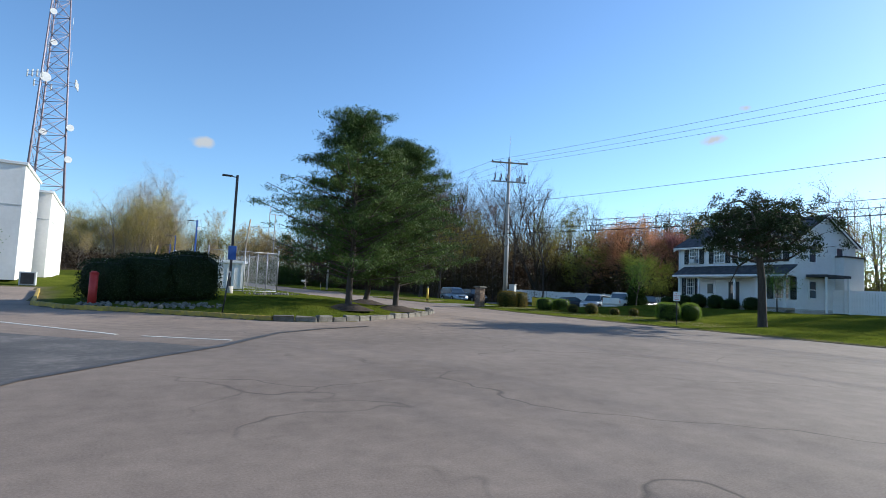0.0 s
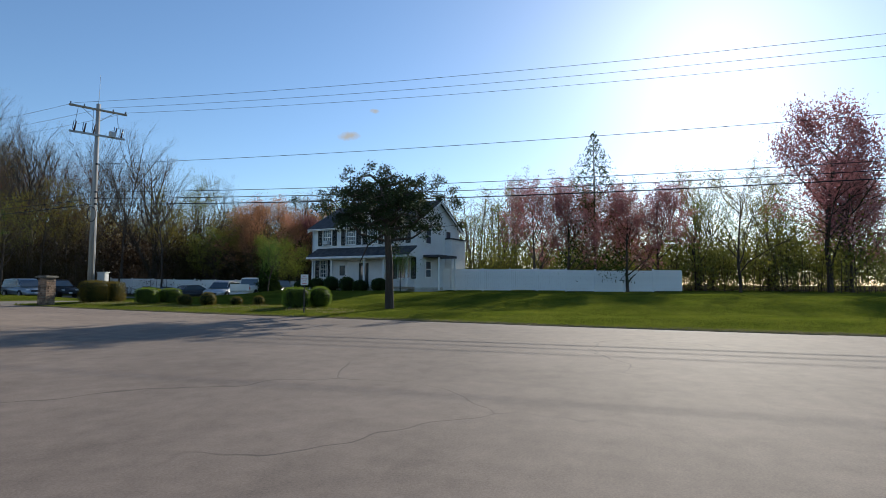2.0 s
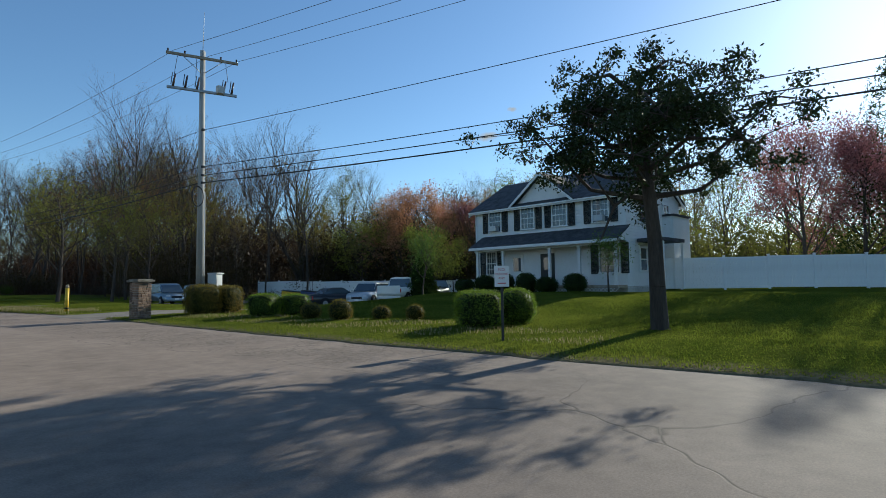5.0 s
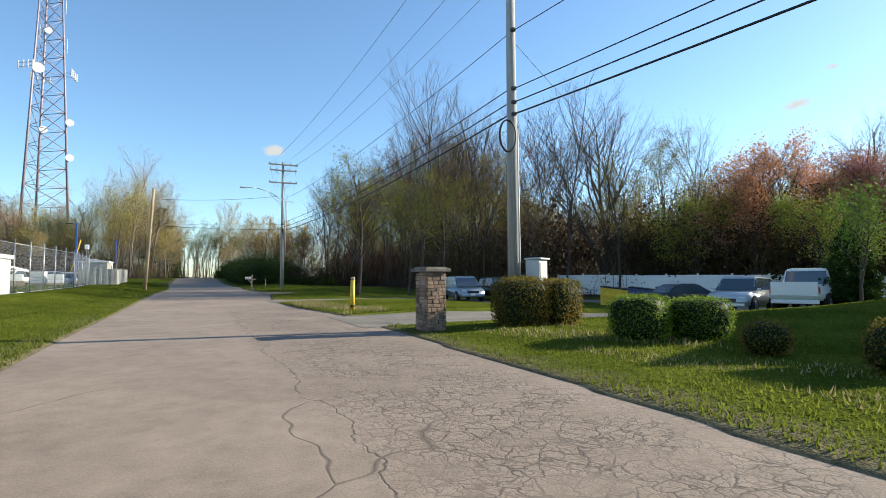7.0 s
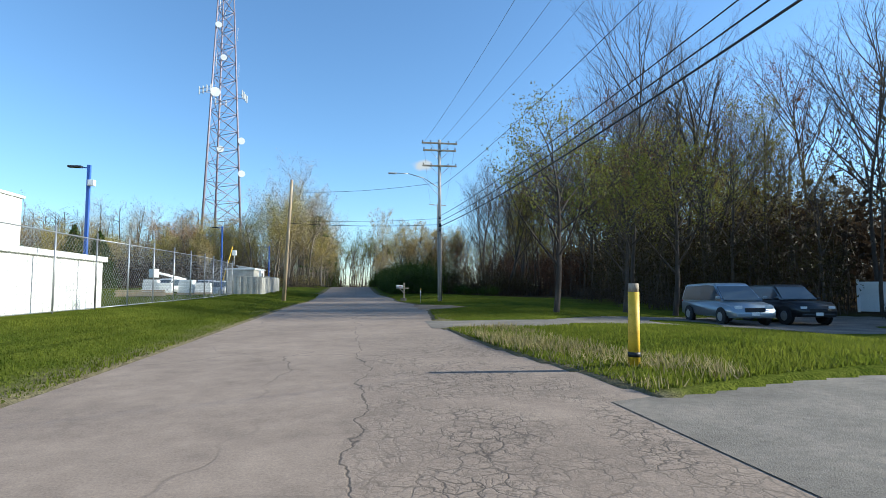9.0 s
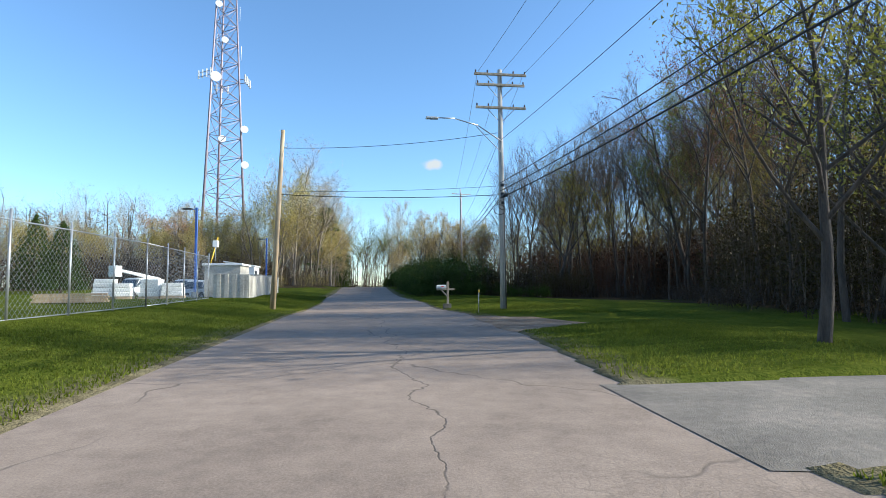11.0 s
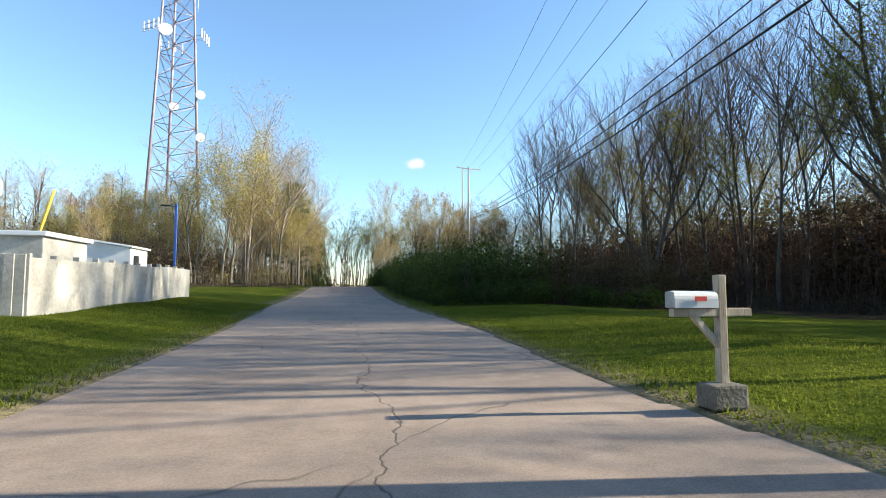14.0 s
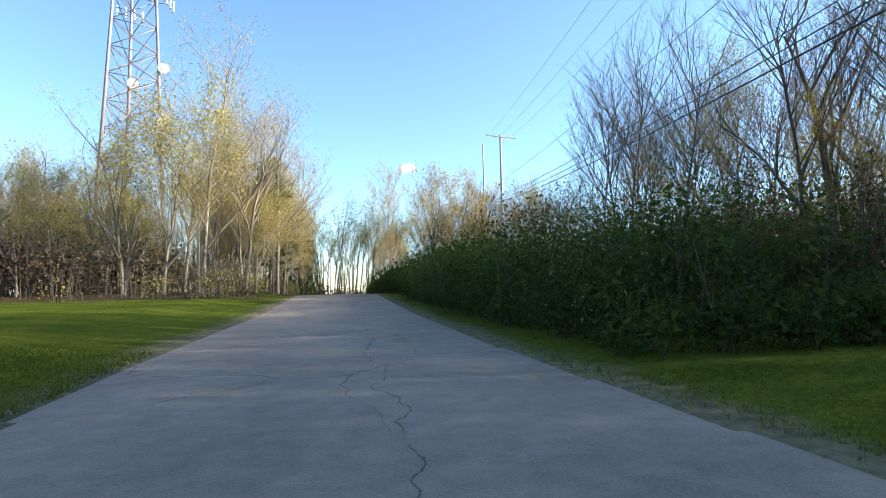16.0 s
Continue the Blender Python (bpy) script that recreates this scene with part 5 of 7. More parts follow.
# ---- white vinyl fences ----
def fence_line(pts, height, label):
    t = thing("vinyl_fence", label, "fence")
    panels = {}
    for (ax, ay), (bx, by) in zip(pts, pts[1:]):
        L = math.hypot(bx - ax, by - ay)
        n = max(1, round(L / 2.4))
        ang = math.atan2(by - ay, bx - ax)
        for i in range(n):
            f0, f1 = i / n, (i + 1) / n
            x0, y0, x1, y1 = ax + (bx - ax) * f0, ay + (by - ay) * f0, ax + (bx - ax) * f1, ay + (by - ay) * f1
            z = ground_at((x0 + x1) / 2, (y0 + y1) / 2)
            rot = Matrix.Rotation(ang, 4, "Z")
            w = math.hypot(x1 - x0, y1 - y0)
            k = int(w / 0.16)
            here = Matrix.Translation(((x0 + x1) / 2, (y0 + y1) / 2, z)) @ rot
            key = round(w / k, 3)
            if key not in panels:
                model = part("board", block(0, 0, height / 2 + 0.03, w / k - 0.008, 0.025, height - 0.2, 0), M_WHITE, t)
                panels[key] = model.data
                bpy.data.objects.remove(model)
            for j in range(k):
                ob = new("board", panels[key])
                ob.parent, ob.matrix_basis = t, here @ Matrix.Translation(((j + 0.5) * w / k - w / 2, 0, 0))
            for zz, nm in ((0.14, "bottom_rail"), (height - 0.05, "top_rail")):
                ob = part(nm, block(0, 0, zz, w - 0.1, 0.05, 0.14, 0.008), M_WHITE, t)
                ob.matrix_basis = here
            post = bmesh.new()
            box(post, 0, 0, height / 2 + 0.02, 0.125, 0.125, height + 0.12, 0.01)
            box(post, 0, 0, height + 0.11, 0.15, 0.15, 0.05, 0.02)
            ob = part("post", post, M_WHITE, t)
            ob.matrix_basis = Matrix.Translation((x0, y0, ground_at(x0, y0))) @ rot
    return t


fence_line([(29.3, 33.4), (36.5, 18.5), (42, 10)], 1.75, "white vinyl privacy fence behind the parked cars")
fence_line([(28.2, -7.2), (32, -16), (37, -28)], 1.9, "long white vinyl privacy fence beside the house")


# ---- stone gate pillar ----
def pillar():
    x, y = 4.85, 6.25
    t = thing("stone_pillar", "brown field-stone gate pillar with a flat grey cap", "pillar", pose(x, y, ground_at(x, y), 0, 0, 8))
    part("core", block(0, 0, 0.74, 0.46, 0.46, 1.52, 0.01), M_CONCRETE, t)
    r = np.random.default_rng(77)
    z = 0.0
    while z < 1.46:
        hgt = min(float(r.uniform(0.06, 0.13)), 1.5 - z)
        for side in range(4):
            u = -0.28
            while u < 0.26:
                w = float(min(r.uniform(0.10, 0.26), 0.29 - u))
                if w > 0.03:
                    s = block(u + w / 2, -0.25 - float(r.uniform(0, 0.02)), z + hgt / 2, w - 0.012, 0.07, hgt - 0.012, 0.012)
                    bmesh.ops.rotate(s, cent=(0, 0, 0), matrix=Matrix.Rotation(radians(90 * side), 3, "Z"), verts=s.verts)
                    part("stone", s, M_STONE, t)
                u += w
        z += hgt
    cap = bmesh.new()
    box(cap, 0, 0, 1.555, 0.76, 0.76, 0.09, 0.02)
    box(cap, 0, 0, 1.61, 0.64, 0.64, 0.05, 0.02)
    part("cap", cap, M_KERB, t, "flat grey stone cap")


pillar()


# ---- yellow bollard ----
def bollard():
    x, y = 5.1, 14.8
    t = thing("bollard", "tall worn yellow timber bollard with a dark top", "bollard", pose(x, y, ground_at(x, y), 1.5, 0, 20))
    part("post", bar((0, 0, -0.1), (0, 0, 1.22), 0.095, 0.09, 14), M_YELLOW, t)
    part("sleeve", bar((0, 0, 1.22), (0, 0, 1.36), 0.085, 0.08, 14), M_TIMBER, t, "bare grey top of the post")
    part("band", bar((0, 0, 0.16), (0, 0, 0.24), 0.101, 0.101, 14), M_DARKMETAL, t, "dark scraped band")


bollard()


# ---- no-parking sign ----
def text_mesh(name, body, size, m, material, parent):
    cu = bpy.data.curves.new(name, "FONT")
    cu.body, cu.size, cu.align_x, cu.align_y, cu.extrude = body, size, "CENTER", "CENTER", 0.002
    tmp = new("tmp", cu)
    me = bpy.data.meshes.new_from_object(tmp.evaluated_get(bpy.context.evaluated_depsgraph_get()))
    bpy.data.objects.remove(tmp)
    me.materials.append(material)
    ob = new(name, me)
    ob.parent, ob.matrix_basis = parent, m
    return ob


def parking_sign():
    x, y = 5.05, -10.85
    t = thing("street_sign", "white no-parking sign with red lettering on a dark post", "sign", pose(x, y, ground_at(x, y), 0, 0, -60))
    part("post", block(0, 0.03, 0.80, 0.06, 0.035, 1.8, 0.006), M_DARKMETAL, t)
    plate = part("plate", block(0, 0, 1.47, 0.33, 0.012, 0.48, 0.004), M_WHITE, t)
    text_mesh("lettering", "NO", 0.095, pose(0, -0.0095, 1.62, 90), M_RED, plate)
    text_mesh("lettering", "PARKING", 0.074, pose(0, -0.0095, 1.52, 90), M_RED, plate)
    text_mesh("lettering", "ANY", 0.075, pose(0, -0.0095, 1.42, 90), M_RED, plate)
    part("arrow", block(0, -0.009, 1.31, 0.19, 0.006, 0.022, 0.002), M_RED, plate)


parking_sign()


# ---- mailbox, reflector, stump ----
def mailbox():
    x, y = 4.32, 48.3
    t = thing("mailbox", "grey metal mailbox on a weathered timber post with a cross arm", "mailbox", pose(x, y, ground_at(x, y), 0, 0, 0))
    part("post", block(0, 0, 0.68, 0.10, 0.10, 1.5, 0.012), M_TIMBER, t)
    part("arm", block(-0.12, 0, 1.02, 0.95, 0.09, 0.09, 0.01), M_TIMBER, t)
    part("brace", block(-0.2, 0, 0.84, 0.07, 0.06, 0.52, 0.008, Matrix.Rotation(radians(-42), 4, "Y")), M_TIMBER, t)
    b = bmesh.new()
    pts = [(-0.085, 0)] + [(0.085 * math.cos(a), 0.10 + 0.085 * math.sin(a)) for a in np.linspace(math.pi, 0, 9)] + [(0.085, 0)]
    prism(b, pts, -0.26, 0.26)
    bmesh.ops.rotate(b, cent=(0, 0, 0), matrix=Matrix.Rotation(radians(90), 3, "Z"), verts=b.verts)
    bmesh.ops.translate(b, vec=(-0.34, 0, 1.07), verts=b.verts)
    body = part("box", b, M_GREYBOX, t)
    part("door", block(-0.605, 0, 1.16, 0.012, 0.16, 0.17, 0.004), M_STEEL, body)
    part("flag", block(-0.30, -0.10, 1.17, 0.14, 0.008, 0.05, 0.002), M_RED, body, "red signal flag")
    part("base", block(-0.05, -0.05, 0.13, 0.42, 0.30, 0.26, 0.03), M_KERB, t, "grey stone block at the foot")


mailbox()
t = thing("marker_post", "thin grey reflector marker post in the grass", "marker post", pose(5.05, 43.9, ground_at(5.05, 43.9), 0, 2, 0))
part("stake", bar((0, 0, -0.1), (0, 0, 1.05), 0.016, 0.016, 6), M_STEEL, t)
part("reflector", block(0, -0.02, 0.98, 0.07, 0.01, 0.12, 0.004), M_YELLOW, t)


# ---- utility poles and their lines ----
def insulator(name, p, h, parent, up=True):
    bm = bmesh.new()
    x, y, z = p
    for k in range(3):
        tube(bm, (x, y, z + h * k / 3), (x, y, z + h * (k + 0.6) / 3), 0.045, 0.03, 8)
    return part(name, bm, M_PORCELAIN, parent)


def utility_pole(x, y, top, r, material, label, lean=(0, 0), arms=(), turn=0.0):
    """A tapered pole at (x, y) with crossarms: rows of (height, half length)."""
    z = ground_at(x, y)
    t = thing("utility_pole", label, "utility pole", pose(x, y, z), "utility poles")
    h = top - z
    part("pole", bar((0, 0, -0.4), (lean[0], lean[1], h), r, r * 0.66, 14), material, t)
    c, s = math.cos(radians(turn)), math.sin(radians(turn))
    for az, half in arms:
        f = (az - z) / h
        ox, oy = lean[0] * f + 0.16 * s, lean[1] * f - 0.16 * c
        arm = part("crossarm", block(ox, oy, az - z, 2 * half, 0.10, 0.12, 0.012, Matrix.Rotation(radians(turn), 4, "Z")), M_TIMBER, t)
        for k in (-0.95, -0.5, 0.5, 0.95):
            insulator("insulator", (ox + k * half * c, oy + k * half * s, az - z + 0.06), 0.16, arm)
        for k in (-1, 1):
            part("brace", bar((ox + 0.55 * k * half * c, oy + 0.55 * k * half * s, az - z - 0.05), (ox * 0.4, oy * 0.4, az - z - 0.75), 0.018, 0.018, 5), M_STEEL, arm)
    return t


P1, P2, P3, P4, P0, P5 = (7.6, 6.6), (6.77, 46.0), (-4.77, 48.6), (18.1, 121), (13.2, -46), (21.5, 141)
p1 = utility_pole(*P1, 12.5, 0.175, M_POLE, "weathered grey utility pole with switchgear and a lower equipment arm", arms=((12.1, 1.55),), turn=-25)
# switch arm with fused cutouts, rod, coil and cabinet
c, s = math.cos(radians(-25)), math.sin(radians(-25))
gz = ground_at(*P1)
eq = part("equipment_arm", block(0.17 * s, -0.17 * c, 10.5 - gz, 3.0, 0.10, 0.12, 0.012, Matrix.Rotation(radians(-25), 4, "Z")), M_STEEL, p1)
for k in (-1.25, -0.75, -0.25, 0.9, 1.25):
    x, y = 0.24 * s + k * c, -0.24 * c + k * s
    part("cutout", bar((x, y, 10.55 - gz), (x + 0.10 * c, y + 0.10 * s, 11.12 - gz), 0.055, 0.035, 8), M_PORCELAIN, eq)
    part("fuse_tube", bar((x - 0.08 * c, y - 0.08 * s, 10.62 - gz), (x - 0.02 * c, y - 0.02 * s, 11.16 - gz), 0.02, 0.02, 6), M_DARKMETAL, eq)
part("transformer_box", block(0.30 * s + 0.75 * c, -0.30 * c + 0.75 * s, 10.65 - gz, 0.32, 0.25, 0.36, 0.03), M_GREYBOX, p1)
for k in (-1.2, -0.3, 1.1):
    x, y = 0.2 * s + k * c, -0.2 * c + k * s
    part("jumper_wire", bar((x, y, 11.1 - gz), (x * 0.9, y * 0.9, 12.0 - gz), 0.012, 0.012, 5), M_CABLE, p1)
part("lightning_rod", bar((0, 0, 12.4 - gz), (0.05, 0, 14.4 - gz), 0.016, 0.008, 6), M_STEEL, p1)
coil = bmesh.new()
for j in range(2):
    pts = [Vector((-0.22 + 0.26 * math.sin(a), -0.10 - 0.04 * j, 5.55 - gz + 0.46 * math.cos(a))) for a in np.linspace(0, 2 * math.pi, 21)]
    for a, b in zip(pts, pts[1:]):
        tube(coil, a, b, 0.022, 0.022, 6, False)
part("cable_coil", coil, M_CABLE, p1, "coil of spare black cable")
for z in (6.2, 6.55, 6.95, 8.7):
    part("clamp", block(-0.02, -0.14, z - gz, 0.12, 0.16, 0.10, 0.01), M_DARKMETAL, p1)
part("conduit", bar((0.16, -0.10, 0), (0.13, -0.08, 5.8 - gz), 0.035, 0.035, 8), M_GREYBOX, p1)
cab = thing("utility_cabinet", "light grey metering cabinet standing beside a utility pole", "utility cabinet", pose(8.15, 6.25, ground_at(8.15, 6.25), 0, 0, 30))
part("body", block(0, 0, 1.15, 0.55, 0.42, 1.3, 0.02), M_GREYBOX, cab)
part("door", block(0, -0.22, 1.15, 0.46, 0.02, 1.14, 0.008), M_GREYBOX, cab)
part("roof", block(0, -0.02, 1.83, 0.62, 0.52, 0.05, 0.015), M_GREYBOX, cab)
for k in (-0.2, 0.2):
    part("leg", block(k, 0, 0.24, 0.07, 0.07, 0.56, 0.006), M_STEEL, cab)

p2 = utility_pole(*P2, 12.75, 0.17, M_POLE, "pale grey utility pole with three crossarms and a street lamp arm", arms=((12.45, 1.35), (11.9, 1.25), (10.72, 1.3)), turn=0)
gz2 = ground_at(*P2)
lamp_arm = bmesh.new()
pts = [Vector((0, -0.15, 9.0 - gz2)), Vector((-1.2, -0.2, 9.75 - gz2)), Vector((-2.4, -0.25, 10.05 - gz2)), Vector((-3.3, -0.3, 10.05 - gz2))]
for a, b in zip(pts, pts[1:]):
    tube(lamp_arm, a, b, 0.035, 0.03, 8)
tube(lamp_arm, (0, -0.15, 8.4 - gz2), (-1.3, -0.2, 9.7 - gz2), 0.02, 0.02, 6)
arm = part("lamp_arm", lamp_arm, M_STEEL, p2)
part("lamp_head", block(-3.55, -0.3, 10.02 - gz2, 0.62, 0.2, 0.12, 0.04), M_GREYBOX, arm, "cobra-head street lamp")
for z in (5.85, 6.3, 6.75):
    part("clamp", block(0, -0.17, z - gz2, 0.16, 0.18, 0.14, 0.012), M_DARKMETAL, p2)
splice = bmesh.new()
tube(splice, (-0.1, -0.6, 6.1 - gz2), (-0.16, -1.5, 6.02 - gz2), 0.09, 0.09, 10)
part("splice_case", splice, M_CABLE, p2, "black cable splice case")
for j in range(3):
    b = bmesh.new()
    pts = [Vector((0.02 + 0.28 * math.sin(a) - 0.2 * (j == 1), -0.24, 5.75 - gz2 - 0.25 * (j == 1) + 0.25 * math.cos(a))) for a in np.linspace(0, 2 * math.pi, 17)]
    for a, q in zip(pts, pts[1:]):
        tube(b, a, q, 0.018, 0.018, 5, False)
    part("cable_coil", b, M_CABLE, p2)
part("riser", bar((0.10, -0.14, 0), (0.08, -0.12, 6.2 - gz2), 0.03, 0.03, 6), M_DARKMETAL, p2)
p3 = utility_pole(*P3, 9.65, 0.15, M_POLETAN, "leaning tan timber pole carrying span wires across the road", lean=(0.63, -1.3))
part("bolt", bar((0.52, -1.15, 8.2), (0.80, -1.1, 8.2), 0.02, 0.02, 6), M_STEEL, p3)
part("guy_post", bar((0.16, 0.02, 0), (0.46, -0.62, 4.6), 0.02, 0.02, 6), M_DARKMETAL, p3)
utility_pole(*P4, 20.0, 0.19, M_POLE, "far utility pole with one crossarm above the hedge", arms=((19.7, 2.0),), turn=15)
utility_pole(*P0, 12.0, 0.175, M_POLE, "weathered grey utility pole down the side road", arms=((11.6, 1.55),), turn=10)
utility_pole(*P5, 24.5, 0.18, M_POLE, "distant utility pole beyond the hedge", arms=(), turn=10)


def line(a, b, sag, r, material, label, wires=None):
    n = 18
    pts = [Vector(a).lerp(Vector(b), i / n) - Vector((0, 0, sag * 4 * (i / n) * (1 - i / n))) for i in range(n + 1)]
    along = (Vector(b) - Vector(a)).normalized()
    side = along.cross(Vector((0, 0, 1))).normalized()
    up = side.cross(along)
    v = [p + (side * math.cos(k * 1.2566) + up * math.sin(k * 1.2566)) * r for p in pts for k in range(5)]
    f = [(5 * i + k, 5 * i + (k + 1) % 5, 5 * i + 5 + (k + 1) % 5, 5 * i + 5 + k) for i in range(n) for k in range(5)]
    ob = raw("overhead_wire", [tuple(p) for p in v], f, material, smooth=True)
    tagged(ob, label, "wire", "overhead lines")
    return ob


ARM1 = [(P1[0] + 0.14 + k * c, P1[1] - 0.1 + k * s, 12.3) for k in (-1.4, 0.1, 1.45)]
for k, a in enumerate(ARM1):
    line(a, (P0[0] + (k - 1) * 1.3, P0[1], 11.8), 0.5, 0.010, M_WIRE, "thin grey power line between two utility poles")
    line(a, (P2[0] + (k - 1) * 1.2, P2[1] - 0.16, 12.5), 0.7, 0.009, M_WIRE, "thin grey power line along the road")
    line((P2[0] + (k - 1) * 1.2, P2[1] - 0.16, 12.5), (P4[0] + (k - 1) * 1.4, P4[1], 19.9), 1.0, 0.010, M_WIRE, "thin grey power line along the road")
for z, r in ((6.2, 0.026), (6.55, 0.019), (6.95, 0.016)):
    line((P1[0], P1[1] - 0.2, z), (P0[0], P0[1], z), 0.45, r, M_CABLE, "black telephone cable between two utility poles")
    line((P1[0] - 0.1, P1[1], z), (P2[0] - 0.12, P2[1] - 0.2, z - 0.1), 0.45, r, M_CABLE, "black telephone cable along the road")
    line((P2[0] - 0.12, P2[1] - 0.2, z - 0.1), (P4[0], P4[1], z + 6.0), 0.8, r, M_CABLE, "black telephone cable along the road")
line((P1[0], P1[1], 8.7), (P0[0], P0[1], 8.9), 0.35, 0.013, M_CABLE, "black service wire between two utility poles")
line((P1[0], P1[1], 8.7), (P2[0], P2[1], 9.1), 0.5, 0.011, M_CABLE, "black service wire along the road")
line((P2[0], P2[1], 9.3), (P4[0], P4[1], 14.6), 0.7, 0.012, M_CABLE, "black service wire along the road")
line((P1[0], P1[1], 8.5), (31, 21, 6.0), 0.35, 0.009, M_CABLE, "thin black service wire to the woods")
line((P3[0] + 0.58, P3[1] - 1.2, 8.75), (P2[0], P2[1], 9.5), 0.25, 0.013, M_CABLE, "black span wire across the road")
line((P3[0] + 0.42, P3[1] - 0.85, 6.45), (P2[0], P2[1], 6.3), 0.16, 0.017, M_CABLE, "black span wire across the road")
line((P3[0] + 0.43, P3[1] - 0.87, 6.62), (P2[0], P2[1], 6.75), 0.12, 0.009, M_CABLE, "thin span wire across the road")


# ---- lattice radio tower ----
def tower():
    x, y = -38.5, 170
    z0 = ground_at(x, y)
    t = thing("radio_tower", "tall three-legged lattice radio tower with dishes and antennas", "tower", pose(x, y, z0, 0, 0, 25) @ Matrix.Diagonal((0.94, 0.94, 0.93, 1)))
    H = 112.0
    half = lambda z: 6.7 * (1 - z / 150)
    corner = lambda k, z: Vector((half(z) * math.cos(radians(90 + 120 * k)) * 1.1, half(z) * math.sin(radians(90 + 120 * k)) * 1.1, z))
    for k in range(3):
        leg = bmesh.new()
        tube(leg, corner(k, 0), corner(k, H), 0.42, 0.17, 8)
        part("leg", leg, M_TOWERGREY, t)
    levels = list(np.arange(0, 112.1, 5.6))
    for i, (a, b) in enumerate(zip(levels, levels[1:])):
        for k in range(3):
            j = (k + 1) % 3
            part("girt", bar(corner(k, b), corner(j, b), 0.10, 0.10, 5), M_TOWERGREY, t)
            part("diagonal", bar(corner(k, a), corner(j, b), 0.085, 0.085, 5), M_TOWERGREY, t)
            part("diagonal", bar(corner(j, a), corner(k, b), 0.085, 0.085, 5), M_TOWERGREY, t)

    def dish(p, r, ang):
        bm = bmesh.new()
        n = 20
        d = Vector((math.cos(ang), math.sin(ang), 0))
        tube(bm, Vector(p) - d * 0.5 * r, Vector(p) + d * 0.1 * r, r * 0.55, r, n)
        ob = part("dish", bm, M_WHITE, t, "white drum dish antenna")
        part("dish_mount", bar(Vector(p) - d * 0.5 * r, Vector(p) - d * 1.1 * r, 0.12, 0.12, 6), M_TOWERGREY, ob)

    toward = radians(-75 - 25)
    dish(corner(1, 62) * 1.0 + Vector((1.0, -0.5, 0)), 1.5, toward)
    dish(corner(1, 98) + Vector((0.9, -0.8, 0)), 1.4, toward)
    dish(corner(2, 47.5) + Vector((0.8, -0.8, 0)), 1.1, toward)
    dish(corner(2, 37) + Vector((0.6, -0.6, 0)), 1.1, toward)
    dish(corner(0, 46) + Vector((0.6, -0.6, 0)), 1.1, toward)
    dish(corner(0, 76) + Vector((0.6, -0.6, 0)), 1.0, toward)
    dish(corner(1, 84) + Vector((0.6, -0.6, 0)), 1.0, toward)
    for k in range(3):
        for j, dz in enumerate((-0.6, 0.6)):
            q = corner(k, 62) * 1.0
            out = Vector((q.x, q.y, 0)).normalized()
            sidev = Vector((-out.y, out.x, 0))
            arm = part("antenna_frame", bar(q + out * 2.2 - sidev * 2.6 + Vector((0, 0, dz)), q + out * 2.2 + sidev * 2.6 + Vector((0, 0, dz)), 0.08, 0.08, 5), M_TOWERGREY, t)
            part("strut", bar(q + Vector((0, 0, dz)), q + out * 2.2 + Vector((0, 0, dz)), 0.08, 0.08, 5), M_TOWERGREY, arm)
        q = corner(k, 62)
        out = Vector((q.x, q.y, 0)).normalized()
        sidev = Vector((-out.y, out.x, 0))
        for u in (-2.4, -0.8, 0.8, 2.4):
            part("panel_antenna", block(*(q + out * 2.4 + sidev * u), 0.35, 0.35, 2.4, 0.05), M_GREYBOX, t)
    for k, z in ((1, 72), (1, 90), (2, 70), (2, 82), (0, 90)):
        q = corner(k, z)
        part("whip_antenna", bar(q + Vector((0.8, 0, -1.5)), q + Vector((0.8, 0, 3.0)), 0.07, 0.04, 6), M_WHITE, t)


tower()


# ---- buildings and yard on the left ----
def plain_building(name, label, x0, x1, y0, y1, h, windows=(), rot=0.0, band=None, roof=M_GREYBOX):
    cx, cy = (x0 + x1) / 2, (y0 + y1) / 2
    sx, sy = x1 - x0, y1 - y0
    t = thing(name, label, "building", pose(cx, cy, ground_at(cx, cy) - 0.1, 0, 0, rot))
    part("wall", block(0, 0, h / 2, sx, sy, h, 0.02), M_RENDER, t)
    for dx, dy, a, b in ((0, -sy / 2 - 0.06, sx + 0.3, 0.15), (0, sy / 2 + 0.06, sx + 0.3, 0.15), (-sx / 2 - 0.06, 0, 0.15, sy - 0.03), (sx / 2 + 0.06, 0, 0.15, sy - 0.03)):
        part("coping", block(dx, dy, h - 0.05, a, b, 0.22, 0.02), M_WHITE, t)
    part("roof", block(0, 0, h + 0.01, sx - 0.2, sy - 0.2, 0.06, 0.01), roof, t)
    if band:
        part("band", block(0, -sy / 2 - 0.012, band, sx - 0.1, 0.03, 0.08, 0.005), M_GREYBOX, t, "thin grey joint along the wall")
        part("band", block(sx / 2 + 0.012, 0, band, 0.03, sy - 0.1, 0.08, 0.005), M_GREYBOX, t, "thin grey joint along the wall")
    for wx, wz, w, hh in windows:
        fr = part("window", block(wx, -sy / 2 - 0.02, wz, w + 0.12, 0.08, hh + 0.12, 0.01), M_DARKMETAL, t)
        part("pane", block(wx, -sy / 2 - 0.055, wz, w, 0.03, hh, 0), M_GLASS, fr)
    return t, sx, sy


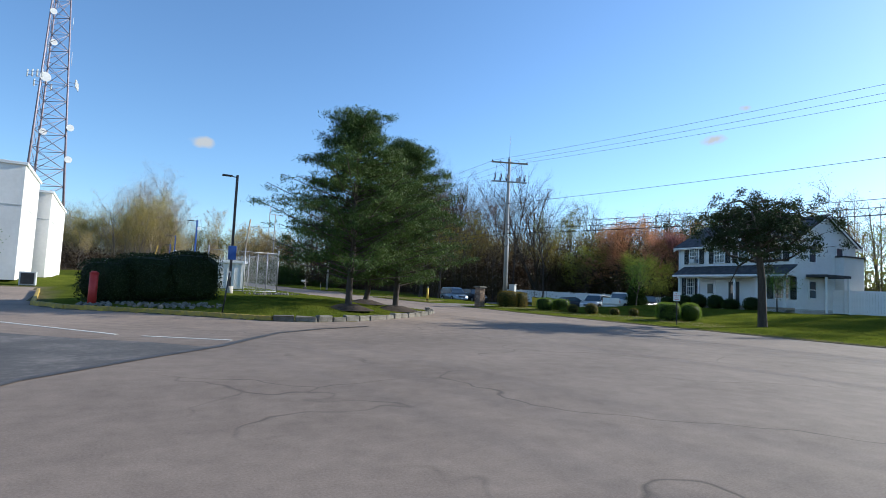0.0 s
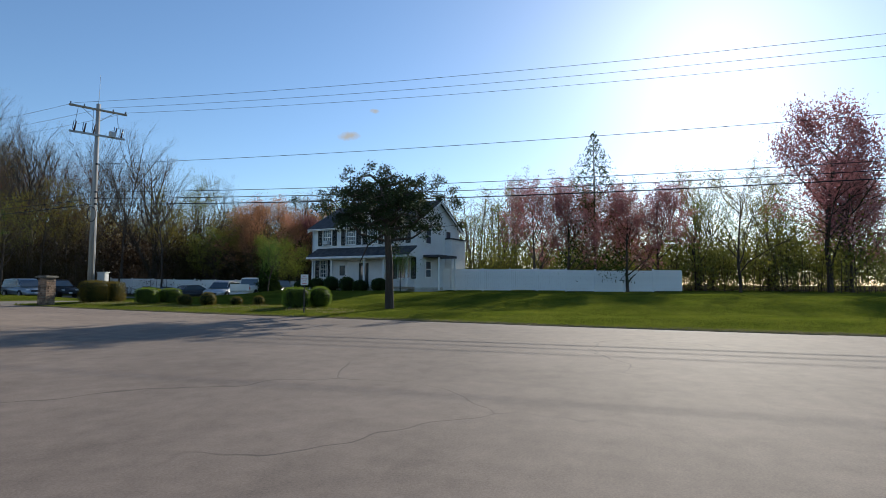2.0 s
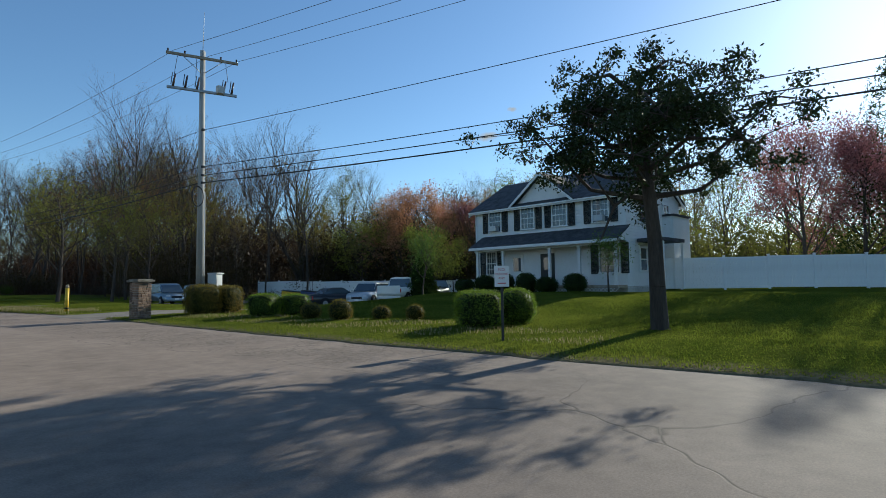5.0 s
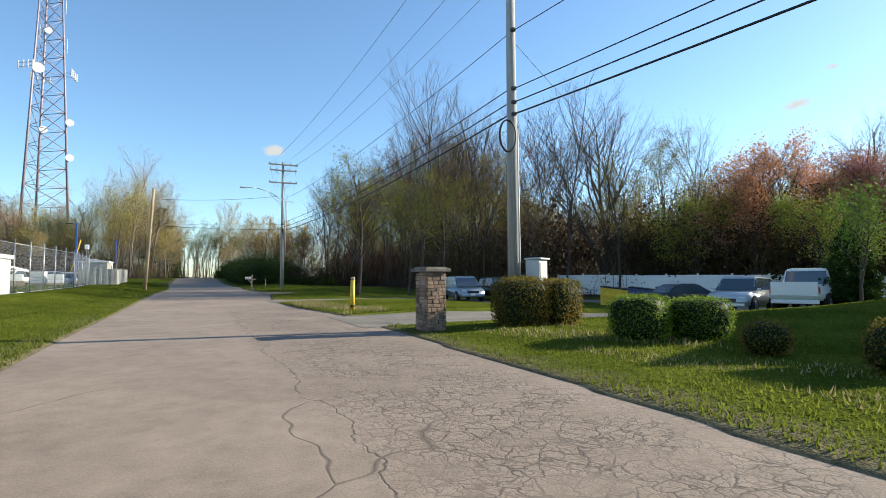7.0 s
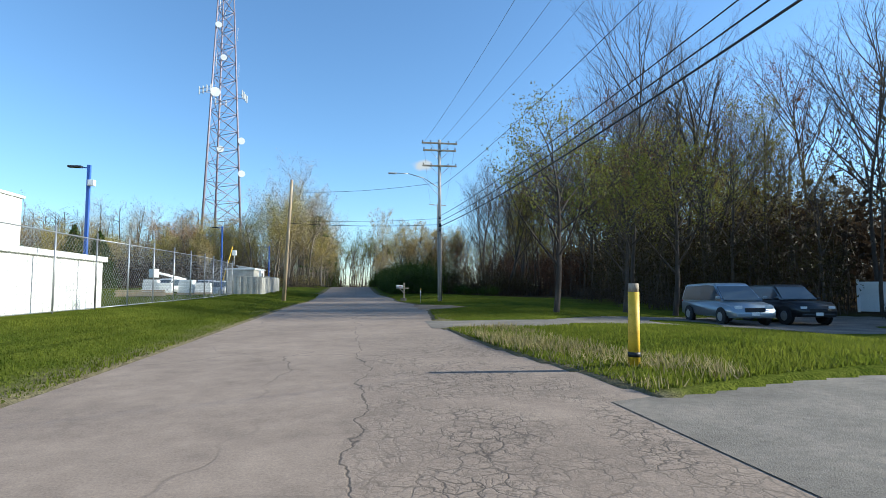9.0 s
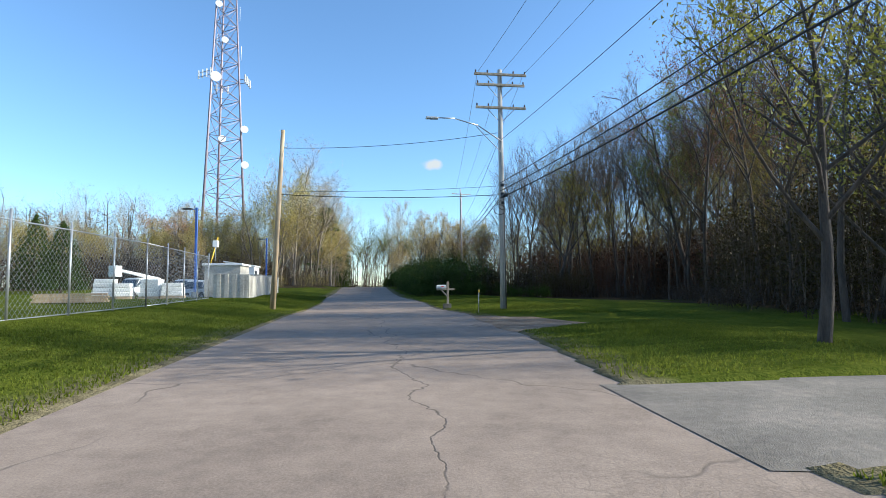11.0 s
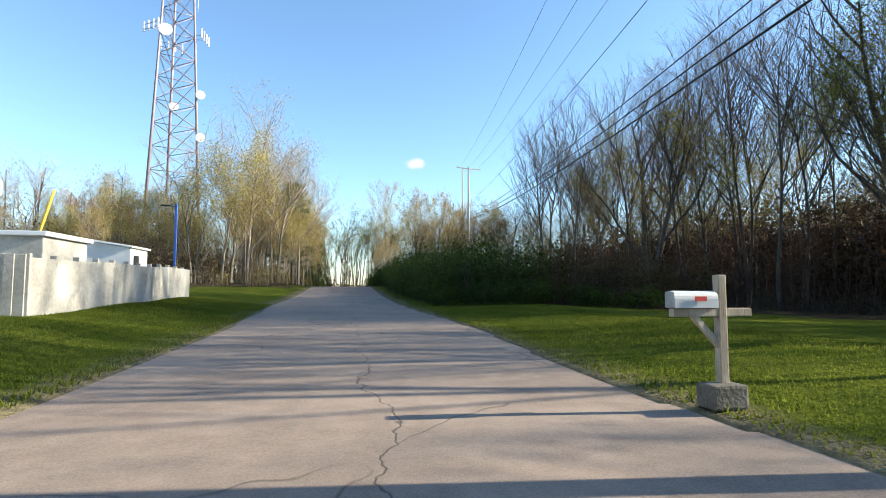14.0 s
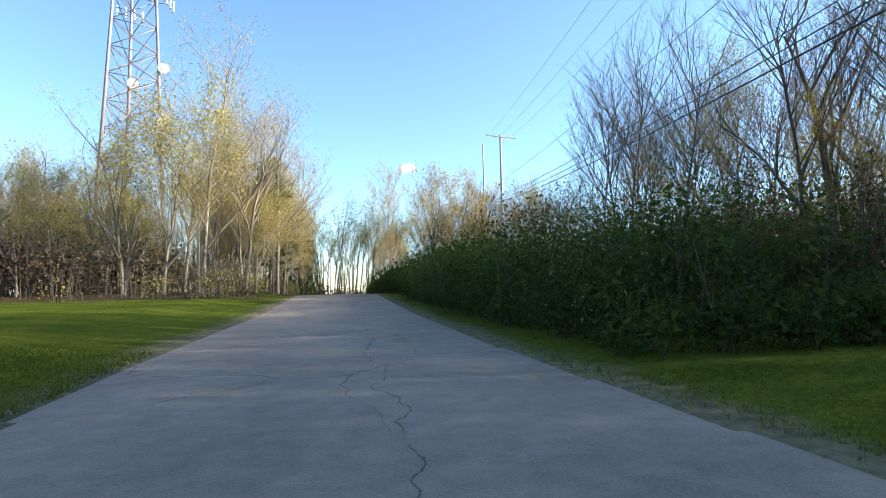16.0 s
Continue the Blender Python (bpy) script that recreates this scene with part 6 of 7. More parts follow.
b, sx, sy = plain_building("office_building", "large white painted two-storey office building", -49.3, -25.9, 22.5, 32.5, 8.8, ((8.0, 6.2, 1.5, 1.4), (3.5, 6.2, 1.5, 1.4), (-2, 6.2, 1.5, 1.4), (3.5, 2.4, 1.5, 1.4)), band=5.6)
part("awning", block(7.0, -sy / 2 - 0.5, 3.1, 2.6, 1.0, 0.12, 0.02), M_DARKMETAL, b)
part("wall_lamp", block(10.2, -sy / 2 - 0.2, 3.2, 0.5, 0.3, 0.5, 0.05), M_DARKMETAL, b)
b, sx, sy = plain_building("office_building", "white painted rear block of the office building", -47.6, -25.0, 33.5, 52.5, 8.0, ((9.0, 1.8, 1.6, 0.9),), band=5.4)
part("door", block(sx / 2 - 2.6, -sy / 2 - 0.03, 1.1, 1.0, 0.06, 2.1, 0.01), M_DARKMETAL, b)
b, sx, sy = plain_building("storage_building", "long low white metal storage building behind the chain-link fence", -16.4, -10.4, 18.6, 32.2, 2.25, rot=0)
for k in range(26):
    part("rib", block(sx / 2 + 0.012, -sy / 2 + 0.35 + k * (sy - 0.7) / 25, 1.1, 0.03, 0.05, 2.0, 0.006), M_WHITE, b)
for k in range(11):
    part("rib", block(-sx / 2 + 0.3 + k * (sx - 0.6) / 10, -sy / 2 - 0.012, 1.1, 0.06, 0.03, 2.0, 0.006), M_WHITE, b)


def chainlink(pts, h, label, step=3.0):
    """Posts, rails and a woven mesh of thin wires."""
    t = thing("chainlink_fence", label, "fence")
    for (ax, ay), (bx, by) in zip(pts, pts[1:]):
        L = math.hypot(bx - ax, by - ay)
        n = max(1, round(L / step))
        for i in range(n + 1):
            x, y = ax + (bx - ax) * i / n, ay + (by - ay) * i / n
            z = ground_at(x, y)
            part("post", bar((x, y, z - 0.1), (x, y, z + h + 0.25), 0.035, 0.035, 7), M_STEEL, t)
        z0, z1 = ground_at(ax, ay), ground_at(bx, by)
        for k in (0.06, h):
            part("rail", bar((ax, ay, z0 + k), (bx, by, z1 + k), 0.022, 0.022, 6), M_STEEL, t)
        segs = []
        m = int(L / 0.22)
        for i in range(-int(h / 0.22), m):
            for sgn in (0, 1):
                u0, u1 = (i * 0.22, i * 0.22 + h) if sgn == 0 else (i * 0.22 + h, i * 0.22)
                v0, v1 = 0.06, h
                lo, hi = max(0.0, min(u0, u1)), min(L, max(u0, u1))
                if hi - lo < 0.05:
                    continue
                e = []
                for u in (lo, hi):
                    f = (u - u0) / (u1 - u0)
                    e.append((ax + (bx - ax) * u / L, ay + (by - ay) * u / L, z0 + (z1 - z0) * u / L + v0 + (v1 - v0) * f))
                segs.append((e[0], e[1], 0.004, 0.004))
        v, f = bars(segs, 3)
        tagged(raw("wire_mesh", v, f, M_STEEL, t), kind="stuff")
    return t


chainlink([(-14.5, 10.5), (-9.6, 11.5), (-9.7, 30), (-9.5, 45), (-10.4, 57.6)], 2.8, "tall grey chain-link fence along the lawn")


# precast wall of the yard
def precast():
    t = thing("concrete_wall", "stained pale precast concrete panel wall round the yard", "wall")
    r = np.random.default_rng(31)
    for i in range(12):
        y = 59.9 + i * 1.5
        x = -8.2 - 0.07 * i
        z = ground_at(x, y)
        part("panel", block(x, y, z + 0.78, 0.12, 1.42, 1.62, 0.015), M_CONCRETE, t)
        part("post", block(x + 0.02, y - 0.75, z + 0.82, 0.18, 0.12, 1.74, 0.015), M_CONCRETE, t)
    for i in range(9):
        x = -8.3 - i * 0.26
        z = ground_at(x, 59.1)
        part("rib", block(x, 59.08 - 0.03 * (i % 2), z + 0.8, 0.255, 0.07, 1.7, 0.012), M_CONCRETE, t)


precast()
t = thing("equipment_shelter", "pale equipment shelter with a flat roof inside the yard", "building", pose(-10.7, 63.8, ground_at(-10.7, 63.8)))
part("body", block(0, 0, 1.2, 2.6, 3.0, 2.4, 0.03), M_CONCRETE, t)
part("roof", block(0, 0, 2.46, 2.9, 3.3, 0.16, 0.03), M_WHITE, t)
part("mast", bar((-0.8, -0.5, 2.8), (-0.8, -0.5, 4.3), 0.04, 0.04, 6), M_STEEL, t)
part("radio_unit", block(-0.8, -0.5, 4.1, 0.4, 0.3, 0.5, 0.04), M_WHITE, t)
t = thing("equipment_shelter", "white sloping-roofed equipment shelter inside the yard", "building", pose(-11.6, 73.0, ground_at(-11.6, 73.0)))
sh = bmesh.new()
prism(sh, [(-1.3, 0), (1.3, 0), (1.3, 2.5), (-1.3, 2.9)], -1.15, 1.15)
part("body", sh, M_RENDER, t)
part("roof", block(0, 0, 2.77, 2.9, 2.6, 0.1, 0.02, Matrix.Rotation(radians(8.7), 4, "Y")), M_WHITE, t)
part("vent", block(1.32, -0.4, 1.9, 0.06, 0.6, 0.5, 0.02), M_DARKMETAL, t)
t = thing("concrete_block_stack", "stack of pale concrete blocks beside the yard", "blocks", pose(-12.5, 79.5, ground_at(-12.5, 79.5)))
for k in range(5):
    part("block", block((k % 2) * 1.25 - 0.6, (k // 2) * 0.7, 0.32 + 0.62 * (k // 4), 1.2, 0.62, 0.6, 0.03), M_CONCRETE, t)


def lamp_post(x, y, top, material, label, arm=1.0, heads=1, turn=180.0):
    z = ground_at(x, y)
    t = thing("lamp_post", label, "lamp post", pose(x, y, z), "yard lamps")
    h = top - z
    part("base", bar((0, 0, -0.1), (0, 0, 0.45), 0.24, 0.22, 12), M_CONCRETE, t)
    part("pole", block(0, 0, h / 2, 0.15, 0.15, h, 0.02), material, t)
    for k in range(heads):
        a = radians(turn + 180 * k)
        part("arm", bar((0, 0, h - 0.15), (0.35 * math.cos(a), 0.35 * math.sin(a), h - 0.12), 0.03, 0.03, 6), material, t)
        part("lamp_head", block(0.62 * math.cos(a), 0.62 * math.sin(a), h - 0.10, 0.62, 0.28, 0.10, 0.03, Matrix.Rotation(a, 4, "Z")), M_DARKMETAL, t)
    return t


lp = lamp_post(-13.4, 8.6, 8.2, M_DARKMETAL, "tall dark square lamp post behind the hedge")
part("sign_box", block(0, -0.12, 2.6, 0.5, 0.08, 0.9, 0.02), M_BLUE, lp, "small blue panel on the post")
lp = lamp_post(-12.3, 34.8, 7.6, M_BLUE, "blue lamp post with a floodlight behind the fence")
part("camera_unit", block(0.2, -0.15, 5.9, 0.3, 0.25, 0.3, 0.04), M_WHITE, lp)
lamp_post(-11.9, 59.8, 7.5, M_BLUE, "tall blue lamp post in the yard")
lamp_post(-10.7, 80.2, 7.25, M_BLUE, "blue lamp post at the end of the concrete wall")


# ---- vehicles ----
def car(label, m, paint, L=4.7, W=1.85, H=1.5, style="sedan", name="car"):
    """Body, glasshouse, windows, wheels and lights; the nose points to +x."""
    t = thing(name, label, "car", m)
    prof = {
        "sedan": [(-0.5, 0.22), (-0.5, 0.60), (-0.46, 0.66), (-0.30, 0.68), (0.16, 0.66), (0.44, 0.56), (0.5, 0.44), (0.5, 0.22)],
        "suv": [(-0.5, 0.20), (-0.5, 0.58), (-0.485, 0.62), (0.20, 0.60), (0.45, 0.54), (0.5, 0.42), (0.5, 0.20)],
        "van": [(-0.5, 0.17), (-0.5, 0.52), (-0.49, 0.55), (0.26, 0.55), (0.44, 0.47), (0.5, 0.36), (0.5, 0.17)],
        "pickup": [(-0.5, 0.28), (-0.5, 0.58), (0.20, 0.58), (0.24, 0.60), (0.47, 0.56), (0.5, 0.46), (0.5, 0.24)],
    }[style]
    top = {
        "sedan": [(-0.34, 0.66), (-0.20, 0.97), (0.02, 1.0), (0.20, 0.64)],
        "suv": [(-0.485, 0.60), (-0.44, 0.96), (0.0, 1.0), (0.10, 0.98), (0.24, 0.58)],
        "van": [(-0.49, 0.53), (-0.45, 0.96), (0.0, 1.0), (0.13, 0.97), (0.32, 0.53)],
        "pickup": [(-0.14, 0.57), (-0.11, 0.97), (0.05, 1.0), (0.13, 0.97), (0.24, 0.58)],
    }[style]
    body = bmesh.new()
    prism(body, [(x * L, z * H) for x, z in prof], -W / 2, W / 2)
    bmesh.ops.bevel(body, geom=body.edges[:], offset=0.07, segments=3, affect="EDGES")
    for v in body.verts:
        k = max(0, abs(v.co.x) / L - 0.36) / 0.14
        v.co.y *= 1 - 0.12 * k * k - 0.05 * max(0, v.co.z / H - 0.45)
    for f in body.faces:
        f.smooth = True
    part("body", body, paint, t)
    roof = bmesh.new()
    prism(roof, [(x * L, z * H) for x, z in top], -W / 2 * 0.93, W / 2 * 0.93)
    for v in roof.verts:
        v.co.y *= 1 - 0.20 * max(0, (v.co.z / H - 0.6) / 0.4)
    bmesh.ops.bevel(roof, geom=roof.edges[:], offset=0.05, segments=2, affect="EDGES")
    part("roof", roof, paint, t)
    gl = bmesh.new()
    zc = [z for x, z in top]
    mid = [(x * 0.955 * L + 0.005 * L, (0.60 + (z - min(zc)) * 0.0 + (z - 0.57) * 0.80) * H if z > 0.7 else z * H + 0.06) for x, z in top]
    prism(gl, mid, -W / 2 * 0.935, W / 2 * 0.935)
    for v in gl.verts:
        v.co.y *= 1 - 0.19 * max(0, (v.co.z / H - 0.6) / 0.4)
    part("side_window", gl, M_GLASS, t, "dark side glass")
    fx = [p for p in top if p[1] < 0.7][-1]
    tx = [p for p in top if p[1] > 0.9][-1]
    for (bx, bz), (ux, uz), nm in ((fx, tx, "windscreen"), ([p for p in top if p[1] < 0.7][0], [p for p in top if p[1] > 0.9][0], "rear_window")):
        sg = 1 if nm == "windscreen" else -1
        g = bmesh.new()
        e = 0.03 * sg
        q = [((bx * 0.9 + ux * 0.1) * L + e, -0.40 * W, (bz * 0.88 + uz * 0.12) * H), ((bx * 0.9 + ux * 0.1) * L + e, 0.40 * W, (bz * 0.88 + uz * 0.12) * H),
             ((bx * 0.12 + ux * 0.88) * L + e, 0.36 * W, (bz * 0.12 + uz * 0.88) * H), ((bx * 0.12 + ux * 0.88) * L + e, -0.36 * W, (bz * 0.12 + uz * 0.88) * H)]
        a = [g.verts.new(p) for p in q]
        b2 = [g.verts.new((p[0] - 0.04 * sg, p[1], p[2])) for p in q]
        g.faces.new(a)
        g.faces.new(b2[::-1])
        for i in range(4):
            g.faces.new((a[i], b2[i], b2[(i + 1) % 4], a[(i + 1) % 4]))
        bmesh.ops.recalc_face_normals(g, faces=g.faces)
        part(nm, g, M_GLASS, t)
    R = 0.34 if style in ("sedan", "van") else 0.38
    for sx in (-0.30, 0.31):
        for sy in (-1, 1):
            y0 = sy * (W / 2 - 0.20)
            wh = bmesh.new()
            tube(wh, (sx * L, y0, R), (sx * L, y0 + sy * 0.22, R), R, R, 20)
            w = part("wheel", wh, M_RUBBER, t)
            part("rim", bar((sx * L, y0 + sy * 0.18, R), (sx * L, y0 + sy * 0.235, R), R * 0.62, R * 0.55, 14), M_STEEL, w)
            arch = bmesh.new()
            tube(arch, (sx * L, sy * (W / 2 - 0.05), R), (sx * L, sy * (W / 2 + 0.004), R), R * 1.16, R * 1.16, 20)
            part("wheel_arch", arch, M_RUBBER, t)
    for sy in (-1, 1):
        part("headlight", block(0.478 * L, sy * 0.33 * W, 0.42 * H, 0.12, 0.30, 0.14, 0.03), M_HEADLIGHT, t)
        part("taillight", block(-0.492 * L, sy * 0.40 * W, 0.50 * H, 0.06, 0.16, 0.26, 0.02), M_RED, t)
        part("mirror", block(fx[0] * L - 0.12, sy * (W / 2 + 0.04), 0.64 * H, 0.12, 0.16, 0.11, 0.03), paint, t)
    part("grille", block(0.498 * L, 0, 0.36 * H, 0.05, 0.42 * W, 0.16 * H * 0.6, 0.01), M_DARKMETAL, t)
    part("bumper", block(0.492 * L, 0, 0.24 * H, 0.12, 0.80 * W, 0.16, 0.04), paint, t)
    part("number_plate", block(0.5 * L + 0.04, 0, 0.27 * H, 0.015, 0.32, 0.15, 0.004), M_WHITE, t)
    part("number_plate", block(-0.5 * L - 0.01, 0, 0.42 * H, 0.015, 0.32, 0.15, 0.004), M_WHITE, t)
    part("rear_bumper", block(-0.495 * L, 0, 0.25 * H, 0.10, 0.84 * W, 0.16, 0.04), paint, t)
    return t


M_HEADLIGHT = mat("clear lamp lens", ((0.55, 0.57, 0.58), (0.75, 0.77, 0.78)), rough=0.1, scale=4, bump=0, spec=0.8)


def paint(name, col, metal=0.25):
    return mat(name, (tuple(v * 0.92 for v in col), col), rough=0.28, metal=metal, scale=0.6, bump=0, spec=0.6)


PAINT_SILVERBLUE, PAINT_DARK, PAINT_SILVER, PAINT_WHITE, PAINT_BLACK = paint("silver-blue paint", (0.30, 0.36, 0.42), 0.5), paint("charcoal paint", (0.035, 0.037, 0.042)), paint("silver paint", (0.50, 0.51, 0.52), 0.5), paint("white paint", (0.72, 0.72, 0.71), 0.0), paint("black paint", (0.012, 0.012, 0.014), 0.1)


def parked(x, y, heading):
    return pose(x, y, float(road_z(y) - dip(x, y)) + 0.012, 0, 0, heading)


car("silver-blue minivan parked nose out before the woods", parked(17.1, 28.6, -99), PAINT_SILVERBLUE, 4.8, 1.95, 1.78, "van", "minivan")
car("black off-road vehicle parked beside a minivan", parked(20.2, 28.7, -97), PAINT_BLACK, 4.5, 1.85, 1.75, "suv", "suv")
car("dark sedan parked in the drive", parked(21.8, 12.9, -15), PAINT_DARK, 4.7, 1.82, 1.45, "sedan", "sedan")
car("silver sport utility vehicle parked in the drive", parked(23.2, 10.9, 200), PAINT_SILVER, 4.6, 1.88, 1.70, "suv", "suv")
car("black sport utility vehicle parked by the house", parked(29.4, 11.0, 170), PAINT_BLACK, 4.9, 1.95, 1.90, "suv", "suv")
pk = car("white pickup truck parked with its tail towards the road", parked(23.6, 8.0, 20), PAINT_WHITE, 5.6, 1.98, 1.85, "pickup", "pickup_truck")
part("tailgate", block(-2.82, 0, 0.98, 0.06, 1.62, 0.55, 0.02), PAINT_WHITE, pk)
car("white pickup truck parked inside the yard", parked(-16.5, 73.0, 250), PAINT_WHITE, 5.6, 1.98, 1.85, "pickup", "pickup_truck")
car("white sport utility vehicle parked inside the yard", parked(-13.6, 66.5, 260), PAINT_WHITE, 4.7, 1.9, 1.75, "suv", "suv")
truck = car("white service truck with a folded boom in the yard", parked(-19.5, 70.0, 250), PAINT_WHITE, 6.2, 2.1, 2.0, "pickup", "service_truck")
part("boom", bar((-2.4, 0, 1.9), (2.4, 0, 2.6), 0.16, 0.13, 8), M_WHITE, truck)
part("bucket", block(2.7, 0, 2.5, 0.7, 0.7, 0.9, 0.06), M_WHITE, truck)
t = thing("lumber_stack", "stack of pale sawn timber lying in the yard", "lumber", pose(-16.2, 52.5, ground_at(-16.2, 52.5), 0, 0, 12))
for k in range(24):
    part("board", block(0.02 * (k % 3), (k % 6) * 0.24 - 0.6, 0.1 + 0.13 * (k // 6), 3.4 - 0.1 * (k % 4), 0.21, 0.11, 0.008), M_POLETAN, t)
for k, (x, y, rot) in enumerate(((-17.2, 61.0, 8), (-15.4, 61.6, -4), (-13.8, 61.2, 6), (-18.9, 62.4, 2))):
    t = thing("wrapped_stack", "stack of white-wrapped building material on a timber pallet", "stack", pose(x, y, ground_at(x, y), 0, 0, rot), "stacks in the yard")
    part("base", block(0, 0, 0.09, 1.5, 1.1, 0.18, 0.01), M_POLETAN, t)
    for i in range(3 + k % 2):
        part("pack", block(0.03 * (i % 2), 0.02 * i, 0.34 + 0.31 * i, 1.42 - 0.06 * i, 1.02 - 0.04 * (i % 2), 0.3, 0.05), M_WHITE, t)
t = thing("pallet", "weathered timber pallet beside the lumber", "pallet", pose(-9.9, 59.4, ground_at(-9.9, 59.4), 0, 0, 5))
for k in range(6):
    part("slat", block(0, 0.02, 0.1 + k * 0.17, 1.3, 0.03, 0.12, 0.005), M_POLETAN, t)
for k in (-0.6, 0, 0.6):
    part("stringer", block(k, 0.09, 0.5, 0.06, 0.1, 1.05, 0.005), M_POLETAN, t)
t = thing("guy_pole", "slanting yellow pole leaning in the yard", "pole", pose(-14.5, 70.5, ground_at(-14.5, 70.5)))
part("shaft", bar((0, 0, 0), (1.2, 0.3, 5.2), 0.055, 0.055, 8), M_YELLOW, t)


def dumpster(x, y, rot, front, label):
    t = thing("dumpster", label, "dumpster", parked(x, y, rot))
    b = bmesh.new()
    prism(b, [(-0.85, 0.12), (0.65, 0.12), (0.85, 1.0), (-0.85, 1.2)], -0.9, 0.9)
    bmesh.ops.bevel(b, geom=b.edges[:], offset=0.02, segments=1, affect="EDGES")
    part("bin", b, front, t)
    part("lid", block(0, 0, 1.13, 1.72, 1.84, 0.06, 0.02, Matrix.Rotation(radians(6.5), 4, "Y")), M_RUBBER, t)
    for k in (-0.92, 0.92):
        part("lift_pocket", block(0, k, 0.7, 1.2, 0.1, 0.14, 0.02), front, t)


PAINT_BLUE = paint("navy paint", (0.02, 0.05, 0.16), 0.0)
dumpster(21.9, 17.9, -50, M_YELLOW, "yellow refuse bin with a black lid")
dumpster(22.4, 16.2, -50, PAINT_BLUE, "dark navy refuse bin with a black lid")
dumpster(23.6, 15.4, -50, M_YELLOW, "yellow refuse bin beside the parked cars")


# ---- dark resurfaced patch and tar joint in the lot entrance ----
M_PATCH = mat("dark resurfaced asphalt", ((0.055, 0.052, 0.052), (0.085, 0.078, 0.075), (0.17, 0.15, 0.14)), rough=0.85, scale=0.8, bump=0.5, bscale=55, detail=9)
M_TAR = mat("tar joint", ((0.030, 0.028, 0.027), (0.085, 0.075, 0.068)), rough=0.6, scale=3, bump=0.4)
slab("road_patch", [(-33, -7), (-26, -9.5), (-22.8, -12.6), (-20.6, -14.6), (-19.2, -15.6), (-18.4, -16.5), (-19.6, -17.9), (-21.1, -19.7), (-22.0, -21.4), (-25, -25), (-33, -31)], 0.006, M_PATCH, "dark resurfaced asphalt patch in the lot entrance", "road patch")
joint = [(-23.6, -23.4), (-21.7, -21.0), (-21.05, -19.7), (-19.6, -18.0), (-18.1, -16.4), (-17.1, -14.9), (-16.2, -13.6), (-14.6, -12.4), (-12.6, -11.4)]
left_side = [(x - 0.07 * (1 + 0.5 * math.sin(9 * x)), y + 0.07) for x, y in joint]
slab("tar_joint", left_side + [(x + 0.06, y - 0.06) for x, y in joint[::-1]], 0.012, M_TAR, "black tar joint running across the lot entrance", "road joint")

# ---- island kerb, rocks, marker ----
kerb_line = [(-3.45, 0.3), (-4.5, -2.05), (-6.5, -4.65), (-9.05, -6.85), (-11.95, -8.95), (-13.75, -9.55), (-15.2, -9.15), (-16.6, -7.65), (-18.9, -5.45), (-21.4, -3.65), (-22.6, -1.1), (-23.1, 6), (-23.7, 14)]
kerb = thing("kerb", "uneven grey stone kerb, part painted yellow, round the lawn island", "kerb", kind="structure")
r = np.random.default_rng(17)
for (ax, ay), (bx, by) in zip(kerb_line, kerb_line[1:]):
    L = math.hypot(bx - ax, by - ay)
    n = max(1, round(L / 0.75))
    ang = math.atan2(by - ay, bx - ax)
    for i in range(n):
        f = (i + 0.5) / n
        x, y = ax + (bx - ax) * f, ay + (by - ay) * f
        yellow = x < -15.4
        h = 0.17 if yellow else float(r.uniform(0.15, 0.24))
        b = block(0, 0, h / 2 - 0.04, L / n - (0.006 if yellow else float(r.uniform(0.02, 0.07))), 0.16 if yellow else float(r.uniform(0.2, 0.3)), h + 0.08, 0.03)
        if not yellow:
            for v in b.verts:
                v.co += Vector(r.normal(size=3) * 0.012)
        ob = part("kerb_stone", b, M_YKERB if yellow else M_KERB, kerb)
        ob.matrix_basis = pose(x, y, float(road_z(y)), 0, 0, math.degrees(ang) + (0 if yellow else float(r.normal() * 3)))
rocks = bmesh.new()
for k in range(160):
    if k < 110:
        f = r.uniform(0, 1)
        x, y = -16.4 - 4.4 * f + r.normal() * 0.35, -4.6 + 2.2 * f + r.normal() * 0.35
    else:
        x, y = -10.6 + r.normal() * 0.9, 8.2 + r.normal() * 0.7
    q = bmesh.new()
    bmesh.ops.create_icosphere(q, subdivisions=1, radius=float(r.uniform(0.05, 0.12)))
    for v in q.verts:
        v.co *= float(r.uniform(0.7, 1.2))
    bmesh.ops.translate(q, vec=(x, y, ground_at(x, y) + 0.03), verts=q.verts)
    me = bpy.data.meshes.new("t")
    q.to_mesh(me)
    q.free()
    rocks.from_mesh(me)
    bpy.data.meshes.remove(me)
tagged(part("rock_bed", rocks, M_KERB), "bed of loose grey rocks beside the hedge", "rocks", kind="stuff")
t = thing("marker_post", "red painted post beside the hedge", "post", pose(-20.6, -2.4, ground_at(-20.6, -2.4)))
part("post", bar((0, 0, -0.1), (0, 0, 1.25), 0.16, 0.15, 12), M_RED, t)
part("cap", bar((0, 0, 1.25), (0, 0, 1.36), 0.19, 0.08, 12), M_RED, t)
t = thing("sign_post", "thin leaning dark post at the kerb", "post", pose(-16.4, -6.6, ground_at(-16.4, -6.6), 0, 6, 0))
part("post", bar((0, 0, -0.1), (0, 0, 1.55), 0.03, 0.03, 8), M_DARKMETAL, t)
part("plate", block(0, 0, 1.5, 0.10, 0.02, 0.2, 0.004), M_GREYBOX, t)
plant(tree_mesh("sapling", 59, 3.2, 0.04, M_BARK, M_LEAF_GRN, 500, 0.10, 0.25, "young sapling against the white office wall", fork=0.3, spread=0.5, levels=3, kids=(9, 5)), [(-27.6, 20.2, 1.0)], 87)
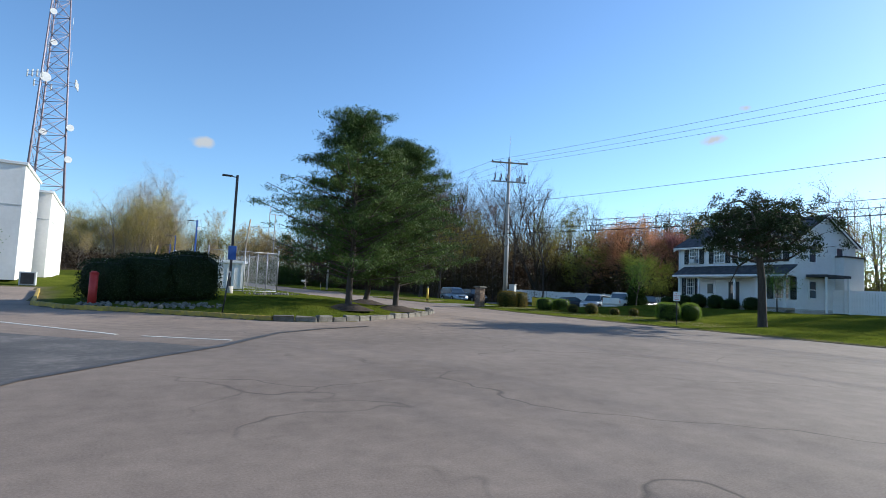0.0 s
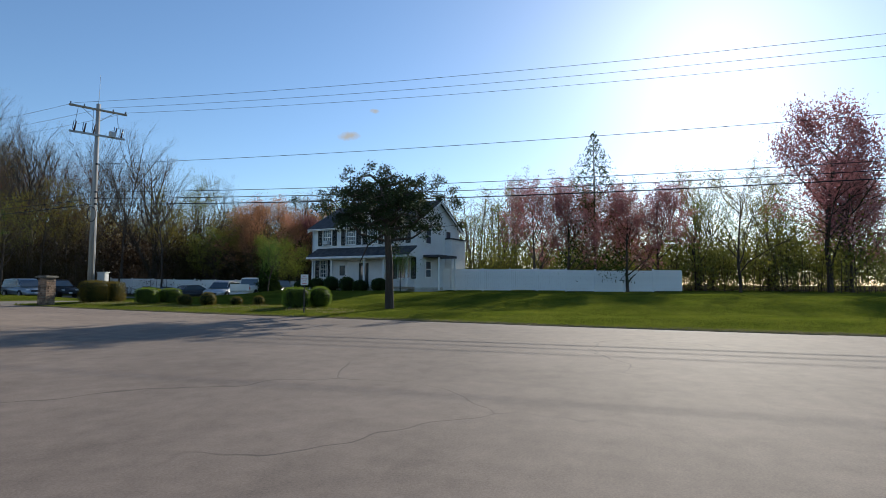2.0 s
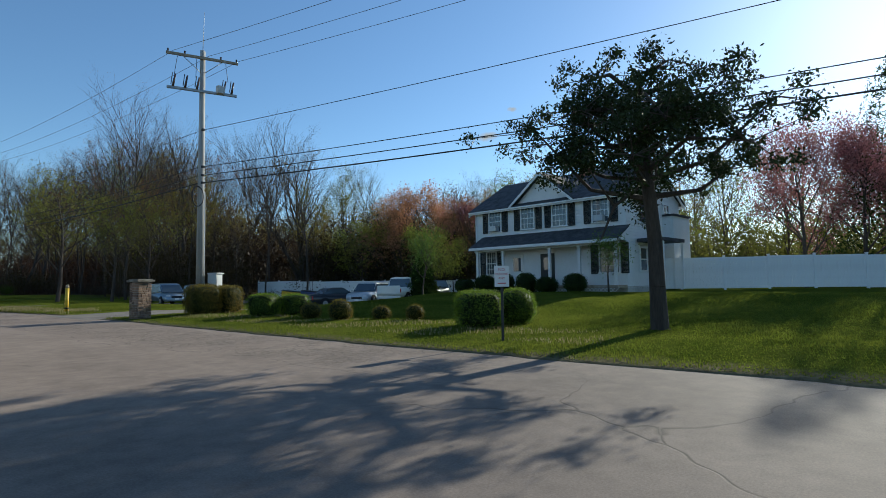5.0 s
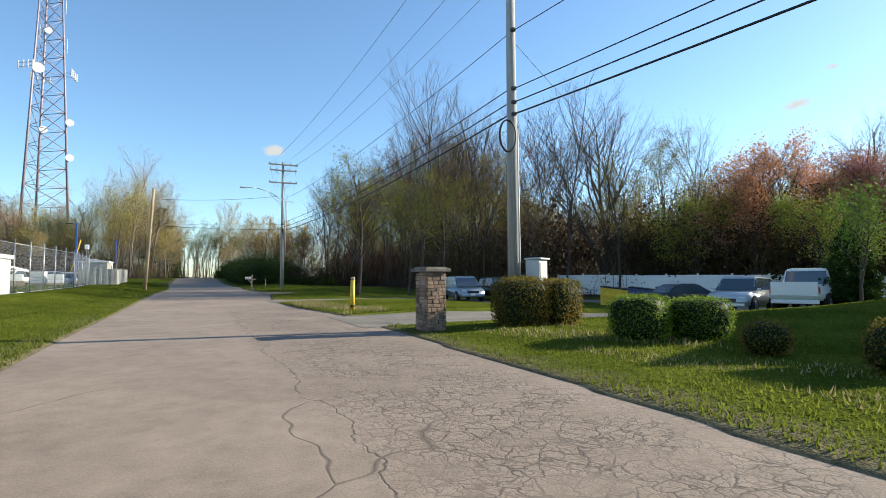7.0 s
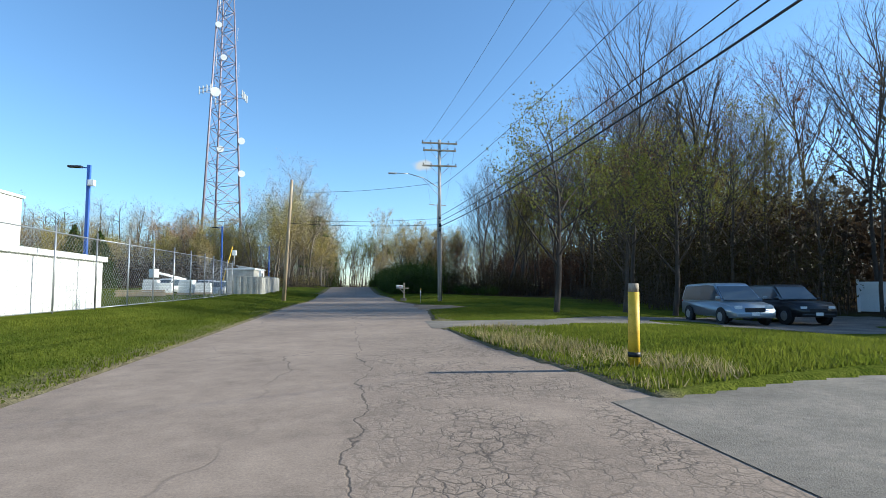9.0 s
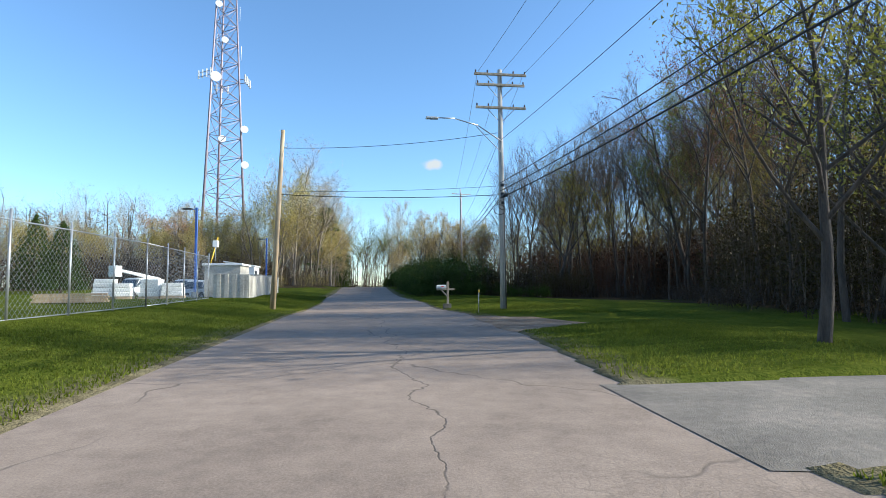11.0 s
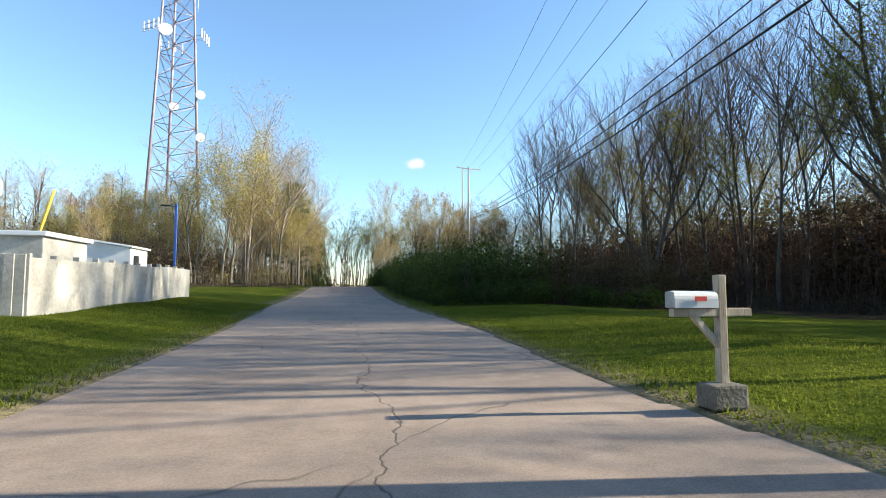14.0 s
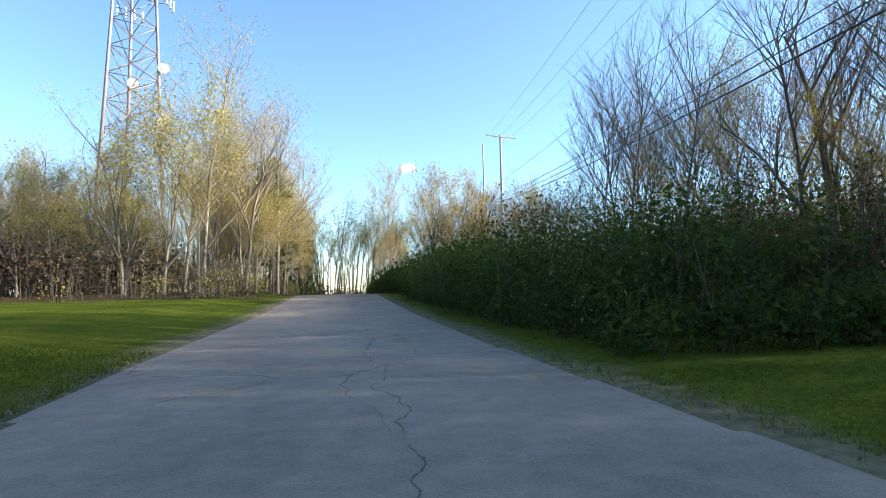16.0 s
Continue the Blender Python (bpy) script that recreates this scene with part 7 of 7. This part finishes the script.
t = thing("air_unit", "grey outdoor air-conditioning unit by the office wall", "air unit", pose(-25.0, 21.4, ground_at(-25, 21.4)))
part("case", block(0, 0, 0.5, 1.0, 0.8, 1.0, 0.03), M_GREYBOX, t)
part("grille", block(0, -0.41, 0.5, 0.8, 0.03, 0.8, 0.01), M_DARKMETAL, t)

# painted line ends at the lot entrance
M_PAINT = mat("worn white road paint", ((0.40, 0.38, 0.35), (0.62, 0.60, 0.57)), rough=0.8, scale=6, bump=0.2)
for ax, ay, bx, by in ((-24.0, -8.0, -19.9, -13.8), (-19.4, -14.2, -17.7, -15.3)):
    L = math.hypot(bx - ax, by - ay)
    b = block(0, 0, 0.004, L, 0.11, 0.006, 0)
    ob = tagged(part("road_marking", b, M_PAINT), "worn white painted line across the entrance", "road marking", kind="structure")
    ob.matrix_basis = pose((ax + bx) / 2, (ay + by) / 2, 0.002, 0, 0, math.degrees(math.atan2(by - ay, bx - ax)))


# ---- grass: blades over the lawns near the road ----
def grass_patch(name, n, box_, seed, material, h, label, keep=None):
    rng = np.random.default_rng(seed)
    x = rng.uniform(box_[0], box_[1], n)
    y = rng.uniform(box_[2], box_[3], n)
    d = outside(PAVED, x, y)
    ok = (d > 0.06) & (outside(DRIVE, x, y) > 0.1) & (outside(TRACK, x, y) > 0.1)
    if keep is not None:
        ok &= keep(x, y, d, rng)
    x, y, d = x[ok], y[ok], d[ok]
    z = land(x, y)
    m = len(x)
    hh = h * rng.uniform(0.5, 1.3, m) * (1 + 0.5 * np.sin(x * 0.9 + 2 * np.sin(y * 0.6)) * 0.6)
    a = rng.uniform(0, 6.28, m)
    w = 0.012 + 0.006 * rng.uniform(0, 1, m)
    lx, ly = rng.normal(size=m) * 0.4 * hh, rng.normal(size=m) * 0.4 * hh
    v = np.stack([np.stack([x - w * np.cos(a), y - w * np.sin(a), z - 0.01], 1), np.stack([x + w * np.cos(a), y + w * np.sin(a), z - 0.01], 1), np.stack([x + lx, y + ly, z + hh], 1)], 1).reshape(-1, 3)
    ob = raw(name, v, np.arange(3 * m).reshape(-1, 3), material)
    return tagged(ob, label, "grass", kind="stuff")


grass_patch("grass", 300000, (2.8, 22, -44, 9), 1, M_GRASS, 0.042, "green lawn grass in front of the house")
grass_patch("grass", 85000, (3.4, 14, 12.4, 25), 2, M_GRASS, 0.075, "uneven green grass round the yellow bollard")
grass_patch("grass", 90000, (4, 11, 26, 70), 3, M_GRASS, 0.045, "green verge grass on the wooded side")
grass_patch("grass", 130000, (-9, -2.8, 0, 75), 4, M_GRASS, 0.042, "green verge grass on the yard side")
grass_patch("grass", 50000, (-16, -2.8, -9, 4), 5, M_GRASS, 0.038, "green lawn grass on the island")
grass_patch("dry_grass", 15000, (3.3, 9, 13, 25), 6, M_DRYGRASS, 0.17, "dry straw-coloured weeds at the road edge", lambda x, y, d, r: (d < 2.0) & (np.sin(x * 2 + y) + r.normal(size=len(x)) * 0.5 > -0.2))
grass_patch("dry_grass", 9000, (4, 10, -13, 6), 7, M_DRYGRASS, 0.09, "pale dry weeds in the flower bed", lambda x, y, d, r: (d > 1.6) & (d < 4.2) & (np.sin(x * 2.3 + y * 1.4) > -0.2))
grass_patch("verge_weeds", 40000, (-4.4, 5.6, -12, 75), 8, M_GRASS, 0.10, "ragged weeds along the road edge", lambda x, y, d, r: d < 0.35)
